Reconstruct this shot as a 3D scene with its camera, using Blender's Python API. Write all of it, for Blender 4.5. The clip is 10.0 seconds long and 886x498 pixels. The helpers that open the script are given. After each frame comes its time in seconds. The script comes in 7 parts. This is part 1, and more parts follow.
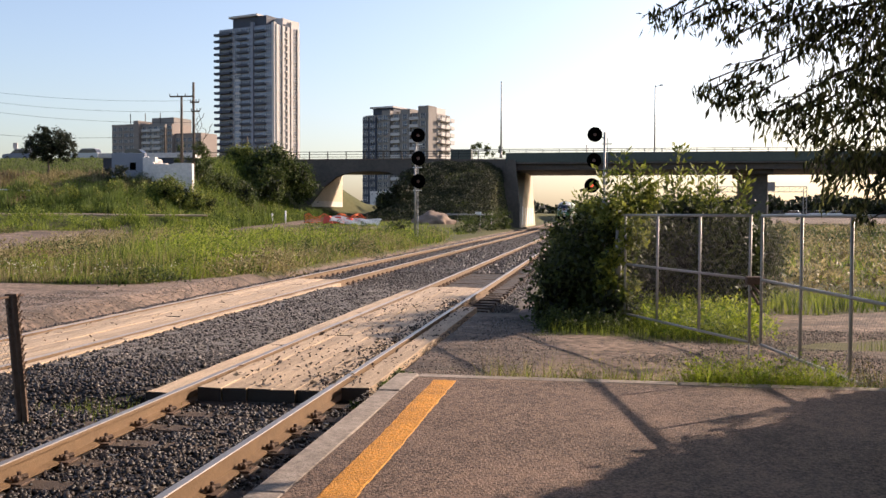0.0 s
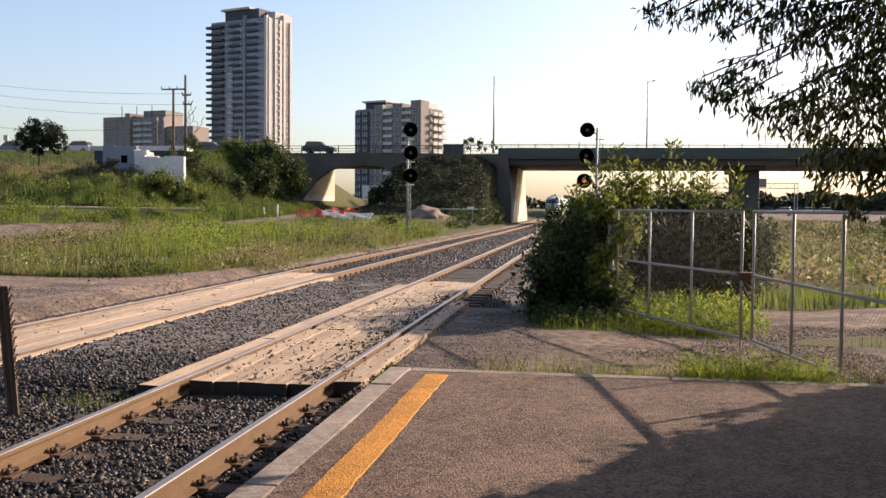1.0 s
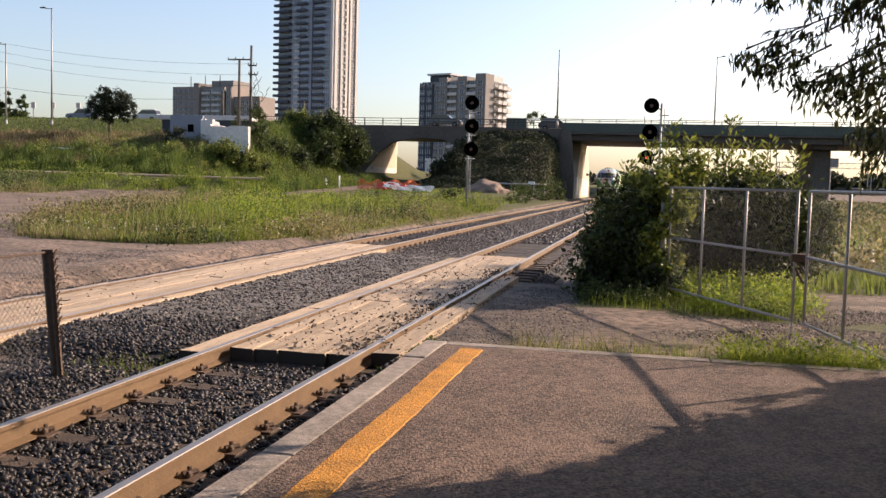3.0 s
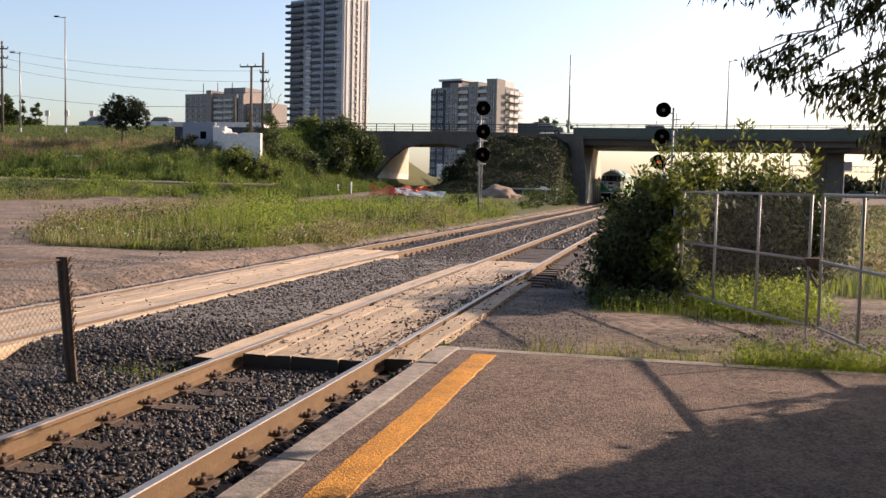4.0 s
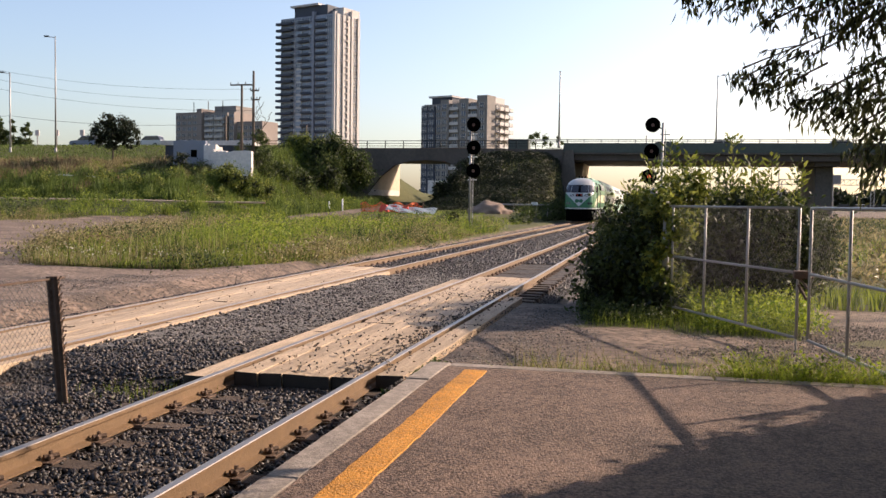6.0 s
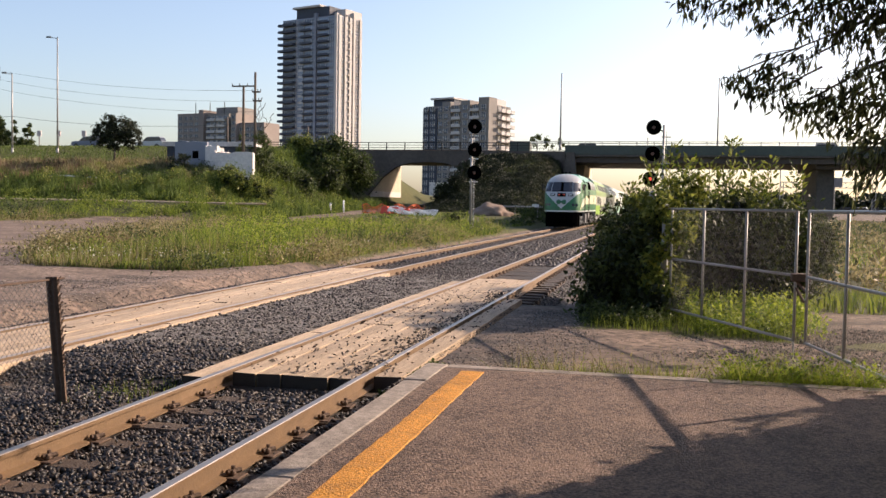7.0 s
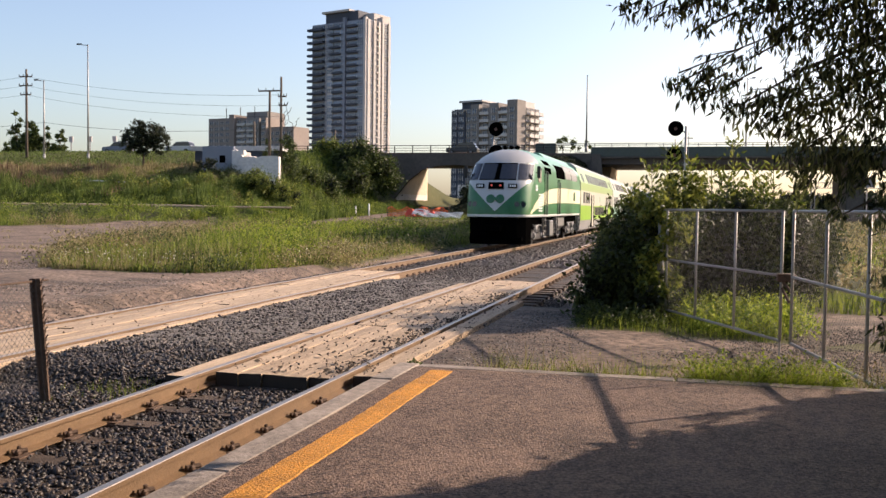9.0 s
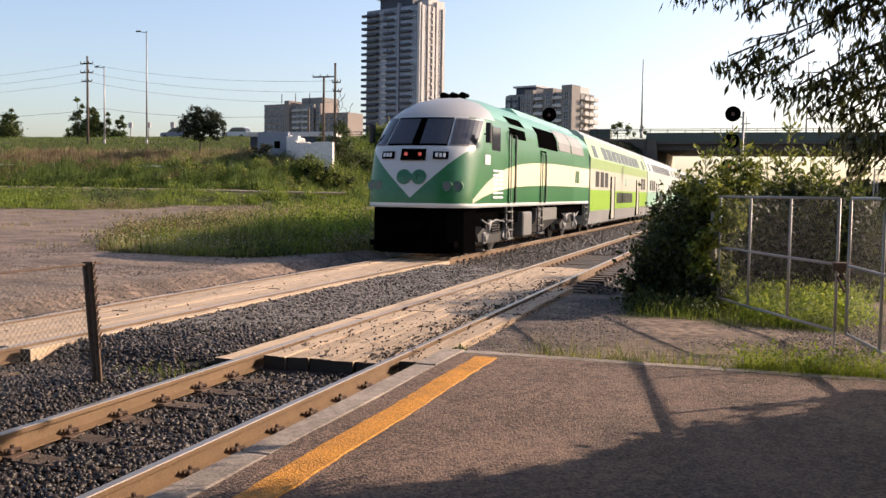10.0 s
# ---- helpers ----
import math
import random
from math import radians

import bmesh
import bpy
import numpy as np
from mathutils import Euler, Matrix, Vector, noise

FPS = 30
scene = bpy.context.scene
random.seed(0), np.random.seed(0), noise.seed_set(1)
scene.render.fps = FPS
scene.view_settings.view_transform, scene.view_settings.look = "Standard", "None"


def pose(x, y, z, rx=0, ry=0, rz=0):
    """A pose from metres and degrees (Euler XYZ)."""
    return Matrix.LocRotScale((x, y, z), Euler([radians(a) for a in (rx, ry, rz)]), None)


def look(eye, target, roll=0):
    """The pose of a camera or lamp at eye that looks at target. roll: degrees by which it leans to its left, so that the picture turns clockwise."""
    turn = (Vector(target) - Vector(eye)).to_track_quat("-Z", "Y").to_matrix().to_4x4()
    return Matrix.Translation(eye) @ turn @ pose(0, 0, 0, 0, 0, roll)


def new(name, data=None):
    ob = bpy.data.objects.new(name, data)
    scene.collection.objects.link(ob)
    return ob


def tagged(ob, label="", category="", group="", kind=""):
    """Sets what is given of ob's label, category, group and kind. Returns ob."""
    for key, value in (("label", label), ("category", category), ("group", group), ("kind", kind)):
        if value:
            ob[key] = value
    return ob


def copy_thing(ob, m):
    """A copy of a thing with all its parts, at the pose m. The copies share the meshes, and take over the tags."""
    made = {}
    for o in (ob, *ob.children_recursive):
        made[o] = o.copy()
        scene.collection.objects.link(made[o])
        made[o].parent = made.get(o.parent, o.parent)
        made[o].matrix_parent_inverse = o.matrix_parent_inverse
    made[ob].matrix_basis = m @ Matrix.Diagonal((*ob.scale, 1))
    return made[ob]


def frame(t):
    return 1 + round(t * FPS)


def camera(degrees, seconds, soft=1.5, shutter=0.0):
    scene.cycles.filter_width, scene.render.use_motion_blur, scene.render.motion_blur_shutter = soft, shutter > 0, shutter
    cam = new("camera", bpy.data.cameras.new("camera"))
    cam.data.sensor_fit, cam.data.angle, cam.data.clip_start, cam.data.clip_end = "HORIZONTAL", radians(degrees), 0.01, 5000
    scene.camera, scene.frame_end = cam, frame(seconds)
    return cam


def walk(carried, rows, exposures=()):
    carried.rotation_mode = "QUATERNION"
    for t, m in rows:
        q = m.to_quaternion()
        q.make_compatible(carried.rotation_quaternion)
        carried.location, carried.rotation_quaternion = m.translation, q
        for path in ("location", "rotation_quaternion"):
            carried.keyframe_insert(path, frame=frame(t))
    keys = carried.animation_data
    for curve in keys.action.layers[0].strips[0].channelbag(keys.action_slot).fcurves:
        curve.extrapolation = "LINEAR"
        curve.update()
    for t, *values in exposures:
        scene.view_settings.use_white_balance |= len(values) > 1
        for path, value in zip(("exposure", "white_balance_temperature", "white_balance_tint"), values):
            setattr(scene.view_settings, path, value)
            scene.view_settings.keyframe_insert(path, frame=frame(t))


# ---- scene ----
cam = camera(49.9, 10.0)
PATH = [
    (0, (2.778, 0.378, 1.83), (2.456, 2.35, 1.756), 0.2),
    (0.5, (2.772, 0.411, 1.821), (2.461, 2.385, 1.738), 0.5),
    (1, (2.768, 0.381, 1.825), (2.463, 2.355, 1.74), 0.5),
    (1.5, (2.78, 0.35, 1.828), (2.473, 2.325, 1.758), 0.0),
    (2, (2.891, 0.453, 1.82), (2.596, 2.43, 1.769), -0.7),
    (2.5, (2.978, 0.545, 1.825), (2.64, 2.514, 1.746), 2.0),
    (3, (2.97, 0.514, 1.818), (2.539, 2.462, 1.676), 1.6),
    (3.2, (2.963, 0.497, 1.824), (2.498, 2.437, 1.674), 1.4),
    (4.5, (2.973, 0.513, 1.817), (2.533, 2.46, 1.703), 1.1),
    (5, (2.978, 0.503, 1.821), (2.553, 2.454, 1.716), 0.9),
    (5.5, (2.985, 0.5, 1.819), (2.548, 2.449, 1.719), 0.7),
    (7, (3.031, 0.455, 1.822), (2.588, 2.403, 1.729), 1.0),
    (7.5, (3.214, 0.522, 1.81), (2.774, 2.47, 1.708), 0.7),
    (8, (3.404, 0.576, 1.817), (2.98, 2.529, 1.737), 1.6),
    (8.5, (3.52, 0.477, 1.812), (3.062, 2.423, 1.749), 0.8),
    (9, (3.616, 0.461, 1.819), (3.111, 2.394, 1.731), 0.7),
    (9.5, (3.663, 0.518, 1.816), (3.098, 2.435, 1.724), 1.3),
    (10, (3.676, 0.513, 1.818), (3.065, 2.414, 1.699), 0.9),
]
walk(cam, [(t, look(eye, target, roll)) for t, eye, target, roll in PATH], exposures=((0.0, 0.65, 7050, 19), (10.0, 0.65, 7050, 19)))
# ---- light ----
SUN_AZ, SUN_EL = 40.0, 26.0  # degrees from +x towards +y, and above the horizon
world = bpy.data.worlds.new("world")
scene.world = world
world.use_nodes = True
wn, wl = world.node_tree.nodes, world.node_tree.links
sky = wn.new("ShaderNodeTexSky")
sky.sky_type, sky.sun_disc = "NISHITA", False
sky.sun_elevation, sky.sun_rotation = radians(SUN_EL), radians(90 - SUN_AZ)
sky.air_density, sky.dust_density, sky.ozone_density = 1.0, 1.9, 2.8
wl.new(sky.outputs[0], wn["Background"].inputs[0])
wn["Background"].inputs[1].default_value = 0.148
sun = new("sun", bpy.data.lights.new("sun", "SUN"))
sun.data.energy, sun.data.angle, sun.data.color = 4.9, radians(0.3), (1.0, 0.86, 0.70)
sun_way = Vector((math.cos(radians(SUN_AZ)) * math.cos(radians(SUN_EL)), math.sin(radians(SUN_AZ)) * math.cos(radians(SUN_EL)), math.sin(radians(SUN_EL))))
sun.matrix_world = look(sun_way * 300, (0, 0, 0))
rng = np.random.default_rng(7)


# ---- materials ----
def mat(name, col, rough=0.8, metal=0.0, var=0.25, scale=6.0, bump=0.0, bump_scale=60.0, col2=None, island=0.0, obrand=0.0, spec=0.5, coords="Object", grain=0.0, stretch=None):
    """Principled surface with two scales of noise in its colour, fine relief, and variation from piece to piece."""
    m = bpy.data.materials.new(name)
    m.use_nodes = True
    n, l = m.node_tree.nodes, m.node_tree.links
    p = n["Principled BSDF"]
    p.inputs["Roughness"].default_value, p.inputs["Metallic"].default_value = rough, metal
    p.inputs["Specular IOR Level"].default_value = spec
    tc = n.new("ShaderNodeTexCoord")
    place = tc.outputs[coords]
    if stretch:
        mp = n.new("ShaderNodeMapping")
        mp.inputs["Scale"].default_value = stretch
        l.new(place, mp.inputs["Vector"])
        place = mp.outputs[0]
    a, b = n.new("ShaderNodeTexNoise"), n.new("ShaderNodeTexNoise")
    a.inputs["Scale"].default_value, b.inputs["Scale"].default_value = scale, scale * 9.3
    a.inputs["Detail"].default_value, b.inputs["Detail"].default_value = 5, 4
    for q in (a, b):
        l.new(place, q.inputs["Vector"])
    s = n.new("ShaderNodeMath")
    s.operation = "ADD"
    l.new(a.outputs[0], s.inputs[0]), l.new(b.outputs[0], s.inputs[1])
    src = s.outputs[0]
    if grain:
        gn, gm = n.new("ShaderNodeTexNoise"), n.new("ShaderNodeMath")
        gn.inputs["Scale"].default_value, gn.inputs["Detail"].default_value = 48, 3
        l.new(tc.outputs[coords], gn.inputs["Vector"])
        gm.operation, gm.inputs[1].default_value = "MULTIPLY_ADD", grain
        l.new(gn.outputs[0], gm.inputs[0]), l.new(src, gm.inputs[2])
        gs = n.new("ShaderNodeMath")
        gs.operation, gs.inputs[1].default_value = "SUBTRACT", grain / 2
        l.new(gm.outputs[0], gs.inputs[0])
        src = gs.outputs[0]
    for amount, node, out in ((island, "ShaderNodeNewGeometry", "Random Per Island"), (obrand, "ShaderNodeObjectInfo", "Random")):
        if amount:
            g, ma = n.new(node), n.new("ShaderNodeMath")
            ma.operation, ma.inputs[1].default_value = "MULTIPLY_ADD", amount
            l.new(g.outputs[out], ma.inputs[0]), l.new(src, ma.inputs[2])
            sub = n.new("ShaderNodeMath")
            sub.operation, sub.inputs[1].default_value = "SUBTRACT", amount / 2
            l.new(ma.outputs[0], sub.inputs[0])
            src = sub.outputs[0]
    r = n.new("ShaderNodeMapRange")
    r.inputs["From Min"].default_value, r.inputs["From Max"].default_value = 0.6, 1.4
    l.new(src, r.inputs[0])
    mix = n.new("ShaderNodeMix")
    mix.data_type = "RGBA"
    lo = tuple(c * (1 - var) for c in col)
    hi = col2 or tuple(min(1, c * (1 + var)) for c in col)
    mix.inputs[6].default_value, mix.inputs[7].default_value = (*lo, 1), (*hi, 1)
    l.new(r.outputs[0], mix.inputs[0])
    l.new(mix.outputs[2], p.inputs["Base Color"])
    if bump:
        bt, bu = n.new("ShaderNodeTexNoise"), n.new("ShaderNodeBump")
        bt.inputs["Scale"].default_value, bt.inputs["Detail"].default_value = bump_scale, 6
        bu.inputs["Strength"].default_value, bu.inputs["Distance"].default_value = min(1, bump), 0.02
        l.new(tc.outputs[coords], bt.inputs["Vector"]), l.new(bt.outputs[0], bu.inputs["Height"]), l.new(bu.outputs[0], p.inputs["Normal"])
    return m


def glow(name, col, strength):
    m = mat(name, col, 0.3)
    p = m.node_tree.nodes["Principled BSDF"]
    p.inputs["Emission Color"].default_value, p.inputs["Emission Strength"].default_value = (*col, 1), strength
    return m


def leafy(name, lo, hi, island=1.2, through_light=0.35):
    """Leaf surface: colour from leaf to leaf, some light through it."""
    m = mat(name, lo, 0.55, var=0.25, col2=hi, scale=0.6, island=island, spec=0.3)
    n, l = m.node_tree.nodes, m.node_tree.links
    p, out = n["Principled BSDF"], n["Material Output"]
    t, mx = n.new("ShaderNodeBsdfTranslucent"), n.new("ShaderNodeMixShader")
    src = p.inputs["Base Color"].links[0].from_socket
    l.new(src, t.inputs[0])
    mx.inputs[0].default_value = through_light
    l.new(p.outputs[0], mx.inputs[1]), l.new(t.outputs[0], mx.inputs[2]), l.new(mx.outputs[0], out.inputs[0])
    return m


M = {
    "asphalt": mat("asphalt", (0.152, 0.098, 0.071), 0.9, var=0.62, scale=1.3, bump=1.0, bump_scale=60, grain=2.6),
    "concrete": mat("concrete", (0.26, 0.235, 0.21), 0.9, var=0.3, scale=3, bump=0.3, bump_scale=40),
    "kerb": mat("kerb", (0.27, 0.225, 0.19), 0.9, var=0.5, scale=1.6, bump=0.3, bump_scale=50, grain=0.8),
    # bridge concrete darkened: shade of the sides turned from the sun
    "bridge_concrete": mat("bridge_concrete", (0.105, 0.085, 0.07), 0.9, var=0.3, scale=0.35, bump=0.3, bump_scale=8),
    # abutment concrete paled: sunlight on the faces towards +x put into colour
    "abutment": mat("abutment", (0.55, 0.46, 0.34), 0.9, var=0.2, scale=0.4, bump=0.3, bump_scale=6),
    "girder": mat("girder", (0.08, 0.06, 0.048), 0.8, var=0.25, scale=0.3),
    "parapet": mat("parapet", (0.06, 0.075, 0.06), 0.6, var=0.2, scale=0.4),
    "rail_steel": mat("rail_steel", (0.155, 0.09, 0.042), 0.75, 0.0, var=0.25, scale=5, bump=0.2, bump_scale=60),
    "rail_head": mat("rail_head", (0.36, 0.30, 0.25), 0.38, 0.7, var=0.12, scale=9),
    "rust": mat("rust", (0.10, 0.06, 0.04), 0.85, var=0.4, scale=20, bump=0.4),
    "tie": mat("tie", (0.075, 0.05, 0.034), 0.9, var=0.35, scale=5, bump=0.7, bump_scale=50, obrand=0.5),
    "plank": mat("plank", (0.43, 0.315, 0.21), 0.85, var=0.42, scale=1.6, bump=0.6, bump_scale=30, obrand=0.3, stretch=(9, 0.9, 9), grain=0.5),
    "plank_end": mat("plank_end", (0.035, 0.026, 0.02), 0.9, var=0.3),
    "stone": mat("stone", (0.009, 0.0068, 0.0056), 0.5, var=0.3, col2=(0.058, 0.043, 0.035), scale=2, island=1.3),
    "stone_dark": mat("stone_dark", (0.02, 0.0155, 0.0135), 0.9, var=0.5, col2=(0.058, 0.045, 0.038), scale=5, bump=0.9, bump_scale=28),
    "stone_dusty": mat("stone_dusty", (0.045, 0.039, 0.035), 0.85, var=0.3, col2=(0.24, 0.21, 0.185), scale=2, island=1.3),
    "dust_bed": mat("dust_bed", (0.10, 0.088, 0.078), 0.95, var=0.6, col2=(0.23, 0.20, 0.175), scale=4, bump=0.9, bump_scale=30),
    "gravel": mat("gravel", (0.13, 0.105, 0.09), 0.9, var=0.3, col2=(0.33, 0.28, 0.245), scale=2, island=1.2),
    "yellow": mat("yellow", (0.54, 0.23, 0.022), 0.75, var=0.42, scale=5, bump=0.8, bump_scale=70, grain=1.6),
    "galv": mat("galv", (0.30, 0.29, 0.275), 0.5, 0.3, var=0.15, scale=6),
    "black": mat("black", (0.002, 0.0019, 0.0019), 0.8, var=0.3, scale=4, spec=0.0),
    "dark_metal": mat("dark_metal", (0.022, 0.020, 0.019), 0.55, 0.3, var=0.35, scale=4),
    "wood_pole": mat("wood_pole", (0.11, 0.085, 0.065), 0.9, var=0.3, scale=3),
    "white_wall": mat("white_wall", (0.62, 0.57, 0.53), 0.9, var=0.25, scale=0.4),
    "tower_grey": mat("tower_grey", (0.23, 0.245, 0.285), 0.8, var=0.12, scale=0.1),
    "tower_light": mat("tower_light", (0.50, 0.46, 0.43), 0.8, var=0.1, scale=0.1),
    "tower_slab": mat("tower_slab", (0.045, 0.052, 0.072), 0.7, var=0.1, scale=0.1),
    "brick_far": mat("brick_far", (0.25, 0.205, 0.18), 0.9, var=0.12, scale=0.1),
    "beige_far": mat("beige_far", (0.23, 0.205, 0.185), 0.9, var=0.12, scale=0.1),
    "win": mat("win", (0.045, 0.06, 0.09), 0.2, 0.0, var=0.4, scale=0.05, obrand=0.9),
    # paler blue panes: the sky's reflection put into the base colour
    "win_sky": mat("win_sky", (0.16, 0.20, 0.26), 0.2, 0.0, var=0.4, scale=0.05, obrand=0.9),
    "leaf_dark": leafy("leaf_dark", (0.030, 0.050, 0.015), (0.10, 0.13, 0.03)),
    "leaf_bright": leafy("leaf_bright", (0.07, 0.11, 0.02), (0.28, 0.30, 0.06)),
    # leaf_shade: darker leaf tone, shade of bush insides and bank put into colour
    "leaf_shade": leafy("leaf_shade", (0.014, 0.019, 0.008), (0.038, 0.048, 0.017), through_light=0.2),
    "leaf_tree": leafy("leaf_tree", (0.035, 0.045, 0.018), (0.17, 0.18, 0.07), through_light=0.45),
    "leaf_hedge": leafy("leaf_hedge", (0.022, 0.036, 0.011), (0.075, 0.095, 0.024)),
    "grass_deep": leafy("grass_deep", (0.045, 0.078, 0.014), (0.16, 0.215, 0.04), through_light=0.42),
    "grass_lush": leafy("grass_lush", (0.10, 0.17, 0.015), (0.34, 0.40, 0.05), through_light=0.5),
    "grass": leafy("grass", (0.07, 0.12, 0.015), (0.27, 0.32, 0.05), through_light=0.45),
    "grass_dry": leafy("grass_dry", (0.14, 0.12, 0.045), (0.40, 0.33, 0.16), through_light=0.4),
    "reed": leafy("reed", (0.13, 0.075, 0.045), (0.27, 0.17, 0.10)),
    "flower": mat("flower", (0.65, 0.62, 0.5), 0.8),
    "bark": mat("bark", (0.085, 0.065, 0.05), 0.95, var=0.3, scale=6, bump=0.6),
    "orange": mat("orange", (0.75, 0.16, 0.05), 0.8, var=0.2),
    "red_plastic": mat("red_plastic", (0.75, 0.09, 0.06), 0.6, var=0.15),
    "white_plastic": mat("white_plastic", (0.75, 0.74, 0.72), 0.5, var=0.1),
    "soil": mat("soil", (0.22, 0.155, 0.115), 0.95, var=0.3, scale=1, bump=0.6, bump_scale=5),
    "glass_dark": mat("glass_dark", (0.035, 0.037, 0.045), 0.08, 0.0, var=0.2),
    "wire": mat("wire", (0.10, 0.095, 0.09), 0.7, 0.0, var=0.1),
    "lens_red": glow("lens_red", (0.9, 0.09, 0.05), 0.9),
    "lens_off": mat("lens_off", (0.16, 0.06, 0.05), 0.3),
}


# ---- mesh helpers ----
def part(name, bm, material, parent=None, label="", smooth=False):
    me = bpy.data.meshes.new(name)
    bm.to_mesh(me)
    bm.free()
    if smooth:
        me.shade_smooth()
    for m in material if isinstance(material, (list, tuple)) else (material,):
        me.materials.append(M[m] if isinstance(m, str) else m)
    ob = new(name, me)
    ob.parent = parent
    if label:
        ob["label"] = label
    return ob


def thing(name, label, category, group="", kind="", m=None):
    ob = tagged(new(name), label, category, group, kind)
    if m is not None:
        ob.matrix_basis = m
    return ob


def shared(name, me, m, parent=None):
    ob = new(name, me)
    ob.parent = parent
    ob.matrix_basis = m
    return ob


def mesh_of(name, bm, material):
    me = bpy.data.meshes.new(name)
    bm.to_mesh(me)
    bm.free()
    me.materials.append(M[material] if isinstance(material, str) else material)
    return me


def box(bm, x0, x1, y0, y1, z0, z1, bevel=0.0, m=None, index=0):
    vs = [bm.verts.new((x, y, z)) for z in (z0, z1) for y in (y0, y1) for x in (x0, x1)]
    fs = [bm.faces.new([vs[i] for i in q]) for q in ((0, 2, 3, 1), (4, 5, 7, 6), (0, 1, 5, 4), (2, 6, 7, 3), (0, 4, 6, 2), (1, 3, 7, 5))]
    for f in fs:
        f.material_index = index
    if bevel:
        es = list({e for f in fs for e in f.edges})
        r = bmesh.ops.bevel(bm, geom=es, offset=bevel, segments=1, affect="EDGES")
        vs = list({v for v in vs if v.is_valid} | {v for f in r["faces"] for v in f.verts})
    if m is not None:
        bmesh.ops.transform(bm, matrix=m, verts=[v for v in vs if v.is_valid])
    return bm


def rod(bm, a, b, r0, r1=None, seg=8, cap=True):
    a, b = Vector(a), Vector(b)
    r1 = r0 if r1 is None else r1
    turn = (b - a).to_track_quat("Z", "Y").to_matrix()
    ring = []
    for p, r in ((a, r0), (b, r1)):
        ring.append([bm.verts.new(p + turn @ Vector((r * math.cos(k * math.tau / seg), r * math.sin(k * math.tau / seg), 0))) for k in range(seg)])
    for k in range(seg):
        f = bm.faces.new((ring[0][k], ring[0][(k + 1) % seg], ring[1][(k + 1) % seg], ring[1][k]))
        f.smooth = seg > 6
    if cap:
        bm.faces.new(ring[0][::-1]), bm.faces.new(ring[1])
    return bm


def prism(bm, pts, axis, a, b, index=0):
    """A closed outline pts, pushed out along an axis from a to b."""
    def at(p, v):
        return {"x": (v, p[0], p[1]), "y": (p[0], v, p[1]), "z": (p[0], p[1], v)}[axis]
    lo, hi = [bm.verts.new(at(p, a)) for p in pts], [bm.verts.new(at(p, b)) for p in pts]
    n = len(pts)
    fs = [bm.faces.new((lo[k], lo[(k + 1) % n], hi[(k + 1) % n], hi[k])) for k in range(n)] + [bm.faces.new(lo[::-1]), bm.faces.new(hi)]
    for f in fs:
        f.material_index = index
    bmesh.ops.recalc_face_normals(bm, faces=fs)
    return bm


def np_mesh(name, verts, faces, material, parent=None, label="", category="", kind="stuff", group=""):
    """One mesh from arrays of places and of equal faces."""
    me = bpy.data.meshes.new(name)
    n, (fn, k) = len(verts), faces.shape
    me.vertices.add(n)
    me.vertices.foreach_set("co", np.asarray(verts, np.float32).ravel())
    me.loops.add(fn * k)
    me.loops.foreach_set("vertex_index", faces.astype(np.int32).ravel())
    me.polygons.add(fn)
    me.polygons.foreach_set("loop_start", np.arange(0, fn * k, k, dtype=np.int32))
    me.update(calc_edges=True)
    me.materials.append(M[material] if isinstance(material, str) else material)
    ob = new(name, me)
    ob.parent = parent
    return tagged(ob, label, category, group, kind)


def smooth01(v):
    v = np.clip(v, 0, 1)
    return v * v * (3 - 2 * v)


def stones(name, pts, size, material, parent=None, flat=1.0, **tags):
    """Loose broken stones: jittered eight-faced lumps at the places given."""
    n = len(pts)
    base = np.array([(1, 0, 0), (-1, 0, 0), (0, 1, 0), (0, -1, 0), (0, 0, 0.8), (0, 0, -0.8)], float)
    v = (base[None] * (0.65 + 0.7 * rng.random((n, 6, 3))) + rng.normal(0, 0.2, (n, 6, 3))) * (0.55 + 0.8 * rng.random((n, 1, 3)))
    v[..., 2] *= flat
    ang = rng.random(n) * math.tau
    c, s = np.cos(ang), np.sin(ang)
    v = np.stack([v[..., 0] * c[:, None] - v[..., 1] * s[:, None], v[..., 0] * s[:, None] + v[..., 1] * c[:, None], v[..., 2]], -1)
    v = v * (size * (0.6 + 0.8 * rng.random(n)))[:, None, None] + pts[:, None]
    tri = np.array([(0, 2, 4), (2, 1, 4), (1, 3, 4), (3, 0, 4), (2, 0, 5), (1, 2, 5), (3, 1, 5), (0, 3, 5)])
    f = (tri[None] + 6 * np.arange(n)[:, None, None]).reshape(-1, 3)
    return np_mesh(name, v.reshape(-1, 3), f, material, parent, **tags)


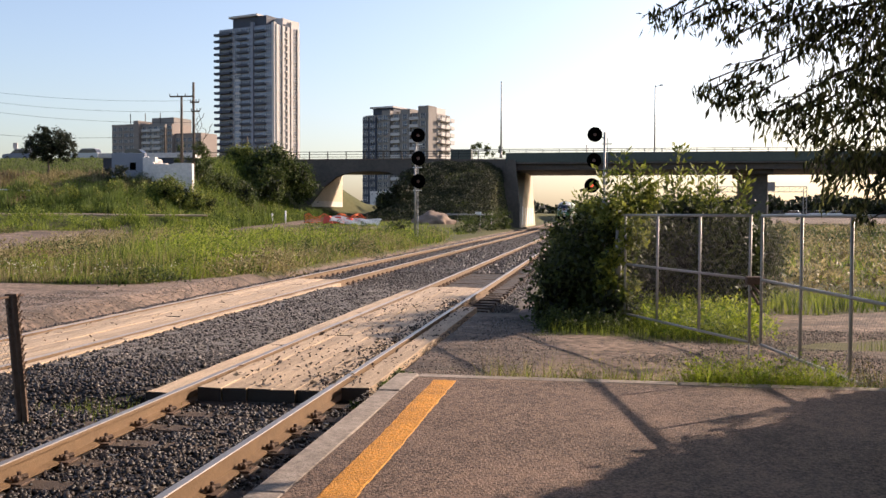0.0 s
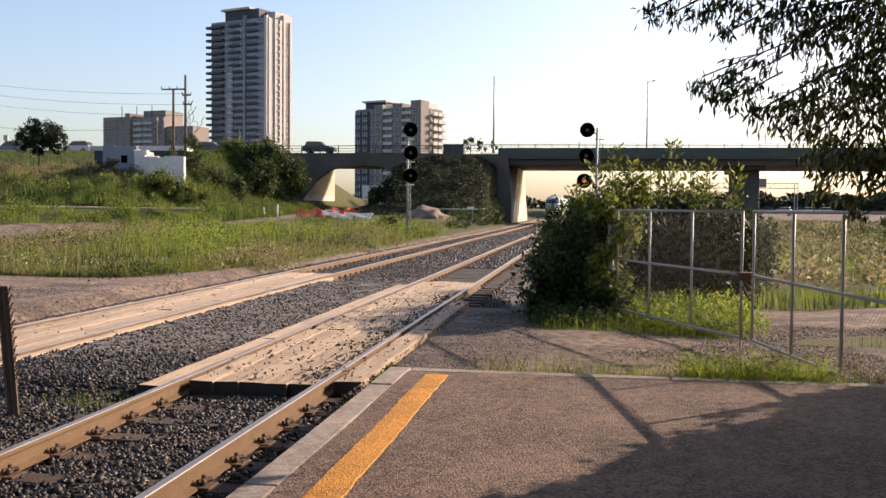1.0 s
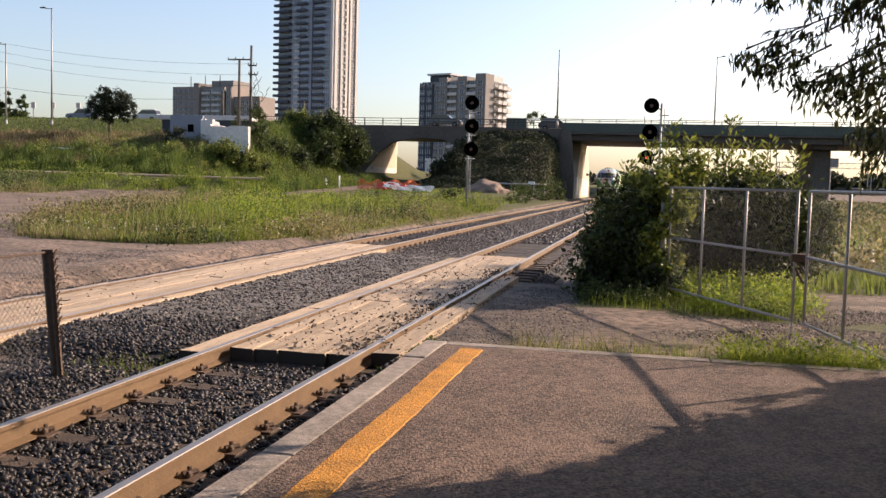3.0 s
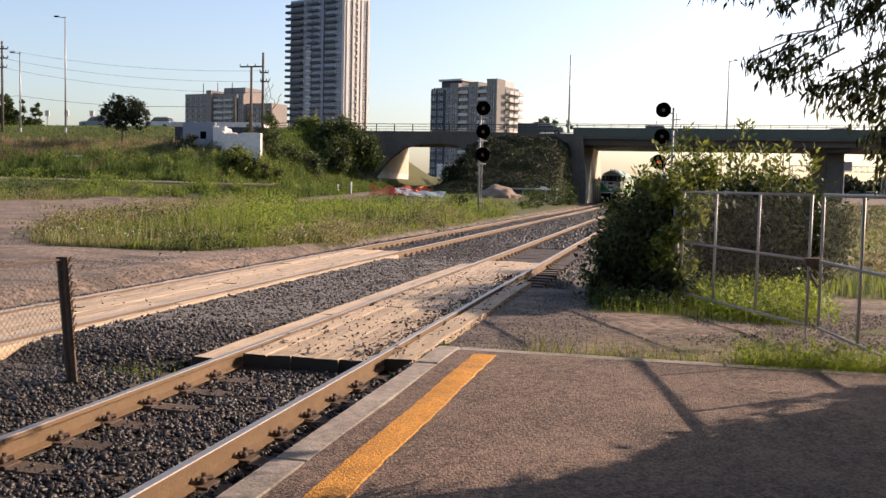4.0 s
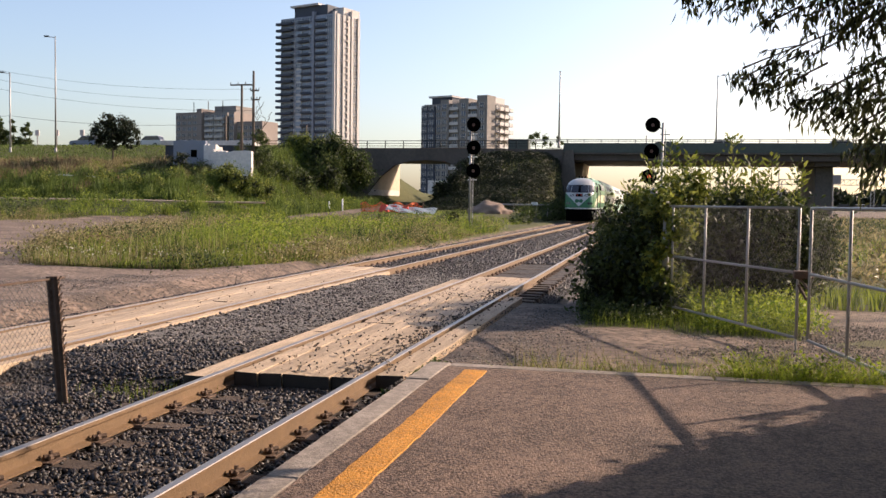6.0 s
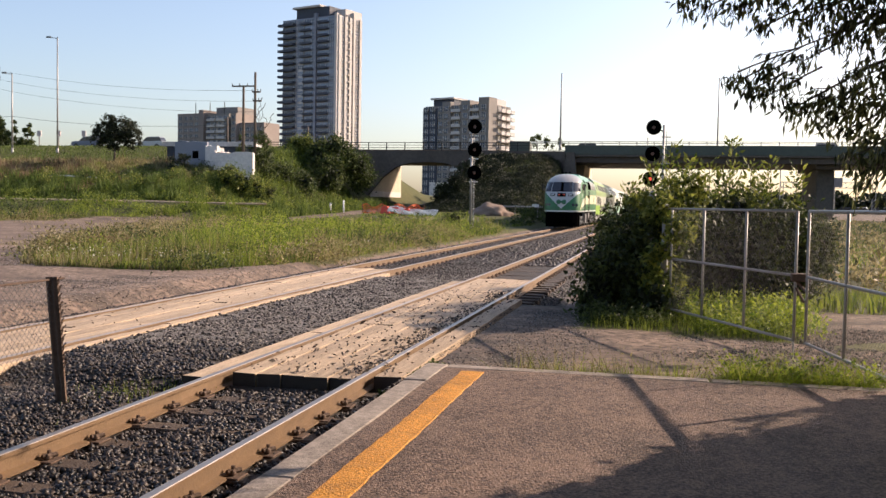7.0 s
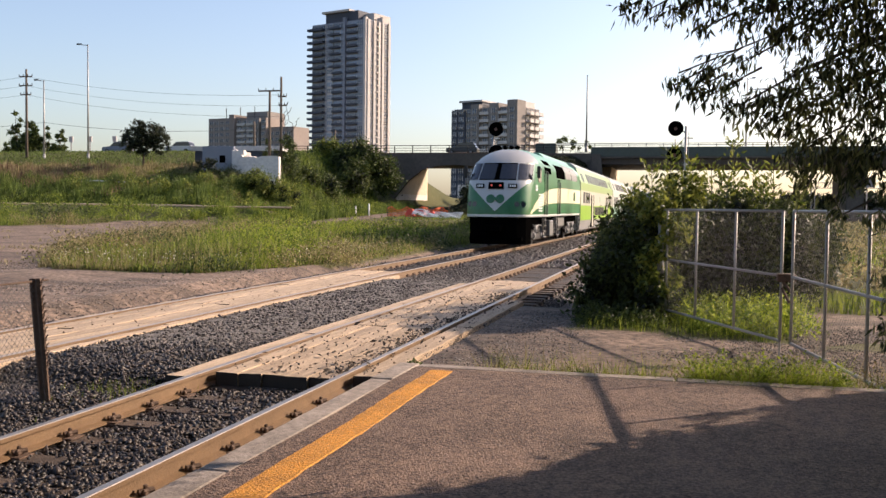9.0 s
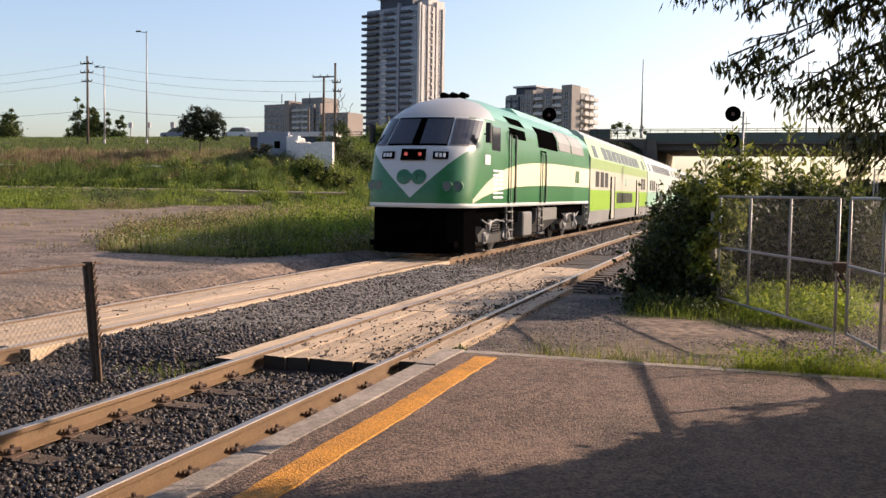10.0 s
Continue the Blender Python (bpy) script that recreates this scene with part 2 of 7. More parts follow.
def blades(name, pts, height, width, material, lean=0.35, parent=None, **tags):
    """Grass: one bent blade of three faces' worth of taper at each place."""
    n = len(pts)
    ang, tip = rng.random(n) * math.tau, rng.random(n) * math.tau
    h = height * (0.45 + 0.8 * rng.random(n))
    w = width * (0.6 + 0.8 * rng.random(n))
    side = np.stack([np.cos(ang), np.sin(ang), 0 * ang], -1) * w[:, None] / 2
    bend = np.stack([np.cos(tip), np.sin(tip), 0 * tip], -1) * (h * lean * rng.random(n))[:, None]
    up = np.stack([0 * h, 0 * h, h], -1)
    v = np.stack([pts - side, pts + side, pts + side * 0.8 + up * 0.55 + bend * 0.35, pts - side * 0.8 + up * 0.55 + bend * 0.35, pts + up + bend], 1)
    k = 5 * np.arange(n)[:, None]
    f = np.concatenate([np.stack([k + 0, k + 1, k + 2], -1), np.stack([k + 0, k + 2, k + 3], -1), np.stack([k + 3, k + 2, k + 4], -1)], 1).reshape(-1, 3)
    return np_mesh(name, v.reshape(-1, 3), f, material, parent, **tags)


def leaves(name, pts, length, width, material, ways=None, droop=0.4, parent=None, **tags):
    """Leaves: a folded lozenge of four faces at each place, along ways or at random."""
    n = len(pts)
    d = rng.normal(0, 1, (n, 3)) if ways is None else ways + rng.normal(0, 0.25, (n, 3))
    d[:, 2] -= droop
    d /= np.linalg.norm(d, axis=1)[:, None]
    s = np.cross(d, rng.normal(0, 1, (n, 3)))
    s /= np.linalg.norm(s, axis=1)[:, None] + 1e-9
    nn = np.cross(d, s)
    ln = (length * (0.6 + 0.8 * rng.random(n)))[:, None]
    w = (width * (0.6 + 0.8 * rng.random(n)))[:, None] / 2
    v = np.stack([pts, pts + d * ln * 0.45 + s * w + nn * w * 0.5, pts + d * ln * 0.5, pts + d * ln * 0.45 - s * w + nn * w * 0.5, pts + d * ln - nn * w * 0.4], 1)
    k = 5 * np.arange(n)[:, None]
    f = np.concatenate([np.stack([k, k + 1, k + 2], -1), np.stack([k, k + 2, k + 3], -1), np.stack([k + 1, k + 4, k + 2], -1), np.stack([k + 2, k + 4, k + 3], -1)], 1).reshape(-1, 3)
    return np_mesh(name, v.reshape(-1, 3), f, material, parent, **tags)


# ---- terrain ----
def emb(x, y):
    """The height of the ground, with the road's bank in it."""
    x, y = np.asarray(x, float), np.asarray(y, float)
    left = np.interp(y, [-50, 50, 66, 72, 76, 80, 87, 95, 105, 118, 150, 175, 260, 3000], [-0.12, -0.2, 0.15, 0.7, 1.45, 1.6, 3.0, 5.0, 6.8, 9.0, 9.1, 4, 2, 2])
    mid = np.interp(y, [-50, 22, 30, 40, 75, 100, 127, 200, 3000], [-0.07, -0.07, -0.2, -0.2, 0.1, 0.8, 1.8, 2.0, 2.0])
    mid = mid * smooth01((-8.0 - x) / 5.0) + (1 - smooth01((-8.0 - x) / 5.0)) * np.minimum(mid, -0.15)
    mid = np.maximum(mid, 1.55 * np.exp(-((y - 78.5) / 3.5) ** 2) * smooth01((-29 - x) / 5))
    w = smooth01((-34.5 - x) / 9)
    h = left * w + mid * (1 - w)
    rise = np.interp(y, [-50, 106, 124, 150, 168, 3000], [0, 0, 6.6, 8.0, 0, 0])
    h = np.maximum(h, rise * smooth01((x + 26.0) / 7.0) * smooth01((-8.6 - x) / 1.5) + (mid - 0.05) * (x < -8))
    right = np.interp(y, [-50, 9, 30, 100, 250, 3000], [-0.04, -0.04, -0.1, 0.4, 1.2, 1.2])
    wr = smooth01((x - np.where((y > 9) & (y < 19), 0.1, 0.9)) / np.where((y > 9) & (y < 19), 0.3, 1.4))
    bed = np.where(np.abs(x + 2.9) < 4.6, -0.5, 0.0)
    out = np.where(x > -7.6, right * wr + (1 - wr) * -0.45, h)
    edge = smooth01((-6.4 - x) / 1.2)
    out = np.where((x > -7.6) & (x < -6.4), h * edge + (1 - edge) * -0.45, out)
    far = (y > 175) | (y < -30)
    return np.where(far & (x > -9) & (x < 2), 0.0, out)


ROAD_SIDE = ([20, 23, 25, 28, 32.5, 40, 47.5, 59, 73, 99, 127], [-13.9, -14.2, -15, -17.2, -18.4, -21.6, -24.8, -28.6, -28.8, -26.4, -25])


def bare(x, y):
    """1 where the ground is bare dirt or gravel, 0 where it is grown over."""
    rag = 0.8 * np.sin(x * 0.9 + 1.3 * np.sin(y * 0.7)) + 0.5 * np.sin(y * 1.7 + x * 0.6) + 0.4 * np.sin(x * 3.1 - y * 2.3)
    wide = 0.25 + np.clip(y, 0, 70) / 90
    apron = (x < -6) & (y + rag * 0.5 < np.interp(x, [-14, -11.4, -8.9, -8.1, -7.5, -7.3], [23.2, 22.3, 23.0, 25.0, 28, 33]))
    road = (x + rag * wide < np.interp(y, *ROAD_SIDE)) & (y + rag * wide < np.interp(x, [-60, -44, -41, -37, -31.5, -29.5, -25], [57, 62, 69, 74.5, 76, 128, 130])) & (y > 20)
    yard = (x > 0.5) & (y < 15.5 - 0.25 * (x - 1.5)) & (x < 60)
    yard = yard | ((x > 0.5) & (x < 2.0) & (y < 26))
    lane = (x > 5) & (np.abs(y - 16.5 - 0.42 * (x - 5) + 0.4 * rag) < 2.2 + 0.05 * (x - 5))
    lot = (x > 12) & (y > 140) & (y < 260)
    track = (x > -7.4) & (x < 0.9)
    return (road | apron | yard | lane | lot | track).astype(float)


def axis_steps(*runs):
    out = []
    for a, b, s in runs:
        out += list(np.arange(a, b, s))
    return np.array(out + [runs[-1][1]])


def make_ground():
    xs = axis_steps((-2600, -400, 275), (-400, -120, 20), (-120, -24, 1.5), (-24, 14, 0.5), (14, 80, 2), (80, 400, 20), (400, 2600, 275))
    ys = axis_steps((-600, -40, 80), (-40, 4, 2), (4, 48, 0.5), (48, 180, 1.5), (180, 400, 20), (400, 4600, 350))
    X, Y = np.meshgrid(xs, ys)
    bumps = np.array([noise.fractal(Vector((x * 0.3, y * 0.3, 0)), 1.0, 2.0, 3) for x, y in zip(X.ravel(), Y.ravel())]).reshape(X.shape)
    Z = emb(X, Y) + 0.05 * bumps * (np.abs(X + 3) > 5)
    nx, ny = len(xs), len(ys)
    i = np.arange(nx * ny).reshape(ny, nx)
    f = np.stack([i[:-1, :-1], i[:-1, 1:], i[1:, 1:], i[1:, :-1]], -1).reshape(-1, 4)
    m = bpy.data.materials.new("ground")
    m.use_nodes = True
    n, l = m.node_tree.nodes, m.node_tree.links
    p = n["Principled BSDF"]
    p.inputs["Roughness"].default_value = 0.95
    p.inputs["Specular IOR Level"].default_value = 0.2
    tc, at = n.new("ShaderNodeTexCoord"), n.new("ShaderNodeAttribute")
    at.attribute_name = "bare"

    def noise_mix(scale, a, b, detail=6):
        t, r, x = n.new("ShaderNodeTexNoise"), n.new("ShaderNodeMapRange"), n.new("ShaderNodeMix")
        t.inputs["Scale"].default_value, t.inputs["Detail"].default_value = scale, detail
        r.inputs["From Min"].default_value, r.inputs["From Max"].default_value = 0.32, 0.68
        l.new(tc.outputs["Object"], t.inputs["Vector"]), l.new(t.outputs[0], r.inputs[0]), l.new(r.outputs[0], x.inputs[0])
        x.data_type = "RGBA"
        for k, c in ((6, a), (7, b)):
            if isinstance(c, tuple):
                x.inputs[k].default_value = (*c, 1)
            else:
                l.new(c, x.inputs[k])
        return x.outputs[2], t
    dirt, _ = noise_mix(0.3, (0.20, 0.145, 0.11), (0.40, 0.285, 0.21), 9)
    fine, ft = noise_mix(8, (0.085, 0.066, 0.054), dirt, 12)
    stain = n.new("ShaderNodeTexNoise")
    stain.inputs["Scale"].default_value, stain.inputs["Detail"].default_value = 0.9, 9
    sm, sr, sx = n.new("ShaderNodeMapping"), n.new("ShaderNodeMapRange"), n.new("ShaderNodeMix")
    sm.inputs["Scale"].default_value = (0.55, 1.3, 1)
    l.new(tc.outputs["Object"], sm.inputs["Vector"]), l.new(sm.outputs[0], stain.inputs["Vector"])
    sr.inputs["From Min"].default_value, sr.inputs["From Max"].default_value, sr.inputs["To Max"].default_value = 0.47, 0.66, 0.85
    l.new(stain.outputs[0], sr.inputs[0]), l.new(sr.outputs[0], sx.inputs[0])
    sx.data_type = "RGBA"
    l.new(fine, sx.inputs[6])
    sx.inputs[7].default_value = (0.075, 0.06, 0.048, 1)
    fine = sx.outputs[2]
    green, _ = noise_mix(0.22, (0.05, 0.058, 0.017), (0.11, 0.10, 0.038))
    grass, _ = noise_mix(3.0, green, (0.075, 0.072, 0.025))
    wob = n.new("ShaderNodeTexNoise")
    wob.inputs["Scale"].default_value, wob.inputs["Detail"].default_value = 1.4, 5
    l.new(tc.outputs["Object"], wob.inputs["Vector"])
    add = n.new("ShaderNodeMath")
    l.new(at.outputs["Fac"], add.inputs[0]), l.new(wob.outputs[0], add.inputs[1])
    r = n.new("ShaderNodeMapRange")
    r.inputs["From Min"].default_value, r.inputs["From Max"].default_value = 0.86, 1.14
    l.new(add.outputs[0], r.inputs[0])
    mix = n.new("ShaderNodeMix")
    mix.data_type = "RGBA"
    l.new(r.outputs[0], mix.inputs[0]), l.new(grass, mix.inputs[6]), l.new(fine, mix.inputs[7]), l.new(mix.outputs[2], p.inputs["Base Color"])
    bu = n.new("ShaderNodeBump")
    bu.inputs["Strength"].default_value, bu.inputs["Distance"].default_value = 0.9, 0.03
    l.new(ft.outputs[0], bu.inputs["Height"]), l.new(bu.outputs[0], p.inputs["Normal"])
    ob = np_mesh("ground", np.stack([X, Y, Z], -1).reshape(-1, 3), f, m, kind="structure", label="gravel yard and overgrown grass field with a dirt road", category="ground")
    a = ob.data.attributes.new("bare", "FLOAT", "POINT")
    a.data.foreach_set("value", bare(X, Y).ravel().astype(np.float32))
    ob.data.shade_smooth()


make_ground()

# ---- tracks ----
FAR = -4.98  # centre line of the far track
NEAR = -0.7525
RAIL = [(-0.07, -0.172), (0.07, -0.172), (0.07, -0.16), (0.012, -0.14), (0.010, -0.045), (0.036, -0.038), (0.036, -0.006), (0.03, 0.0), (-0.03, 0.0), (-0.036, -0.006), (-0.036, -0.038), (-0.010, -0.045), (-0.012, -0.14), (-0.07, -0.16)]


def make_track(name, cx, y_ties, clips, label):
    t = thing(name, label, "railway track", kind="structure")
    for s in (-0.7525, 0.7525):
        bm = bmesh.new()
        prism(bm, [(cx + s + x, z) for x, z in RAIL], "y", -14, 430)
        for f in bm.faces:
            if f.normal.z > 0.7 and f.calc_center_median().z > -0.01:
                f.material_index = 1
        part("rail", bm, ("rail_steel", "rail_head"), t, "rusty steel rail with a polished head")
    bm = bmesh.new()
    box(bm, -1.3, 1.3, -0.12, 0.12, -0.34, -0.172, 0.012)
    tie = mesh_of("tie", bm, "tie")
    bm = bmesh.new()
    for s in (-1, 1):
        box(bm, min(s * 0.04, s * 0.15), max(s * 0.04, s * 0.15), -0.09, 0.09, -0.172, -0.155, 0.004)
        box(bm, min(s * 0.045, s * 0.10), max(s * 0.045, s * 0.10), -0.045, 0.045, -0.156, -0.11, 0.012)
        rod(bm, (s * 0.05, -0.05, -0.125), (s * 0.11, 0.05, -0.125), 0.02, seg=6)
        rod(bm, (s * 0.075, 0, -0.12), (s * 0.075, 0, -0.085), 0.017, seg=6)
    clip = mesh_of("rail_clip", bm, "rust")
    y = y_ties[0] + 0.08
    while y < y_ties[1]:
        shared("tie", tie, pose(cx + rng.normal(0, 0.015), y, rng.normal(0, 0.006), 0, 0, rng.normal(0, 0.8)), t)
        if any(a < y < b for a, b in clips):
            for s in (-0.7525, 0.7525):
                shared("rail_clip", clip, pose(cx + s, y, 0), t)
        y += 0.63
    return t


make_track("railway_track", NEAR, (1.0, 135), ((2, 9.8), (24, 62)), "main line track with rusty rails on wooden ties")
make_track("railway_track", FAR, (1.0, 135), ((2, 9.2), (26, 70)), "second track with rusty rails on wooden ties")


BED = [(-8.0, -0.5), (-7.2, -0.24), (-6.4, -0.2), (-6.3, -0.19), (-3.7, -0.19), (-3.5, -0.19), (-2.9, -0.16), (-2.4, -0.16), (-2.1, -0.19), (0.5, -0.19), (0.875, -0.3), (1.3, -0.6)]


def bed_height(x, y):
    """Top of the stone bed: raised between the tracks along the crossing, lower beside the kerb beyond the platform."""
    z = np.interp(x, [p[0] for p in BED], [p[1] for p in BED])
    along = smooth01((y - 9.2) / 0.7) * smooth01((25.5 - y) / 2.0)
    across = smooth01((x + 4.25) / 0.3) * smooth01((-1.65 - x) / 0.25)
    z = np.where((y > 24.6) & (z < -0.15) & (x > -6.35) & (x < 0.55), np.maximum(z, -0.168), z)
    return z + along * across * (-0.035 - z) - np.where((y > 10) & (x > 0.45), 0.06, 0.0)


def make_ballast():
    bm = bmesh.new()
    xs = [-8.0, -7.6] + list(np.arange(-7.2, 0.9, 0.2)) + [0.9, 1.3]
    ys = list(np.arange(-14, 30, 0.3)) + list(np.arange(30, 140, 3)) + [200, 430]
    rows = [[bm.verts.new((x, y, float(bed_height(x, y)) - 0.01 + (0.018 * noise.noise(Vector((x * 4, y * 4, 1))) if y < 40 else 0))) for x in xs] for y in ys]
    for p, q in zip(rows, rows[1:]):
        for k in range(len(xs) - 1):
            bm.faces.new((p[k], p[k + 1], q[k + 1], q[k]))
    for f in bm.faces:
        c = f.calc_center_median()
        if -4.1 < c.x < -1.75 and 10.8 < c.y + 1.5 * noise.noise(Vector((c.x * 0.8, c.y * 0.8, 4))) < 27 and c.x < -1.6 - 0.9 * max(0, 13.5 - c.y):
            f.material_index = 1
    ob = part("ballast", bm, ("stone_dark", "dust_bed"))
    tagged(ob, "bed of dark crushed stone under both tracks", "ballast", kind="stuff")
    n = 140000
    y = 2.8 + 34 * rng.random(n) ** 1.8
    x = rng.uniform(-7.2, 0.86, n)
    z = bed_height(x, y)
    on_tie = (np.abs(((y - 1.08 + 0.315) % 0.63) - 0.315) < 0.10) & ((np.abs(x - NEAR) < 1.3) | (np.abs(x - FAR) < 1.3))
    on_rail = np.zeros(n, bool)
    for c in (NEAR, FAR):
        for s in (-0.7525, 0.7525):
            on_rail |= np.abs(x - c - s) < 0.09
    deck = ((x > -1.85) & (x < 0.45) & (y > 9.85)) | ((np.abs(x - FAR) < 1.0) & (y > 9.2) & (y < 26.4))
    middle = (x > NEAR - 0.22) & (x < NEAR + 0.62)
    keep = ~(on_rail | deck | (on_tie & (rng.random(n) < np.where(middle, 0.3, 0.9))))
    z = np.where(on_tie, np.maximum(z, -0.168), np.where(middle, z + 0.012, z))
    m = 26000
    fy, fx = 32 + 90 * rng.random(m) ** 1.5, rng.uniform(-7.0, 0.86, m)
    clear = np.ones(m, bool)
    for c in (NEAR, FAR):
        for s in (-0.7525, 0.7525):
            clear &= np.abs(fx - c - s) > 0.12
    stones("ballast_stones", np.stack([fx, fy, bed_height(fx, fy)], -1)[clear], 0.055, "stone", label="dark crushed stones along the distant tracks", category="stones")
    dusty = keep & (np.abs(x + 2.9) < 1.1) & (rng.random(n) < np.interp(y, [9.8, 12, 24, 32], [0.0, 0.95, 0.95, 0.2]))
    keep &= ~dusty
    stones("ballast_stones", np.stack([x, y, z - 0.008], -1)[dusty], 0.022, "stone_dusty", flat=0.6, label="dusty grey crushed stones between the crossings", category="stones")
    stones("ballast_stones", np.stack([x, y, z + 0.004], -1)[keep], 0.025, "stone", label="loose grey crushed stones between the rails", category="stones")


make_ballast()


def crossing(name, cx, y0, y1, out_l, out_r, label):
    t = thing(name, label, "level crossing", kind="structure")
    lanes = [(-0.67 + k * 0.268, -0.67 + (k + 1) * 0.268 - 0.006, y0, y1) for k in range(5)]
    lanes += [(-0.7525 - 0.09 - w, -0.7525 - 0.09, a, b) for w, a, b in out_l] + [(0.7525 + 0.09, 0.7525 + 0.09 + w, a, b) for w, a, b in out_r]
    for x0, x1, a, b in lanes:
        y = a
        while y < b - 0.3:
            ln = min(b - y, rng.uniform(3.2, 5.2))
            if b - y - ln < 1:
                ln = b - y
            bm = bmesh.new()
            dz, e = rng.normal(-0.026, 0.004), rng.uniform(-0.04, 0.04) if y == a else 0
            n = 14
            rows = []
            for k in range(n + 1):
                yy = y + e + (ln - 0.01 - e) * k / n
                jl, jr = rng.normal(0, 0.003), rng.normal(0, 0.003)
                zz = [dz + rng.normal(0, 0.004) for _ in range(2)]
                rows.append([bm.verts.new(p) for p in ((x0 + jl, yy, -0.17), (x0 + jl, yy, zz[0] - 0.006), (x0 + jl + 0.006, yy, zz[0]), (x1 + jr - 0.006, yy, zz[1]), (x1 + jr, yy, zz[1] - 0.006), (x1 + jr, yy, -0.17))])
            for p, q in zip(rows, rows[1:]):
                for k in range(5):
                    bm.faces.new((p[k], p[k + 1], q[k + 1], q[k]))
            bm.faces.new(rows[0]).material_index = 1
            bm.faces.new(rows[-1][::-1]).material_index = 1
            ob = part("plank", bm, ("plank", "plank_end"), t)
            ob.location.x = cx
            y += ln
    return t


crossing("level_crossing", NEAR, 9.95, 24.2, [(0.24, 9.6, 23.0)], [(0.30, 10.2, 19.2)], "weathered timber planks between the rails of a crossing")
crossing("level_crossing", FAR, 9.3, 26.3, [(0.12, 9.3, 25.5)], [(0.14, 9.2, 25.0)], "pale timber planks across the second track")


def splinters():
    """Torn wood and dirt lying on the near crossing, most of it by the inner rail."""
    n = 520
    y = 10.0 + 10.5 * rng.random(n) ** 1.1
    x = np.where(rng.random(n) < 0.6, -0.05 - np.abs(rng.normal(0, 0.16, n)), rng.uniform(-1.4, 0.3, n))
    k = (np.abs(x) > 0.06) & np.array([noise.noise(Vector((a * 1.5, b * 0.9, 7))) > -0.05 for a, b in zip(x, y)])
    pts = np.stack([x, y, np.full(n, -0.012)], -1)[k]
    ways = np.stack([rng.normal(0, 0.35, len(pts)), np.where(rng.random(len(pts)) < 0.5, 1.0, -1.0), np.zeros(len(pts))], -1)
    ways[:, 2] = 0.12
    leaves("wood_splinters", pts, 0.12, 0.036, "plank_end", ways=ways, droop=0.1, label="dark torn splinters lying on the crossing planks", category="debris", kind="stuff")
    m = 900
    y = 10.0 + 11 * rng.random(m)
    x = np.where(rng.random(m) < 0.5, -0.06 - np.abs(rng.normal(0, 0.1, m)), rng.uniform(-1.42, 0.36, m))
    k = np.abs(x) > 0.05
    stones("crossing_grit", np.stack([x, y, np.full(m, -0.02)], -1)[k], 0.014, "stone", label="dark grit scattered over the crossing planks", category="stones")


splinters()


# ---- platform ----
def make_platform():
    t = thing("platform", "low asphalt station platform with a concrete edge", "platform", kind="structure")
    bm = bmesh.new()
    xs, ys = np.linspace(1.1, 18, 40), np.linspace(-16, 9.12, 60)
    g = [[bm.verts.new((x, y, 0.298 + 0.012 * noise.noise(Vector((x * 0.8, y * 0.8, 3))))) for x in xs] for y in ys]
    for a, b in zip(g, g[1:]):
        for k in range(len(xs) - 1):
            bm.faces.new((a[k], a[k + 1], b[k + 1], b[k]))
    part("surface", bm, "asphalt", t, "worn brown-grey asphalt")
    bm = bmesh.new()
    box(bm, 1.1, 18, -16, 9.12, -0.5, 0.27)
    part("base", bm, "concrete", t)
    y = -16.0
    while y < 9.3:
        bm = bmesh.new()
        b = min(y + 3.05, 9.3)
        box(bm, 0.885 + rng.normal(0, 0.004), 1.1, y, b - 0.012, -0.5, 0.302 + rng.normal(0, 0.003), 0.015)
        part("kerb", bm, "kerb", t, "stained concrete edge")
        y = b
    x = 1.1
    while x < 18:
        bm = bmesh.new()
        box(bm, x, x + 2.4, 9.12, 9.30 + rng.normal(0, 0.01), -0.5, 0.300, 0.015)
        part("kerb", bm, "kerb", t)
        x += 2.41
    bm = bmesh.new()
    ys = np.arange(-16, 8.97, 0.06)
    rows = []
    for y in ys:
        j = [0.012 * noise.noise(Vector((y * 5, s, 0))) + 0.006 * noise.noise(Vector((y * 19, s, 0))) for s in (1, 7)]
        z = 0.306 + 0.012 * noise.noise(Vector((1.4 * 0.8, y * 0.8, 3))) + 0.003 * noise.noise(Vector((y * 9, 0, 0)))
        rows.append([bm.verts.new((1.295 + j[0], y, z - 0.012)), bm.verts.new((1.3 + j[0], y, z)), bm.verts.new((1.4, y, z + 0.003)), bm.verts.new((1.5 + j[1], y, z)), bm.verts.new((1.505 + j[1], y, z - 0.012))])
    for a, b in zip(rows, rows[1:]):
        for k in range(4):
            bm.faces.new((a[k], a[k + 1], b[k + 1], b[k]))
    part("safety_line", bm, "yellow", t, "cracked orange-yellow painted line")


make_platform()


# ---- overpass ----
BY0, BY1 = 127.0, 147.0


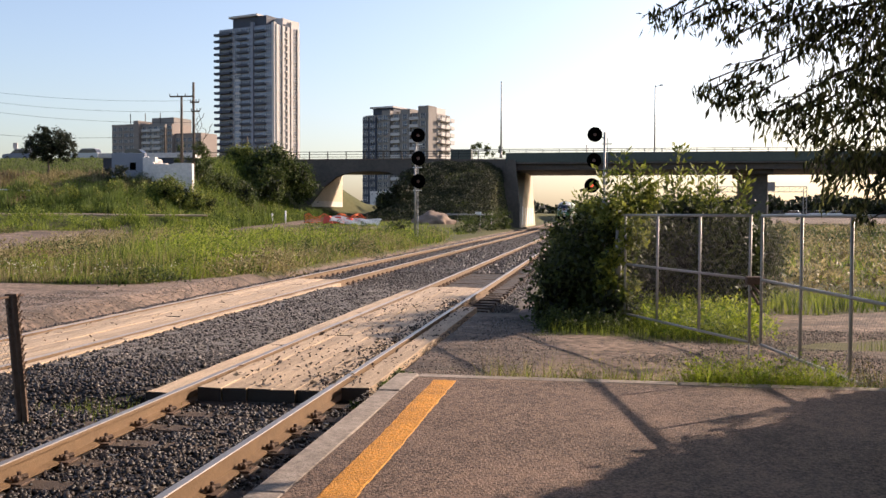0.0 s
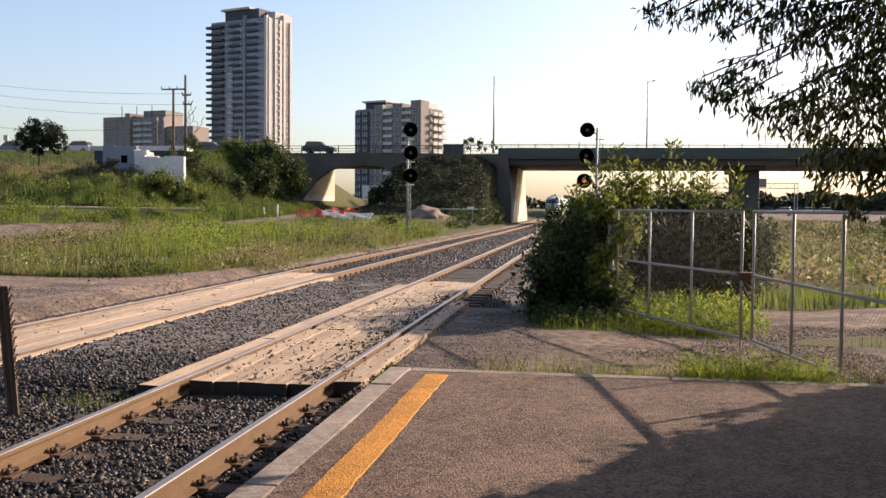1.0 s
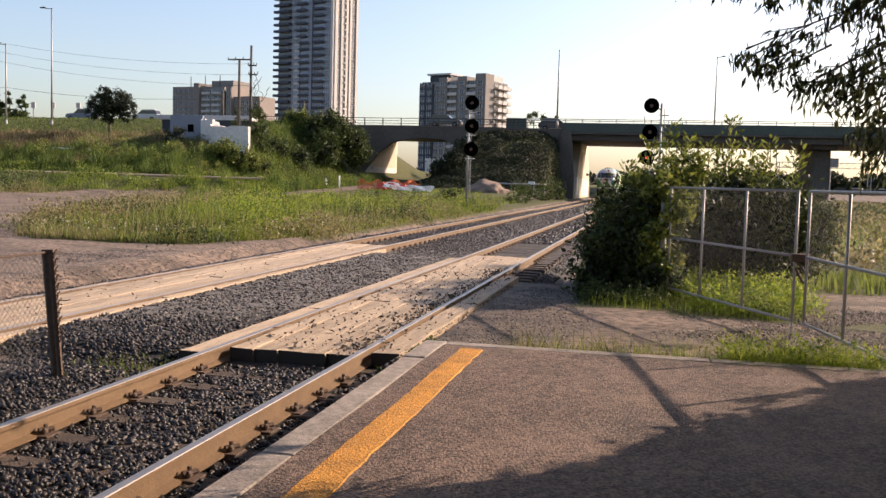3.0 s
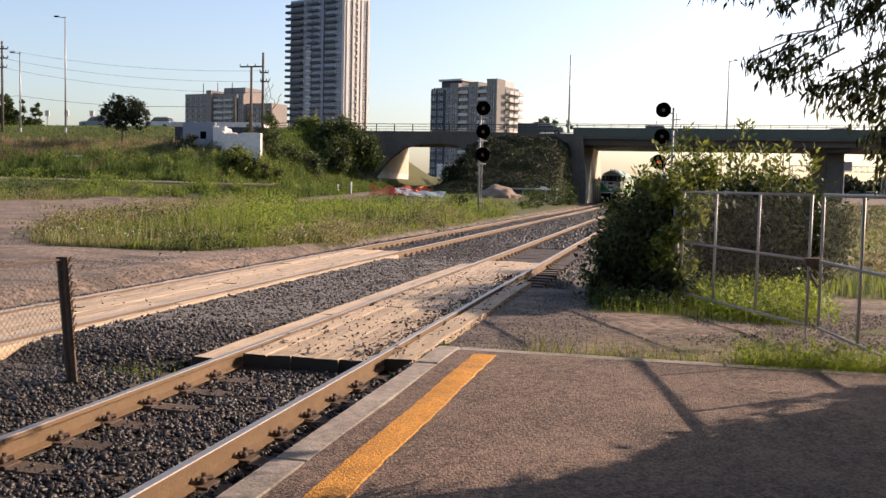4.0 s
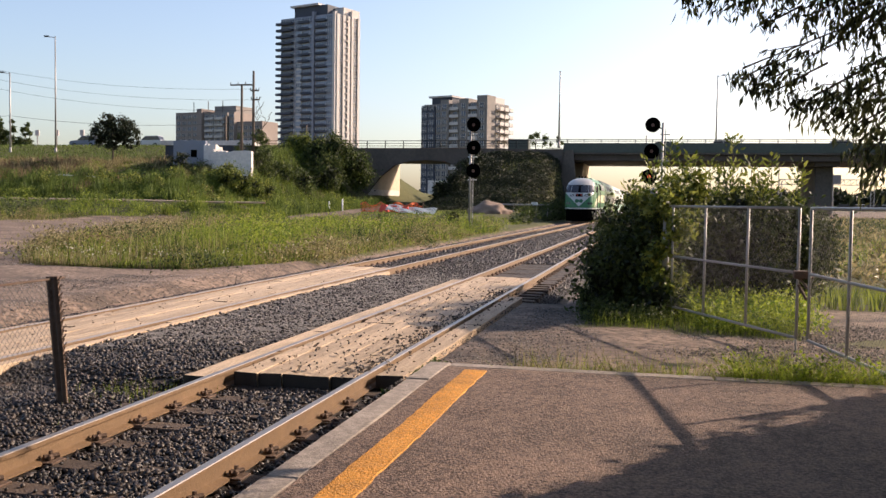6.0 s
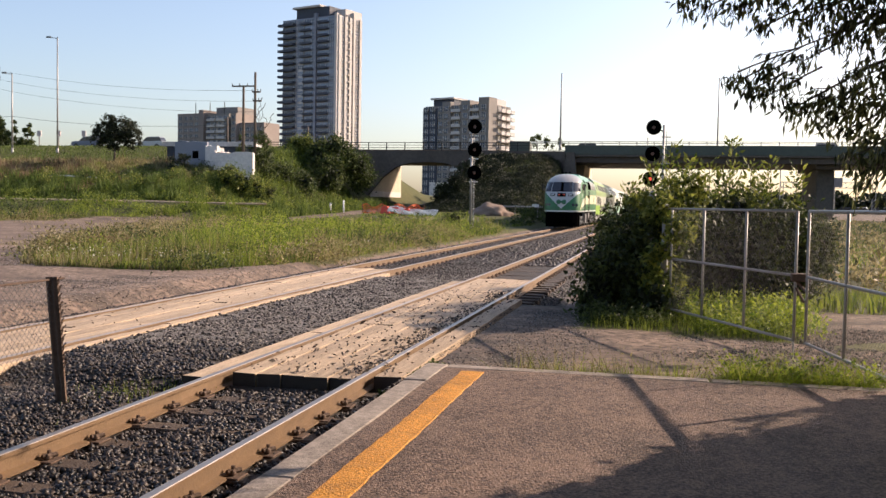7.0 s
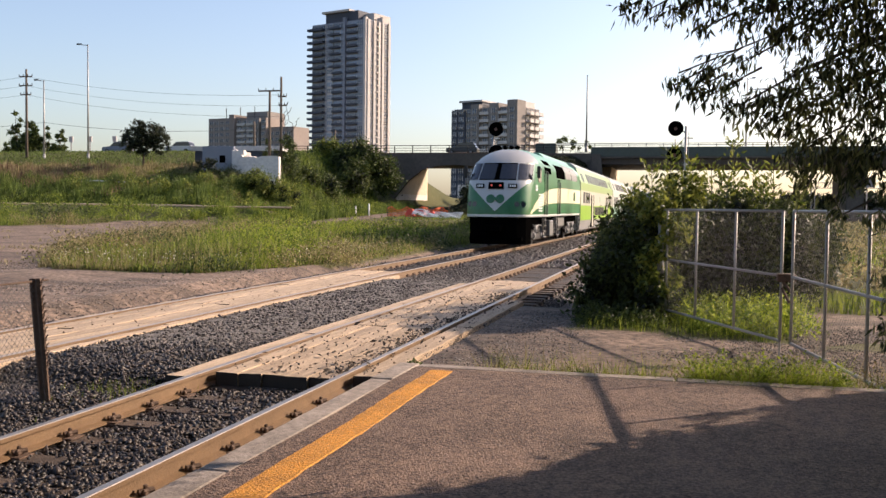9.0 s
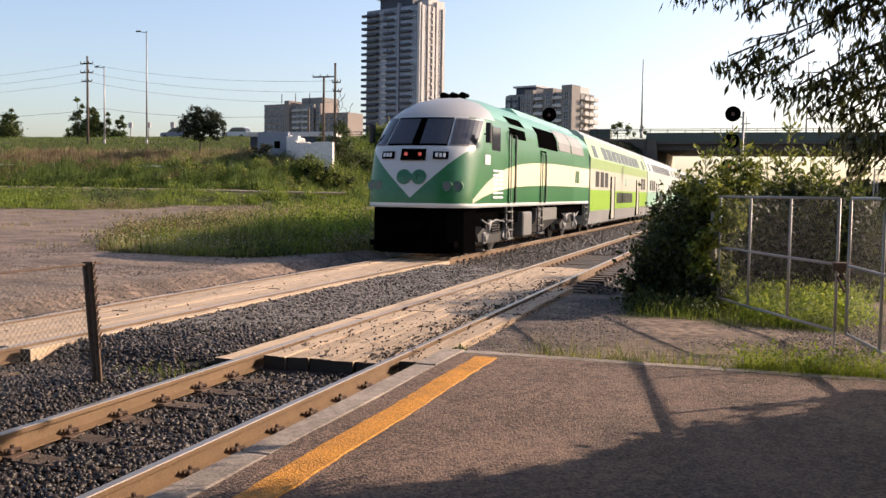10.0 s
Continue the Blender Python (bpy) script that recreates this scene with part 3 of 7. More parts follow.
def make_overpass():
    t = thing("overpass", "concrete road overpass with green parapet over the tracks", "bridge")
    bm = bmesh.new()
    box(bm, -9.0, 95, BY0 + 0.5, BY1 - 0.5, 7.7, 8.5)
    part("girder", bm, "girder", t, "dark brown steel girders")
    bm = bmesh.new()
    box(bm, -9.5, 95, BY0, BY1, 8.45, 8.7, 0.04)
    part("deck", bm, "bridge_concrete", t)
    for y in (BY0, BY1 - 0.3):
        bm = bmesh.new()
        box(bm, -9.5, 95, y, y + 0.3, 8.7, 9.95, 0.04)
        part("parapet", bm, "parapet", t, "dull green parapet")
    for y in (BY0 + 0.15, BY1 - 0.15):
        for z in (10.2, 10.42):
            bm = bmesh.new()
            rod(bm, (-14, y, z), (95, y, z), 0.05, seg=6)
            part("handrail", bm, "galv", t)
    bm = bmesh.new()
    box(bm, -0.05, 0.05, -0.06, 0.06, 9.95, 10.45)
    post = mesh_of("rail_post", bm, "galv")
    for k in range(46):
        shared("rail_post", post, pose(-9 + 2.2 * k, BY0 + 0.15, 0), t)
    # abutment beside the tracks: sloping wing in front, pale face along the line
    bm = bmesh.new()
    prism(bm, [(BY0 + 0.4, -0.6), (BY1 + 11, -0.6), (BY1 + 2.0, 7.7), (BY0 + 9.0, 7.7), (BY0 + 4.0, 4.0)], "x", -9.6, -7.5)
    # pale tone carries the sun on the track side
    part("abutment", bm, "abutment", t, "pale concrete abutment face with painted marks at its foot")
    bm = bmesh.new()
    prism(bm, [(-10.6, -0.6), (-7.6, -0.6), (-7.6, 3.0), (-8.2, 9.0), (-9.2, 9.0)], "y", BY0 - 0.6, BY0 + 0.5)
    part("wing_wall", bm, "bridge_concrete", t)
    for k in range(5):
        bm = bmesh.new()
        y = BY0 + 3.2 + k * 4.6
        box(bm, -7.5, -7.485, y, y + 1.7, 0.3, 2.6 + 0.3 * rng.random())
        part("paint_mark", bm, "white_plastic", t)
    for px in (22.4, 52, 82):
        bm = bmesh.new()
        box(bm, px, px + 2.2, BY0 + 3.5, BY1 - 4, -0.5, 7.3, 0.15)
        part("pier", bm, "bridge_concrete", t, "grey and rusty concrete pier")
        bm = bmesh.new()
        box(bm, px - 0.4, px + 2.6, BY0 + 1.5, BY1 - 2, 7.1, 7.75, 0.1)
        part("pier_cap", bm, "girder", t)
    return t


def make_arch_bridge():
    t = thing("arch_bridge", "older concrete road bridge with an arched soffit", "bridge")
    # outline of the near side: haunched frame
    top, y0, y1 = 9.15, BY0, BY1 - 3
    xl, xr = -37.0, -23.0
    pts = [(-48, top), (-48, 1.0), (xl - 0.6, 1.0), (xl + 0.4, 3.0), (xl + 2.4, 5.4), (xl + 4.4, 6.9), (xl + 6.4, 7.45), (xl + 9, 7.6), (xr - 2.5, 7.45), (xr - 1.2, 6.9), (xr, 5.6), (xr, 1.0), (-9.4, 1.0), (-9.4, top)]
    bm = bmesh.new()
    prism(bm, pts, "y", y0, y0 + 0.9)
    # dark tone carries the shade on this side of the bridge
    part("face_wall", bm, "bridge_concrete", t, "concrete side with a curved soffit, shade put in its dark colour")
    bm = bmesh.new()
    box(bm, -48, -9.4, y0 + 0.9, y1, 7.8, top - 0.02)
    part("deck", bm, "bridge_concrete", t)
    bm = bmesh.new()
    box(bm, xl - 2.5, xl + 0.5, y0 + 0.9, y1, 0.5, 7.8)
    part("abutment", bm, "abutment", t, "pale abutment with a whitewashed foot, sunlight put in its colour")
    bm = bmesh.new()
    box(bm, xl + 0.5, xl + 0.52, y0 + 1.0, y1 - 0.2, 0.8, 3.6)
    part("whitewash", bm, "white_wall", t)
    bm = bmesh.new()
    box(bm, xr, xr + 2, y0 + 0.9, y1, 0.5, 7.8)
    # abutment turned from the sun: the darkened concrete
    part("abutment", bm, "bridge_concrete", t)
    for z in (9.55, 9.9, 10.25):
        bm = bmesh.new()
        rod(bm, (-60, y0 + 0.2, z), (-12, y0 + 0.2, z), 0.035 if z < 10 else 0.05, seg=6)
        part("handrail", bm, "dark_metal", t)
    bm = bmesh.new()
    box(bm, -0.06, 0.06, -0.06, 0.06, 9.1, 10.3)
    post = mesh_of("rail_post", bm, "dark_metal")
    for k in range(19):
        shared("rail_post", post, pose(-60 + 2.6 * k, y0 + 0.2, 0), t)


make_overpass()
make_arch_bridge()


def make_road():
    bm = bmesh.new()
    prism(bm, [(-220, 9.0), (-220, 9.34), (-22, 9.34), (-2, 8.8), (110, 8.8), (110, 8.71), (-2, 8.71), (-9.3, 8.9), (-22, 9.2)], "y", BY0 + 1.2, BY1 - 4.5)
    tagged(part("road", bm, "asphalt"), "asphalt road over the bridge", "road", kind="structure")


make_road()


# ---- buildings ----
def block(parent, name, x0, x1, y0, y1, z0, z1, material, label=""):
    bm = bmesh.new()
    box(bm, x0, x1, y0, y1, z0, z1)
    return part(name, bm, material, parent, label)


def pane_mesh(w, h, d=0.25, material="win", name="window"):
    bm = bmesh.new()
    box(bm, -w / 2, w / 2, -d, d, 0, h)
    k = max(2, round(w / 1.6))
    for i in range(k + 1):
        x = -w / 2 + w * i / k
        box(bm, x - 0.07, x + 0.07, -d - 0.06, d, -0.1, h + 0.1, index=1)
    box(bm, -w / 2, w / 2, -d - 0.05, d, h * 0.36, h * 0.42, index=1)
    me = mesh_of(name, bm, material)
    me.materials.append(M["tower_light"])
    return me


def make_tower():
    t = thing("apartment_tower", "tall grey glass apartment tower with stacked balconies", "tower", m=pose(-165, 480, 0, 0, 0, -20))
    H, F, st = 100.5, 26, 3.45
    block(t, "body", -38, 0, 0.0, 20, 0, H, "tower_grey")
    block(t, "corner_pier", -15.4, -13.8, -0.9, 1, 0, H + 2, "tower_grey")
    block(t, "corner_pier", -26.6, -22.6, -0.5, 1, 0, H * 0.76, "tower_light")
    block(t, "corner_pier", -1.2, 0.4, -0.9, 1, 0, H + 1, "tower_light")
    block(t, "penthouse", -30, -7, 2, 20, H, H + 5.6, "tower_slab")
    block(t, "roof_slab", -31.5, -12, 0.2, 14, H + 5.6, H + 6.6, "tower_light")
    block(t, "roof_room", -10, -1, 8, 22, H, H + 4.5, "tower_light")
    for y0, y1 in ((0.6, 2.8), (5.6, 7.6), (9.6, 11.4), (12.8, 14.4), (18.2, 20)):
        block(t, "side_pier", -1, 0.9, y0, y1, 0, H + (3 if y0 > 10 and y0 < 16 else 0), "tower_light")
    # dark strip proud of the wall, stands for the shade between balconies
    block(t, "recess_shade", -0.5, 0.5, 7.7, 9.5, 0, H + 1, "tower_slab")
    bm = bmesh.new()
    box(bm, 0.3, 1.5, -1.0, 1.0, -0.1, 0.7)
    ledge = mesh_of("balcony", bm, "tower_light")
    w1, w2, w3 = pane_mesh(9.5, 2.0), pane_mesh(4.2, 2.2, 0.3, "win_sky"), pane_mesh(7.0, 2.1, 0.3, "win_sky")
    side = pane_mesh(2.2, 2.4, 0.3)
    bm = bmesh.new()
    box(bm, -5.6, 5.6, -2.2, 0.2, -0.15, 0.1)
    for s in (-5.5, 5.5):
        box(bm, s - 0.06, s + 0.06, -2.2, 0.1, 0.1, 1.1)
    box(bm, -5.6, 5.6, -2.2, -2.1, 0.1, 1.1)
    bal = mesh_of("balcony", bm, "tower_slab")
    bm = bmesh.new()
    box(bm, -3.7, 3.7, -1.5, 0.2, -0.15, 0.1)
    box(bm, -3.7, 3.7, -1.5, -1.4, 0.1, 1.1)
    bal2 = mesh_of("balcony", bm, "tower_slab")
    for k in range(6, F + 3):
        z = 0.9 + k * st
        if z > H - 2.5:
            break
        shared("window", w1, pose(-33.0, 0, z), t)
        shared("balcony", bal, pose(-34.4, 0, z - 0.4), t)
        shared("window", w2, pose(-24.6, -0.4, z), t)
        shared("window", w3, pose(-19.2, 0, z), t)
        shared("balcony", bal2, pose(-19.2 if k < 22 else -21, 0, z - 0.4), t)
        shared("window", w3, pose(-9.2, 0, z), t)
        shared("balcony", bal2, pose(-9.2, 0, z - 0.4), t)
        shared("window", w2, pose(-3.6, 0, z), t)
        shared("balcony", ledge, pose(0, 8.6, z - 0.4), t)
        for y in (4.2, 12.1, 15.4, 17.2):
            shared("window", side, pose(0, y, z, 0, 0, 90), t)


def make_midrise():
    t = thing("apartment_building", "mid-rise beige apartment building with white end balconies", "building", m=pose(-65.3, 380, 0, 0, 0, -20))
    H, st = 44.8, 3.05
    block(t, "body", -31, 0, 0.5, 18, 0, H - 2, "beige_far")
    block(t, "wing", -32, -25, 0.0, 16, 0, H - 3, "tower_slab")
    block(t, "wing", -22, -18, -0.6, 16, 0, H - 0.5, "beige_far")
    block(t, "wing", -13, -8.5, -0.6, 16, 0, H - 0.3, "beige_far")
    block(t, "wing", -4.5, 0.3, -0.6, 6, 0, H + 0.6, "beige_far")
    block(t, "penthouse", -28, -18, 2, 14, H - 2, H + 0.8, "tower_slab")
    block(t, "roof_slab", -29, -17.5, 1, 15, H + 0.8, H + 1.5, "tower_light")
    block(t, "penthouse", -3, -0.5, 7, 15, H - 2, H + 0.5, "tower_light")
    w = pane_mesh(2.0, 1.9, 0.3)
    bm = bmesh.new()
    box(bm, -2.2, 2.2, -1.3, 0.2, -0.15, 0.1)
    box(bm, -2.2, 2.2, -1.3, -1.2, 0.1, 1.1)
    bal = mesh_of("balcony", bm, "tower_light")
    bm = bmesh.new()
    box(bm, -0.2, 2.4, -1.6, 1.6, -0.3, 0.15)
    box(bm, 2.2, 2.4, -1.6, 1.6, 0.1, 1.2)
    bal2 = mesh_of("balcony", bm, "tower_light")
    for k in range(1, 14):
        z = 0.8 + k * st
        if z > H - 4:
            break
        for x, y in ((-30.5, 0), (-27, 0), (-23.5, 0.5), (-20, -0.6), (-15.5, 0.5), (-10.7, -0.6), (-6.5, 0.5), (-2.1, -0.6)):
            shared("window", w, pose(x, y, z), t)
        for x in (-15.5, -6.5):
            shared("balcony", bal, pose(x, 0.5, z - 0.4), t)
        for y in (8, 12, 16):
            shared("window", w, pose(0, y - 0.2, z, 0, 0, 90), t)
            shared("balcony", bal2, pose(0, y, z - 0.4), t)


def make_slab_block():
    t = thing("apartment_block", "older brown brick apartment block with white balconies", "building", m=pose(-190.5, 420, 0, 0, 0, -14))
    parts = [(-40, -26, 0, 16, 44, "brick_far"), (-26, -23, -1, 14, 45.5, "brick_far"), (-23, -9, 1, 15, 43.5, "beige_far"), (-20, -7, 5, 18, 47, "beige_far"), (-7, -4, 0, 14, 43.5, "brick_far"), (-4, 11, 2, 14, 39, "brick_far")]
    for x0, x1, y0, y1, h, m in parts:
        block(t, "wing", x0, x1, y0, y1, 0, h, m)
    w = pane_mesh(2.2, 1.5, 0.25)
    bm = bmesh.new()
    box(bm, -2.6, 2.6, -1.2, 0.2, -0.1, 1.0)
    bal = mesh_of("balcony", bm, "tower_light")
    for k in range(6, 15):
        z = 1 + k * 2.85
        for x, y in ((-38, 0), (-34.6, 0), (-31.2, 0), (-27.8, 0), (-21, 1), (-17.6, 1), (-14.2, 1), (-11, 1), (-5.5, 0), (-2, 2), (1.4, 2), (4.8, 2), (8.2, 2)):
            if z < (36 if x > -4 else 42):
                shared("window", w, pose(x, y, z), t)
        for x in (-19.5, -13.5):
            if z < 41.5:
                shared("balcony", bal, pose(x, 1, z - 0.7), t)
    for x in (-33, -24, -15):
        bm = bmesh.new()
        rod(bm, (x, 5, 40), (x, 5, 49.5), 0.2, seg=5)
        part("antenna", bm, "dark_metal", t)


make_tower()
make_midrise()
make_slab_block()
# ---- train ----
def calc(n, l, op, a, b=None, c=None):
    q = n.new("ShaderNodeMath")
    q.operation = op
    for k, v in enumerate((a, b, c)):
        if v is None:
            continue
        if isinstance(v, (int, float)):
            q.inputs[k].default_value = v
        else:
            l.new(v, q.inputs[k])
    return q.outputs[0]


def livery():
    """Loco paint: green, white wedge on the nose, cream band that sweeps up along the side, silver cab roof."""
    m = mat("loco_paint", (0.008, 0.125, 0.038), 0.34, var=0.2, scale=0.8)
    n, l = m.node_tree.nodes, m.node_tree.links
    p = n["Principled BSDF"]
    base = p.inputs["Base Color"].links[0].from_socket
    tc, xyz = n.new("ShaderNodeTexCoord"), n.new("ShaderNodeSeparateXYZ")
    l.new(tc.outputs["Object"], xyz.inputs[0])
    x, y, z = xyz.outputs
    ax = calc(n, l, "ABSOLUTE", x)

    def over(under, mask, col):
        q = n.new("ShaderNodeMix")
        q.data_type = "RGBA"
        l.new(mask, q.inputs[0]), l.new(under, q.inputs[6])
        q.inputs[7].default_value = (*col, 1)
        return q.outputs[2]
    wedge = calc(n, l, "GREATER_THAN", calc(n, l, "MULTIPLY_ADD", ax, -0.95, z), 1.66)
    nose = calc(n, l, "MULTIPLY", wedge, calc(n, l, "LESS_THAN", calc(n, l, "MULTIPLY_ADD", z, -0.55, y), -0.45))
    rise = calc(n, l, "MULTIPLY", calc(n, l, "SUBTRACT", 1.0, calc(n, l, "POWER", 2.718, calc(n, l, "MULTIPLY", calc(n, l, "SUBTRACT", y, 0.9), -0.33))), 1.0)
    lo = calc(n, l, "MULTIPLY_ADD", rise, 0.62, 1.52)
    hi = calc(n, l, "MULTIPLY_ADD", rise, 1.38, 1.60)
    band = calc(n, l, "MULTIPLY", calc(n, l, "MULTIPLY", calc(n, l, "GREATER_THAN", z, lo), calc(n, l, "LESS_THAN", z, hi)), calc(n, l, "GREATER_THAN", y, 0.95))
    sill = calc(n, l, "MULTIPLY", calc(n, l, "GREATER_THAN", z, 1.40), calc(n, l, "LESS_THAN", z, 1.52))
    roof = calc(n, l, "MULTIPLY", calc(n, l, "GREATER_THAN", z, 3.92), calc(n, l, "LESS_THAN", y, 3.3))
    back = calc(n, l, "MULTIPLY", calc(n, l, "GREATER_THAN", z, 4.02), calc(n, l, "GREATER_THAN", y, 3.3))
    c = over(base, band, (0.70, 0.66, 0.44))
    c = over(c, back, (0.12, 0.30, 0.20))
    c = over(c, nose, (0.46, 0.47, 0.46))
    c = over(c, roof, (0.36, 0.345, 0.32))
    c = over(c, sill, (0.72, 0.74, 0.72))
    l.new(c, p.inputs["Base Color"])
    return m


M["loco_paint"] = livery()
M["loco_green"] = mat("loco_green", (0.010, 0.11, 0.04), 0.3, var=0.1)
M["loco_white"] = mat("loco_white", (0.70, 0.71, 0.70), 0.4, var=0.08)
M["coach_glass"] = mat("coach_glass", (0.022, 0.023, 0.026), 0.4, var=0.3, spec=0.2)
M["silver"] = mat("silver", (0.17, 0.165, 0.16), 0.45, 0.4, var=0.2, scale=3)
M["lime"] = mat("lime", (0.22, 0.40, 0.025), 0.35, var=0.1, scale=0.7)
M["lime_pale"] = mat("lime_pale", (0.25, 0.36, 0.13), 0.35, var=0.1, scale=0.7)
M["coach_cream"] = mat("coach_cream", (0.46, 0.45, 0.38), 0.35, var=0.06, scale=0.7)
M["coach_white"] = mat("coach_white", (0.50, 0.53, 0.48), 0.35, var=0.06, scale=0.7)
M["coach_green"] = mat("coach_green", (0.24, 0.44, 0.33), 0.35, var=0.1, scale=0.7)
M["coach_roof"] = mat("coach_roof", (0.36, 0.37, 0.34), 0.4, var=0.1, scale=0.7)
M["skirt"] = mat("skirt", (0.19, 0.185, 0.18), 0.6, var=0.2, scale=1)
M["redlight"] = glow("redlight", (0.7, 0.10, 0.07), 0.22)
LZ = [1.05, 1.5, 2.2, 2.9, 3.05, 3.9, 4.2, 4.45, 4.6, 4.68]
LY = [0.05, 0.0, 0.10, 0.30, 0.38, 1.25, 1.75, 2.35, 3.1, 4.0]
LW = [1.45, 1.5, 1.52, 1.52, 1.52, 1.46, 1.27, 1.0, 0.72, 0.4]
LOCO_END = 20.2


def nose_round(z):
    return np.interp(z, [1.5, 2.9, 4.3], [0.70, 0.74, 0.85])


def hull(z, a, out=0.0):
    """A place on the nose: height z, a from -1 (left corner) over 0 (middle) to 1 (right corner), out metres proud."""
    yf, w = np.interp(z, LZ, LY), np.interp(z, LZ, LW)
    t, e = abs(a) * math.pi / 2, nose_round(z)
    x = w * math.sin(t) ** e * (1 if a >= 0 else -1)
    y = yf + np.interp(z, [1.5, 2.9, 4.3], [1.35, 1.45, 1.7]) * (1 - math.cos(t) ** e)
    return Vector((x + out * math.sin(t) * (1 if a >= 0 else -1), y - out * math.cos(t) - out * 0.5, z + out * 0.2))


def nose_patch(bm, z0, z1, a0, a1, out=0.015, nz=4, na=6, slant=0.0):
    g = [[bm.verts.new(hull(z0 + (z1 - z0) * i / nz, a0 + (a1 - a0) * k / na + slant * (i / nz) * (1 if a0 + a1 > 0 else -1), out)) for k in range(na + 1)] for i in range(nz + 1)]
    for p, q in zip(g, g[1:]):
        for k in range(na):
            bm.faces.new((p[k], p[k + 1], q[k + 1], q[k]))
    rim = [g[0][k] for k in range(na + 1)] + [g[i][na] for i in range(1, nz + 1)] + [g[nz][k] for k in range(na - 1, -1, -1)] + [g[i][0] for i in range(nz - 1, 0, -1)]
    inner = [bm.verts.new(v.co + Vector((0, out + 0.03, 0))) for v in rim]
    for k in range(len(rim)):
        bm.faces.new((rim[k], rim[k - 1], inner[k - 1], inner[k]))
    return bm


def wheelset(parent, y, r, w):
    for s in (-1, 1):
        bm = bmesh.new()
        rod(bm, (s * 0.69, y, r), (s * 0.82, y, r), r, seg=20)
        rod(bm, (s * 0.82, y, r), (s * 0.86, y, r), r * 0.35, seg=12)
        part("wheel", bm, "dark_metal", parent)


def truck(parent, y, r, gap, half):
    for s in (-1, 1):
        bm = bmesh.new()
        x = s * half
        prism(bm, [(y - gap / 2 - 0.7, 0.62), (y - gap / 2 - 0.5, 0.42), (y - 0.5, 0.34), (y + 0.5, 0.34), (y + gap / 2 + 0.5, 0.42), (y + gap / 2 + 0.7, 0.62), (y + gap / 2, 0.80), (y + 0.4, 0.60), (y - 0.4, 0.60), (y - gap / 2, 0.80)], "x", min(x, x + s * 0.14), max(x, x + s * 0.14))
        part("truck_frame", bm, "dark_metal", parent)
        for q in (-gap / 2, gap / 2):
            bm = bmesh.new()
            box(bm, min(x, x + s * 0.2), max(x, x + s * 0.2), y + q - 0.17, y + q + 0.17, r - 0.17, r + 0.17, 0.03)
            rod(bm, (x + s * 0.2, y + q, r), (x + s * 0.24, y + q, r), 0.12, 0.09, seg=12)
            part("axle_box", bm, "silver", parent)
        for q in (-0.32, 0.0, 0.32, -gap / 2 + 0.28, gap / 2 - 0.28):
            bm = bmesh.new()
            for k in range(5):
                rod(bm, (x + s * 0.08, y + q, 0.60 + 0.075 * k), (x + s * 0.08, y + q, 0.64 + 0.075 * k), 0.10, seg=8)
            rod(bm, (x + s * 0.08, y + q, 0.58), (x + s * 0.08, y + q, 0.98), 0.06, seg=8)
            part("spring", bm, "dark_metal", parent)
        for q in (-gap / 2 + 0.45, gap / 2 - 0.45):
            bm = bmesh.new()
            rod(bm, (x + s * 0.17, y + q - 0.25, 0.45), (x + s * 0.17, y + q + 0.1, 1.0), 0.05, seg=6)
            rod(bm, (x + s * 0.17, y + q - 0.12, 0.65), (x + s * 0.17, y + q + 0.1, 1.0), 0.075, seg=8)
            part("damper", bm, "skirt", parent)
        bm = bmesh.new()
        tube_z = [(y - gap / 2 - 0.5, 1.05), (y - gap / 2 + 0.2, 0.92), (y - 0.2, 1.02), (y + gap / 2 - 0.1, 0.9), (y + gap / 2 + 0.5, 1.06)]
        for (ya, za), (yb, zb) in zip(tube_z, tube_z[1:]):
            rod(bm, (x + s * 0.21, ya, za), (x + s * 0.21, yb, zb), 0.022, seg=6)
        part("air_pipe", bm, "silver", parent)
    for q in (-gap / 2, gap / 2):
        wheelset(parent, y + q, r, half)


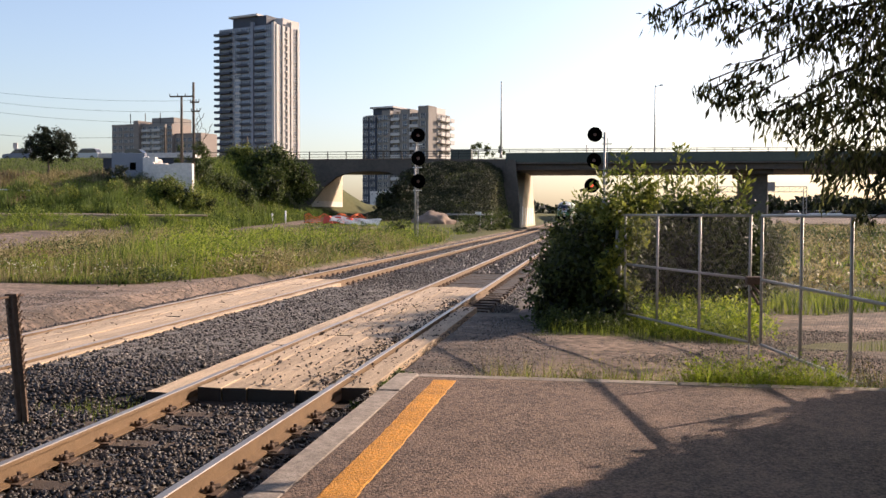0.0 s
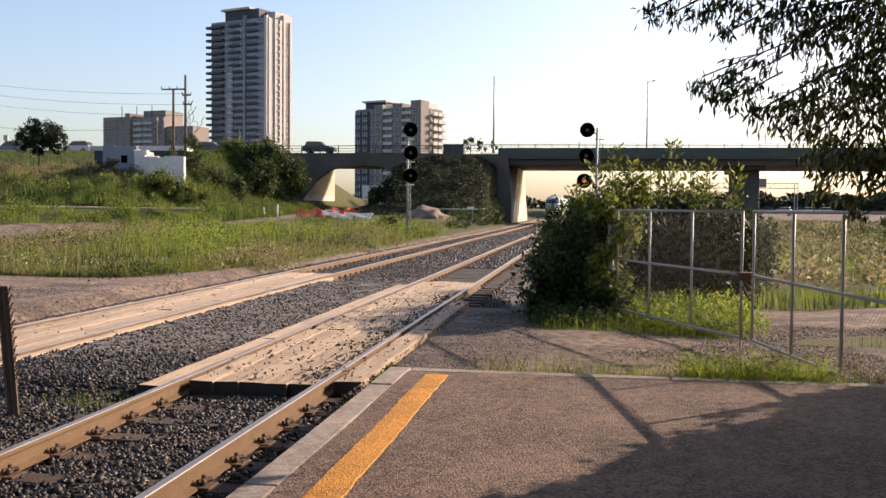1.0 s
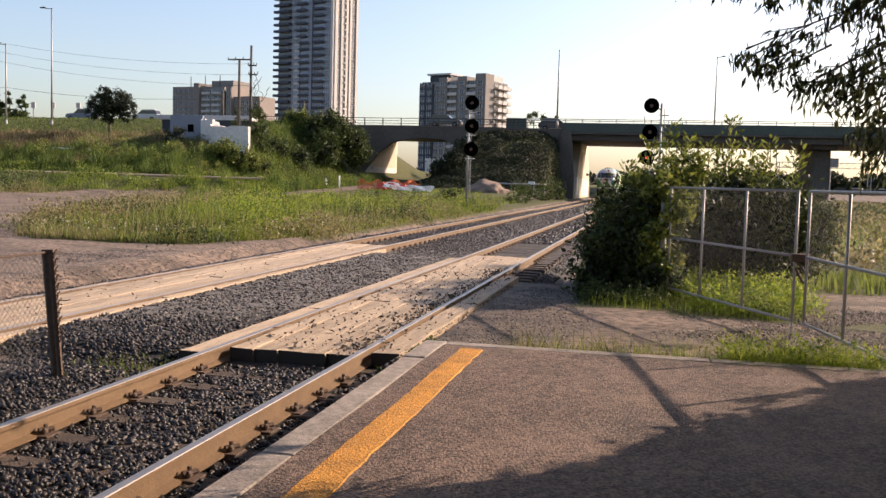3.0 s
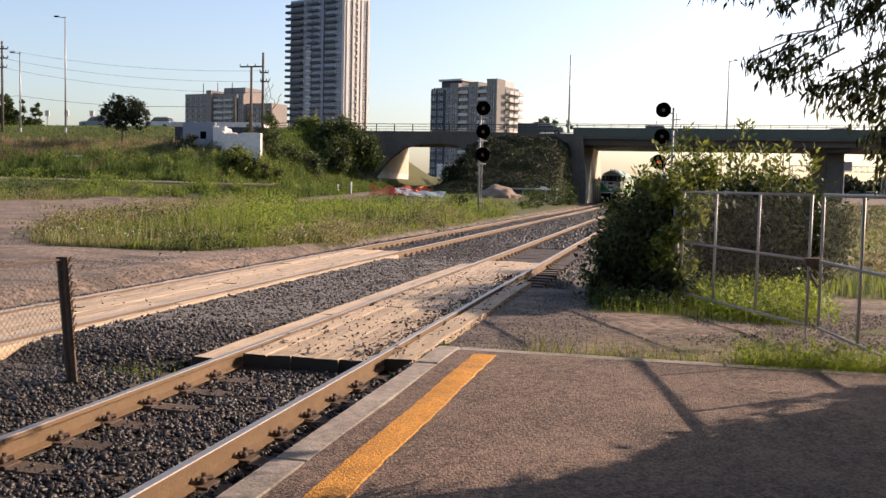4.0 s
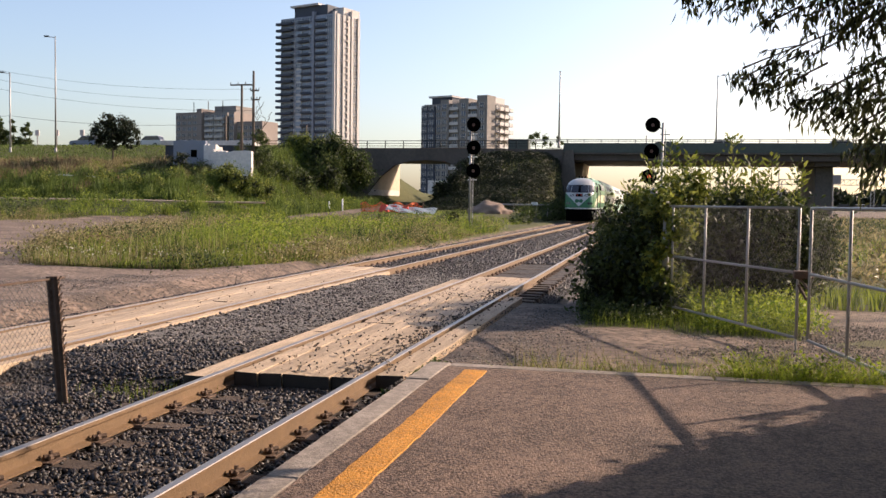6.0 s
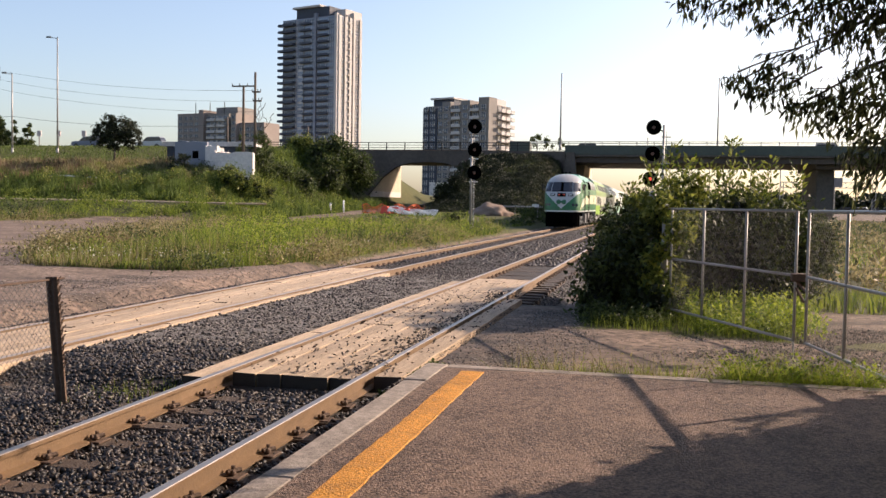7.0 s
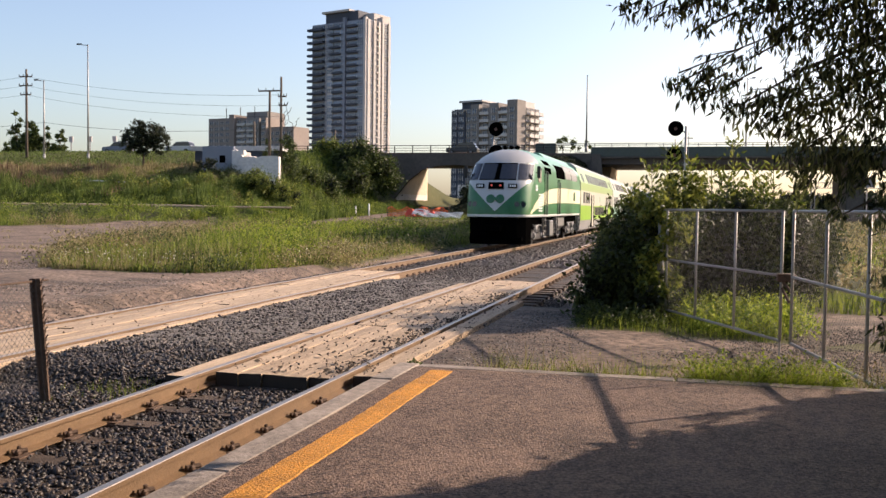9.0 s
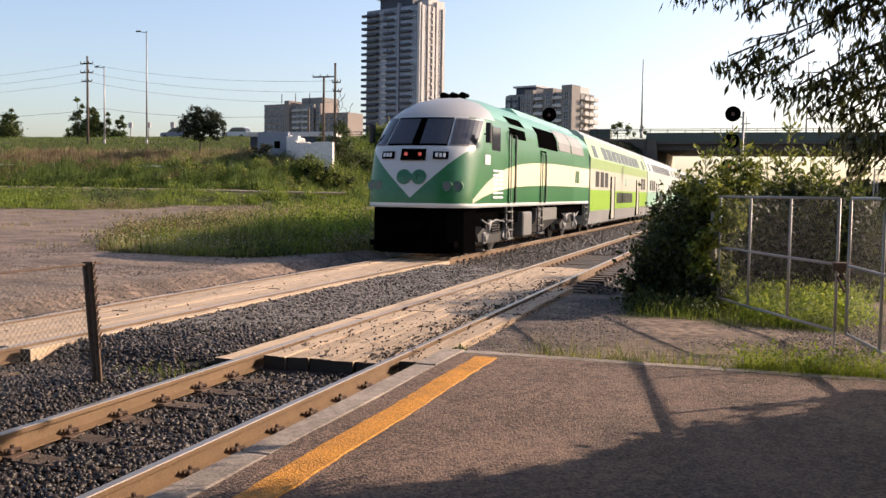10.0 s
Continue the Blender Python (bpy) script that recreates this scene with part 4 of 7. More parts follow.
def make_loco():
    t = thing("locomotive", "green and white diesel passenger locomotive with cream side band", "locomotive")
    bm = bmesh.new()
    rings, steps = [], 14
    zs = [1.40, 1.5, 1.9, 2.3, 2.7, 2.9, 3.05, 3.35, 3.65, 3.9, 4.05, 4.2, 4.32, 4.45, 4.53, 4.6, 4.65, 4.68]
    for z in zs:
        row = [hull(z, k / steps) for k in range(-steps, steps + 1)]
        w = row[-1].x
        ys = [6, 8, 12, 16, LOCO_END]
        rings.append([bm.verts.new((-w, y, z)) for y in ys[::-1]] + [bm.verts.new(p) for p in row] + [bm.verts.new((w, y, z)) for y in ys])
    for a, b in zip(rings, rings[1:]):
        for k in range(len(a) - 1):
            bm.faces.new((a[k], a[k + 1], b[k + 1], b[k])).smooth = True
        bm.faces.new((a[-1], a[0], b[0], b[-1]))
    bm.faces.new(rings[-1])
    bm.faces.new(rings[0][::-1])
    bm.normal_update()
    part("body", bm, "loco_paint", t)
    # windscreens and cab corner windows
    for a0, a1, sl in ((-0.30, -0.022, 0), (0.022, 0.30, 0), (0.35, 0.78, 0.0), (-0.78, -0.35, 0.0)):
        bm = bmesh.new()
        nose_patch(bm, 3.12, 3.84, a0, a1, 0.02, slant=sl)
        w = part("windscreen", bm, "glass_dark", t, "dark tinted glass")
        bm = bmesh.new()
        nose_patch(bm, 3.07, 3.89, a0 - 0.012, a1 + 0.012, 0.008)
        part("window_frame", bm, "black" if abs(a0 + a1) < 0.6 else "silver", w)
    bm = bmesh.new()
    nose_patch(bm, 3.07, 3.89, -0.013, 0.013, 0.012, 4, 2)
    part("screen_divider", bm, "black", t)
    bm = bmesh.new()
    nose_patch(bm, 2.14, 2.30, -0.03, 0.03, 0.03, 2, 2)
    part("emblem_bar", bm, "loco_green", t)
    bm = bmesh.new()
    nose_patch(bm, 2.66, 2.97, -0.085, 0.085, 0.03, 2, 4)
    hb = part("headlight_box", bm, "black", t)
    for s in (-0.04, 0.04):
        bm = bmesh.new()
        c = hull(2.82, s, 0.05)
        rod(bm, c + Vector((0, 0.05, 0)), c, 0.05, seg=12)
        part("headlight", bm, "redlight", hb, "lit headlight")
    for s in (-1, 1):
        bm = bmesh.new()
        nose_patch(bm, 2.70, 2.90, min(s * 0.16, s * 0.34), max(s * 0.16, s * 0.34), 0.03, 2, 4)
        nb = part("number_board", bm, "black", t)
        for k in range(3):
            bm = bmesh.new()
            q = s * (0.20 + 0.045 * k)
            nose_patch(bm, 2.745, 2.855, q - 0.014, q + 0.014, 0.05, 1, 1)
            part("number_bar", bm, "loco_white", nb, "pale bar")
        for q in (0.36, 0.52):
            bm = bmesh.new()
            c = hull(1.98, s * q, 0.0)
            out = Vector((s * 0.35 * q, -1, 0.05)).normalized()
            rod(bm, c + out * -0.1, c + out * 0.03, 0.155, 0.15, seg=18)
            dl = part("ditch_light", bm, "loco_green", t, "round ditch light in a green housing")
            bm = bmesh.new()
            rod(bm, c + out * 0.02, c + out * 0.036, 0.11, seg=18)
            part("lens", bm, "glass_dark", dl)
        # emblem on the nose: plain green disc
        bm = bmesh.new()
        rim = []
        for k in range(28):
            g = k * math.tau / 28
            px, pz = s * 0.215 + 0.20 * math.cos(g), 2.22 + 0.2 * math.sin(g)
            w = np.interp(pz, LZ, LW)
            q = math.asin(min(1, abs(px) / w) ** (1 / nose_round(pz))) / (math.pi / 2)
            rim.append(hull(pz, math.copysign(q, px), 0.0) + Vector((0, -0.02, 0)))
        mid = bm.verts.new(sum(rim, Vector()) / 28 + Vector((0, -0.02, 0)))
        vs, back = [bm.verts.new(p) for p in rim], [bm.verts.new(p + Vector((0, 0.08, 0))) for p in rim]
        for k in range(28):
            bm.faces.new((mid, vs[k - 1], vs[k])), bm.faces.new((vs[k], vs[k - 1], back[k - 1], back[k]))
        bmesh.ops.recalc_face_normals(bm, faces=bm.faces)
        part("emblem", bm, "loco_green", t, "plain dark green round emblem")
        bm = bmesh.new()
        rod(bm, (s * 1.56, 1.75, 3.45), (s * 1.74, 1.62, 3.45), 0.025, seg=6)
        box(bm, min(s * 1.66, s * 1.80), max(s * 1.66, s * 1.80), 1.5, 1.68, 3.2, 3.75, 0.02)
        part("mirror", bm, "dark_metal", t)
    # under the floor
    bm = bmesh.new()
    prism(bm, [(-1.42, 1.5), (-1.30, 0.75), (-0.95, 0.36), (-0.5, 0.2), (0.5, 0.2), (0.95, 0.36), (1.30, 0.75), (1.42, 1.5)], "z", 0.17, 1.40)
    box(bm, -0.35, 0.35, -0.35, 0.3, 0.75, 1.05, 0.04)
    box(bm, -1.2, -0.7, 0.2, 0.6, 0.35, 0.5)
    box(bm, 0.7, 1.2, 0.2, 0.6, 0.35, 0.5)
    part("pilot", bm, "black", t, "black pilot with coupler")
    bm = bmesh.new()
    box(bm, -1.25, 1.25, 0.7, LOCO_END - 0.1, 0.85, 1.42)
    part("underframe", bm, "black", t)
    bm = bmesh.new()
    prism(bm, [(-1.4, 1.3), (-1.4, 0.85), (-0.9, 0.38), (0.9, 0.38), (1.4, 0.85), (1.4, 1.3)], "y", 9.4, 13.2)
    part("fuel_tank", bm, "silver", t, "dull silver fuel tank")
    bm = bmesh.new()
    box(bm, 1.0, 1.46, 7.2, 8.5, 0.38, 1.2, 0.04)
    part("equipment_box", bm, "silver", t)
    truck(t, 4.0, 0.51, 2.75, 1.2)
    truck(t, 16.2, 0.51, 2.75, 1.2)
    for y, z1 in ((5.2, 3.9), (9.9, 3.5), (19.7, 1.4)):
        for s in (-1, 1):
            bm = bmesh.new()
            for k in range(4):
                box(bm, min(s * 1.36, s * 1.52), max(s * 1.36, s * 1.52), y - 0.36, y + 0.36, 0.38 + 0.28 * k, 0.42 + 0.28 * k)
            for q in (-0.37, 0.37):
                box(bm, s * 1.44 - 0.03, s * 1.44 + 0.03, y + q - 0.03, y + q + 0.03, 0.36, 1.42)
            part("step_ladder", bm, "silver", t)
            if z1 > 2:
                for q in (-0.33, 0.33):
                    bm = bmesh.new()
                    tube_pts = [(s * 1.52, y + q, 1.5), (s * 1.58, y + q, 1.56), (s * 1.58, y + q, z1 - 0.3), (s * 1.52, y + q, z1 - 0.24)]
                    for p0, p1 in zip(tube_pts, tube_pts[1:]):
                        rod(bm, p0, p1, 0.02, seg=6)
                    part("handrail", bm, "skirt", t)
                bm = bmesh.new()
                for q in (-0.42, 0.42):
                    box(bm, s * 1.525 - 0.012, s * 1.525 + 0.012, y + q - 0.025, y + q + 0.025, 1.5, z1 - 0.15)
                box(bm, s * 1.525 - 0.012, s * 1.525 + 0.012, y - 0.42, y + 0.42, z1 - 0.2, z1 - 0.15)
                part("door_seam", bm, "black", t)
    for s in (-1, 1):
        bm = bmesh.new()
        box(bm, s * 1.51 - 0.02, s * 1.51 + 0.02, 2.75, 3.7, 3.05, 3.75, 0.015)
        part("cab_window", bm, "glass_dark", t)
        bm = bmesh.new()
        for k in range(7):
            for j in range(2):
                box(bm, s * 1.525 - 0.01, s * 1.525 + 0.01, 2.9 + j * 0.62, 3.45 + j * 0.62, 1.66 + k * 0.13, 1.72 + k * 0.13)
        part("louvre", bm, "loco_white", t)
        bm = bmesh.new()
        for k in range(3):
            box(bm, s * 1.525 - 0.012, s * 1.525 + 0.012, 2.0 + 0.2 * k, 2.14 + 0.2 * k, 2.62, 2.9)
        part("number_bar", bm, "loco_white", t, "pale bars")
        bm = bmesh.new()
        box(bm, s * 1.525 - 0.012, s * 1.525 + 0.012, 16.6, 16.95, 2.3, 2.82)
        box(bm, s * 1.525 - 0.012, s * 1.525 + 0.012, 17.1, 17.45, 2.3, 2.82)
        part("emblem", bm, "loco_green", t)
        # grilles in the sloping upper side
        for y0, y1, m, z0, z1 in ((5.2, 7.2, "black", 3.55, 3.85), (5.2, 7.2, "black", 3.98, 4.2), (9.2, 12.6, "black", 3.45, 4.15), (12.9, 15.4, "skirt", 3.5, 4.3), (15.7, 18.6, "skirt", 3.5, 4.3)):
            bm = bmesh.new()
            n = 5
            g = []
            for i in range(n + 1):
                z = z0 + (z1 - z0) * i / n
                x = s * (np.interp(z, LZ, LW) + 0.018)
                ya, yb = y0 - 0.35 * i / n, y1 - 0.2 * i / n
                g.append([bm.verts.new(p) for p in ((x - s * 0.09, ya, z - 0.02), (x, ya, z + 0.008), (x, yb, z + 0.008), (x - s * 0.09, yb, z - 0.02))])
            for p, q in zip(g, g[1:]):
                for i in range(3):
                    bm.faces.new((p[i], p[i + 1], q[i + 1], q[i]))
            bm.faces.new(g[0]), bm.faces.new(g[-1])
            bmesh.ops.recalc_face_normals(bm, faces=bm.faces)
            part("grille", bm, m, t)
    bm = bmesh.new()
    for k, x in enumerate((-0.3, 0, 0.3)):
        rod(bm, (x, 3.7, 4.74), (x, 4.3, 4.78), 0.10, 0.06, seg=10)
        rod(bm, (x, 4.0, 4.6), (x, 4.0, 4.78), 0.04, seg=6)
    part("horn", bm, "black", t)
    bm = bmesh.new()
    prism(bm, [(-0.9, 4.5), (0.9, 4.5), (0.6, 4.78), (-0.6, 4.78)], "y", 8.5, 19.5)
    part("roof_hatch", bm, "coach_green", t)
    return t


def make_coach(first):
    low, mid, up = ("lime", "coach_cream", "lime_pale") if first else ("coach_green", "coach_white", "coach_white")
    t = thing("passenger_coach", "bilevel passenger coach, " + ("lime green and cream" if first else "white and pale green"), "train coach", "coaches of the train")
    L = 25.6
    prof = [(1.42, 0.42), (1.5, 1.05), (1.5, 2.05), (1.5, 3.05), (1.5, 3.55), (1.12, 4.55), (0.75, 4.82), (0.0, 4.9)]
    cols = ["skirt", low, mid, up, up, "coach_roof", "coach_roof"]
    names = ["skirt", low, mid, up, "coach_roof"]
    bm = bmesh.new()
    full = [(-x, z) for x, z in prof] + [(x, z) for x, z in prof[-2::-1]]
    a, b = [bm.verts.new((x, 0, z)) for x, z in full], [bm.verts.new((x, L, z)) for x, z in full]
    n = len(full)
    for k in range(n - 1):
        j = k if k < len(cols) else n - 2 - k
        bm.faces.new((a[k], a[k + 1], b[k + 1], b[k])).material_index = names.index(cols[j])
    bm.faces.new((a[-1], a[0], b[0], b[-1]))
    bm.faces.new(a[::-1]).material_index = 4
    bm.faces.new(b).material_index = 4
    bmesh.ops.recalc_face_normals(bm, faces=bm.faces)
    part("body", bm, names, t)
    for s in (-1, 1):
        def panel(name, y0, y1, z0, z1, m, slope=False, out=0.012):
            bm = bmesh.new()
            xa, xb = (np.interp(z0, [3.55, 4.55], [1.5, 1.12]), np.interp(z1, [3.55, 4.55], [1.5, 1.12])) if slope else (1.5, 1.5)
            vs = [bm.verts.new((s * (xx + d), y, z)) for d in (out, -0.05) for y, z, xx in ((y0, z0, xa), (y1, z0, xa), (y1, z1, xb), (y0, z1, xb))]
            for q in ((0, 1, 2, 3), (0, 4, 5, 1), (1, 5, 6, 2), (2, 6, 7, 3), (3, 7, 4, 0), (4, 7, 6, 5)):
                bm.faces.new([vs[i] for i in q])
            bmesh.ops.recalc_face_normals(bm, faces=bm.faces)
            return part(name, bm, m, t)
        for k in range(9):
            panel("window", 4.6 + k * 1.85, 6.1 + k * 1.85, 3.62, 4.25, "coach_glass", True)
        panel("window", 1.4, 2.5, 3.62, 4.2, "coach_glass", True)
        panel("window", 23.0, 24.2, 3.62, 4.2, "coach_glass", True)
        for y in (1.6, 3.2, 4.7, 21.6, 23.2):
            panel("window", y, y + 1.1, 2.2, 2.95, "coach_glass")
        for k in range(6):
            panel("window", 9.4 + k * 1.25, 10.5 + k * 1.25, 1.35, 1.95, "coach_glass")
        for y in (7.0, 19.0):
            d = panel("door", y, y + 1.35, 0.55, 2.75, mid)
            panel("door_edge", y - 0.25, y + 0.12, 0.5, 2.8, "black", False, 0.03)
            panel("door_edge", y + 1.28, y + 1.42, 0.5, 2.8, "black", False, 0.03)
        panel("emblem", 13.2, 13.9, 2.35, 2.8, "coach_green")
    bm = bmesh.new()
    box(bm, -0.9, 0.9, -0.28, 0.1, 0.8, 3.0, 0.05)
    part("gangway", bm, "black", t)
    for y in (2.6, L - 2.6):
        truck(t, y, 0.42, 2.4, 1.2)
    return t


loco = make_loco()
coaches = [make_coach(True), make_coach(False)]
for _ in range(4):
    coaches.append(copy_thing(coaches[1], Matrix()))
# ---- fence and gate ----
def chain_link(parent, a, b, z0, z1, step=0.07, r=0.00095, sag=0.0):
    """Woven wire between two posts: two crossing sets of slanting wires."""
    a, b = Vector((*a, 0)), Vector((*b, 0))
    L, hgt = (b - a).length, z1 - z0
    u = (b - a).normalized()
    nrm = Vector((-u.y, u.x, 0))
    V, F = [], []
    for sgn in (1, -1):
        s = -hgt if sgn > 0 else 0
        while s < (L if sgn > 0 else L + hgt):
            p0, p1 = (s, 0.0), (s + sgn * hgt, hgt)
            pts = []
            for q, o in ((p0, p1), (p1, p0)):
                d, z = q
                if d < 0:
                    z += abs(d) if q is p0 else -abs(d)
                    d = 0
                if d > L:
                    z += (d - L) if q is p0 else -(d - L)
                    d = L
                pts.append((d, z))
            (d0, w0), (d1, w1) = pts
            s += step
            if not (0 <= w0 <= hgt and 0 <= w1 <= hgt) or abs(d1 - d0) < 0.01:
                continue
            q0, q1 = a + u * d0 + Vector((0, 0, z0 + w0)), a + u * d1 + Vector((0, 0, z0 + w1))
            e = nrm * r * 1.2
            up = Vector((0, 0, r * 1.4))
            k = len(V)
            off = nrm * (0.003 * sgn)
            for q in (q0, q1):
                V += [q + off + e, q + off - e * 0.5 + up, q + off - e * 0.5 - up]
            F += [(k, k + 1, k + 4), (k, k + 4, k + 3), (k + 1, k + 2, k + 5), (k + 1, k + 5, k + 4), (k + 2, k, k + 3), (k + 2, k + 3, k + 5)]
    ob = np_mesh("wire_mesh", np.array([tuple(v) for v in V]), np.array(F), "wire", parent, kind="")
    return ob


def gate_leaf(a, b, ts, label):
    t = thing("gate_leaf", label, "gate", "chain-link gate leaves")
    A, B = Vector((*a, 0)), Vector((*b, 0))
    for k in ts:
        p = A.lerp(B, k)
        bm = bmesh.new()
        rod(bm, p + Vector((0, 0, 0.16)), p + Vector((0, 0, 1.82)), 0.019, seg=10)
        part("upright", bm, "galv", t)
    for z in (0.17, 1.0, 1.82):
        bm = bmesh.new()
        rod(bm, A + Vector((0, 0, z)), B + Vector((0, 0, z)), 0.019, seg=10)
        part("rail", bm, "galv", t)
    chain_link(t, a, b, 0.18, 1.81)
    return t


C1, C2, C3, C4 = (3.17, 16.7), (4.73, 13.24), (4.84, 13.02), (5.68, 8.3)
g1 = gate_leaf(C1, C2, (0.035, 0.333, 0.667, 1), "galvanised chain-link gate leaf overgrown at its hinge")
g2 = gate_leaf(C3, C4, (0, 0.27, 0.54, 0.8, 1), "galvanised chain-link gate leaf chained at the middle")
bm = bmesh.new()
rod(bm, (*C2, -0.05), (*C2, 0.5), 0.012, seg=6)
part("drop_rod", bm, "galv", g1)
bm = bmesh.new()
box(bm, C2[0] - 0.06, C3[0] + 0.06, C2[1] - 0.15, C2[1] + 0.03, 0.93, 1.03, 0.01)
rod(bm, (C2[0], C2[1], 0.95), (C3[0], C3[1], 0.80), 0.02, seg=6)
rod(bm, (C2[0], C2[1] - 0.1, 0.85), (C3[0] - 0.03, C3[1], 0.68), 0.02, seg=6)
part("latch", bm, "rust", g1, "rusty latch with a chain")


def gate_post(x, y, top, r, label):
    bm = bmesh.new()
    rod(bm, (x, y, -0.2), (x, y, top), r, seg=14)
    rod(bm, (x, y, top), (x, y, top + 0.04), r * 1.15, r * 0.5, seg=14)
    tagged(part("gate_post", bm, "galv"), label, "post", "gate posts")


gate_post(3.12, 16.82, 1.86, 0.055, "thick galvanised gate post beside the overgrown hedge")
gate_post(2.90, 17.3, 2.08, 0.06, "tall grey steel post wound with vines")
gate_post(5.72, 8.15, 1.95, 0.055, "galvanised steel gate post at the platform's end")


def track_fence():
    t = thing("track_fence", "low rusty wire fence between the two tracks", "fence")
    bm = bmesh.new()
    p, q = Vector((-2.58, 8.57, -0.2)), Vector((-2.68, 8.56, 1.06))
    d = (q - p).normalized()
    for s in (-0.03, 0.03):
        rod(bm, p + Vector((s, 0, 0)), q + Vector((s, 0, 0)), 0.028, 0.034, seg=6)
    rod(bm, p + Vector((0, 0.03, 0)), q + Vector((0, 0.03, 0)), 0.022, seg=6)
    for k in range(22):
        c = p.lerp(q, 0.3 + 0.7 * k / 22)
        rod(bm, c + Vector((0.06, -0.01, 0)), c + Vector((0.075 + 0.02 * (k % 2), 0.0, 0.05)), 0.006, seg=4)
    part("post", bm, "rust", t, "bent rusty steel post")
    for y in (5.4, 2.2, -1.0):
        bm = bmesh.new()
        rod(bm, (-2.66, y, -0.2), (-2.68, y, 1.02), 0.03, seg=6)
        part("post", bm, "rust", t)
    chain_link(t, (-2.68, -1.0), (-2.68, 8.55), -0.02, 1.0, 0.07, 0.0016)
    bm = bmesh.new()
    rod(bm, (-2.68, -1, 1.03), (-2.68, 8.75, 1.035), 0.012, seg=5)
    part("top_wire", bm, "rust", t)


track_fence()


# ---- signals ----
def signal(x, y, ground, discs, side, lit, label):
    t = thing("railway_signal", label, "signal", "searchlight signals")
    top = discs[0][1]
    bm = bmesh.new()
    rod(bm, (x, y, ground), (x, y, top + 0.15), 0.075, seg=10)
    part("mast", bm, "galv", t, "grey steel mast")
    bm = bmesh.new()
    for k in (-0.16, 0.16):
        rod(bm, (x + 0.18, y + k, ground + 0.6), (x + 0.18, y + k, top - 0.2), 0.02, seg=5)
    z = ground + 0.8
    while z < top - 0.3:
        rod(bm, (x + 0.18, y - 0.16, z), (x + 0.18, y + 0.16, z), 0.015, seg=5)
        z += 0.35
    part("ladder", bm, "galv", t)
    for k, (dx, z) in enumerate(discs):
        c = Vector((x + dx, y - 0.2, z))
        bm = bmesh.new()
        rod(bm, c, c + Vector((0, 0.04, 0)), 0.47, seg=28)
        h = part("target_disc", bm, "black", t, "round black target disc")
        bm = bmesh.new()
        rod(bm, c + Vector((0, 0.04, 0)), c + Vector((0, 0.45, 0)), 0.17, seg=12)
        rod(bm, c + Vector((0, 0.1, 0)), (x, y, z - 0.25), 0.04, seg=6)
        part("lamp_case", bm, "dark_metal", h)
        bm = bmesh.new()
        n = 12
        for a in range(n):
            g0, g1 = math.pi * (a / n - 0.05) * 1.1, math.pi * ((a + 1) / n - 0.05) * 1.1
            q = [bm.verts.new(c + Vector((0.14 * math.cos(g), -d, 0.14 * math.sin(g)))) for g in (g0, g1) for d in (0, 0.28)]
            bm.faces.new((q[0], q[1], q[3], q[2]))
        part("hood", bm, "black", h)
        bm = bmesh.new()
        rod(bm, c - Vector((0, 0.02, 0)), c, 0.11, seg=16)
        part("lens", bm, "lens_red" if k == lit else "lens_off", h)
        bm = bmesh.new()
        box(bm, x - 0.15, x + 0.45, y - 0.03, y + 0.03, z - 0.62, z - 0.56)
        part("step_bracket", bm, "white_plastic" if side > 0 else "galv", t)


signal(3.11, 62, -0.1, [(-0.62, 6.89), (-0.66, 5.25), (-0.78, 3.66)], -1, 2, "three-disc searchlight signal on a steel mast showing red")
signal(-9.15, 62, -0.25, [(0.22, 6.95), (0.24, 5.45), (0.24, 3.95)], 1, -1, "three-disc searchlight signal mast beside the far track, unlit")


# ---- poles, lamps, wires ----
def bank(x, y):
    return float(emb(x, y))


def street_lamp(x, y, base, top, arm, label):
    t = thing("street_lamp", label, "street lamp", "street lamps")
    bm = bmesh.new()
    rod(bm, (x, y, base), (x, y, top), 0.13, 0.07, seg=8)
    part("pole", bm, "galv", t)
    bm = bmesh.new()
    rod(bm, (x, y, base), (x, y, base + 0.9), 0.2, 0.16, seg=8)
    part("base", bm, "galv", t)
    bm = bmesh.new()
    rod(bm, (x, y, top), (x, y, top + 0.1), 0.09, 0.05, seg=8)
    part("cap", bm, "dark_metal", t)
    if arm:
        bm = bmesh.new()
        rod(bm, (x, y, top - 0.05), (x + arm, y, top + 0.12), 0.05, seg=6)
        part("arm", bm, "galv", t)
        bm = bmesh.new()
        box(bm, x + arm * 0.7, x + arm * 1.25, y - 0.12, y + 0.12, top + 0.06, top + 0.24, 0.05)
        part("lamp_head", bm, "dark_metal", t)


street_lamp(-73.3, 110, bank(-73.3, 110) - 0.3, 22.4, -1.3, "tall grey street lamp on the grass bank")
street_lamp(-80.0, 110, bank(-80, 110) - 0.3, 17.9, -1.2, "grey street lamp with crossarms beside a wooden pole")
street_lamp(-10.2, 127.8, 9.3, 19.4, 0, "slim grey lamp pole on the bridge parapet")
street_lamp(10.9, 146, 9.3, 20.9, 0.9, "slim grey lamp pole at the bridge's far side")
street_lamp(0.9, 146.4, 9.3, 12.2, 0, "short thin pole at the bridge's far side")


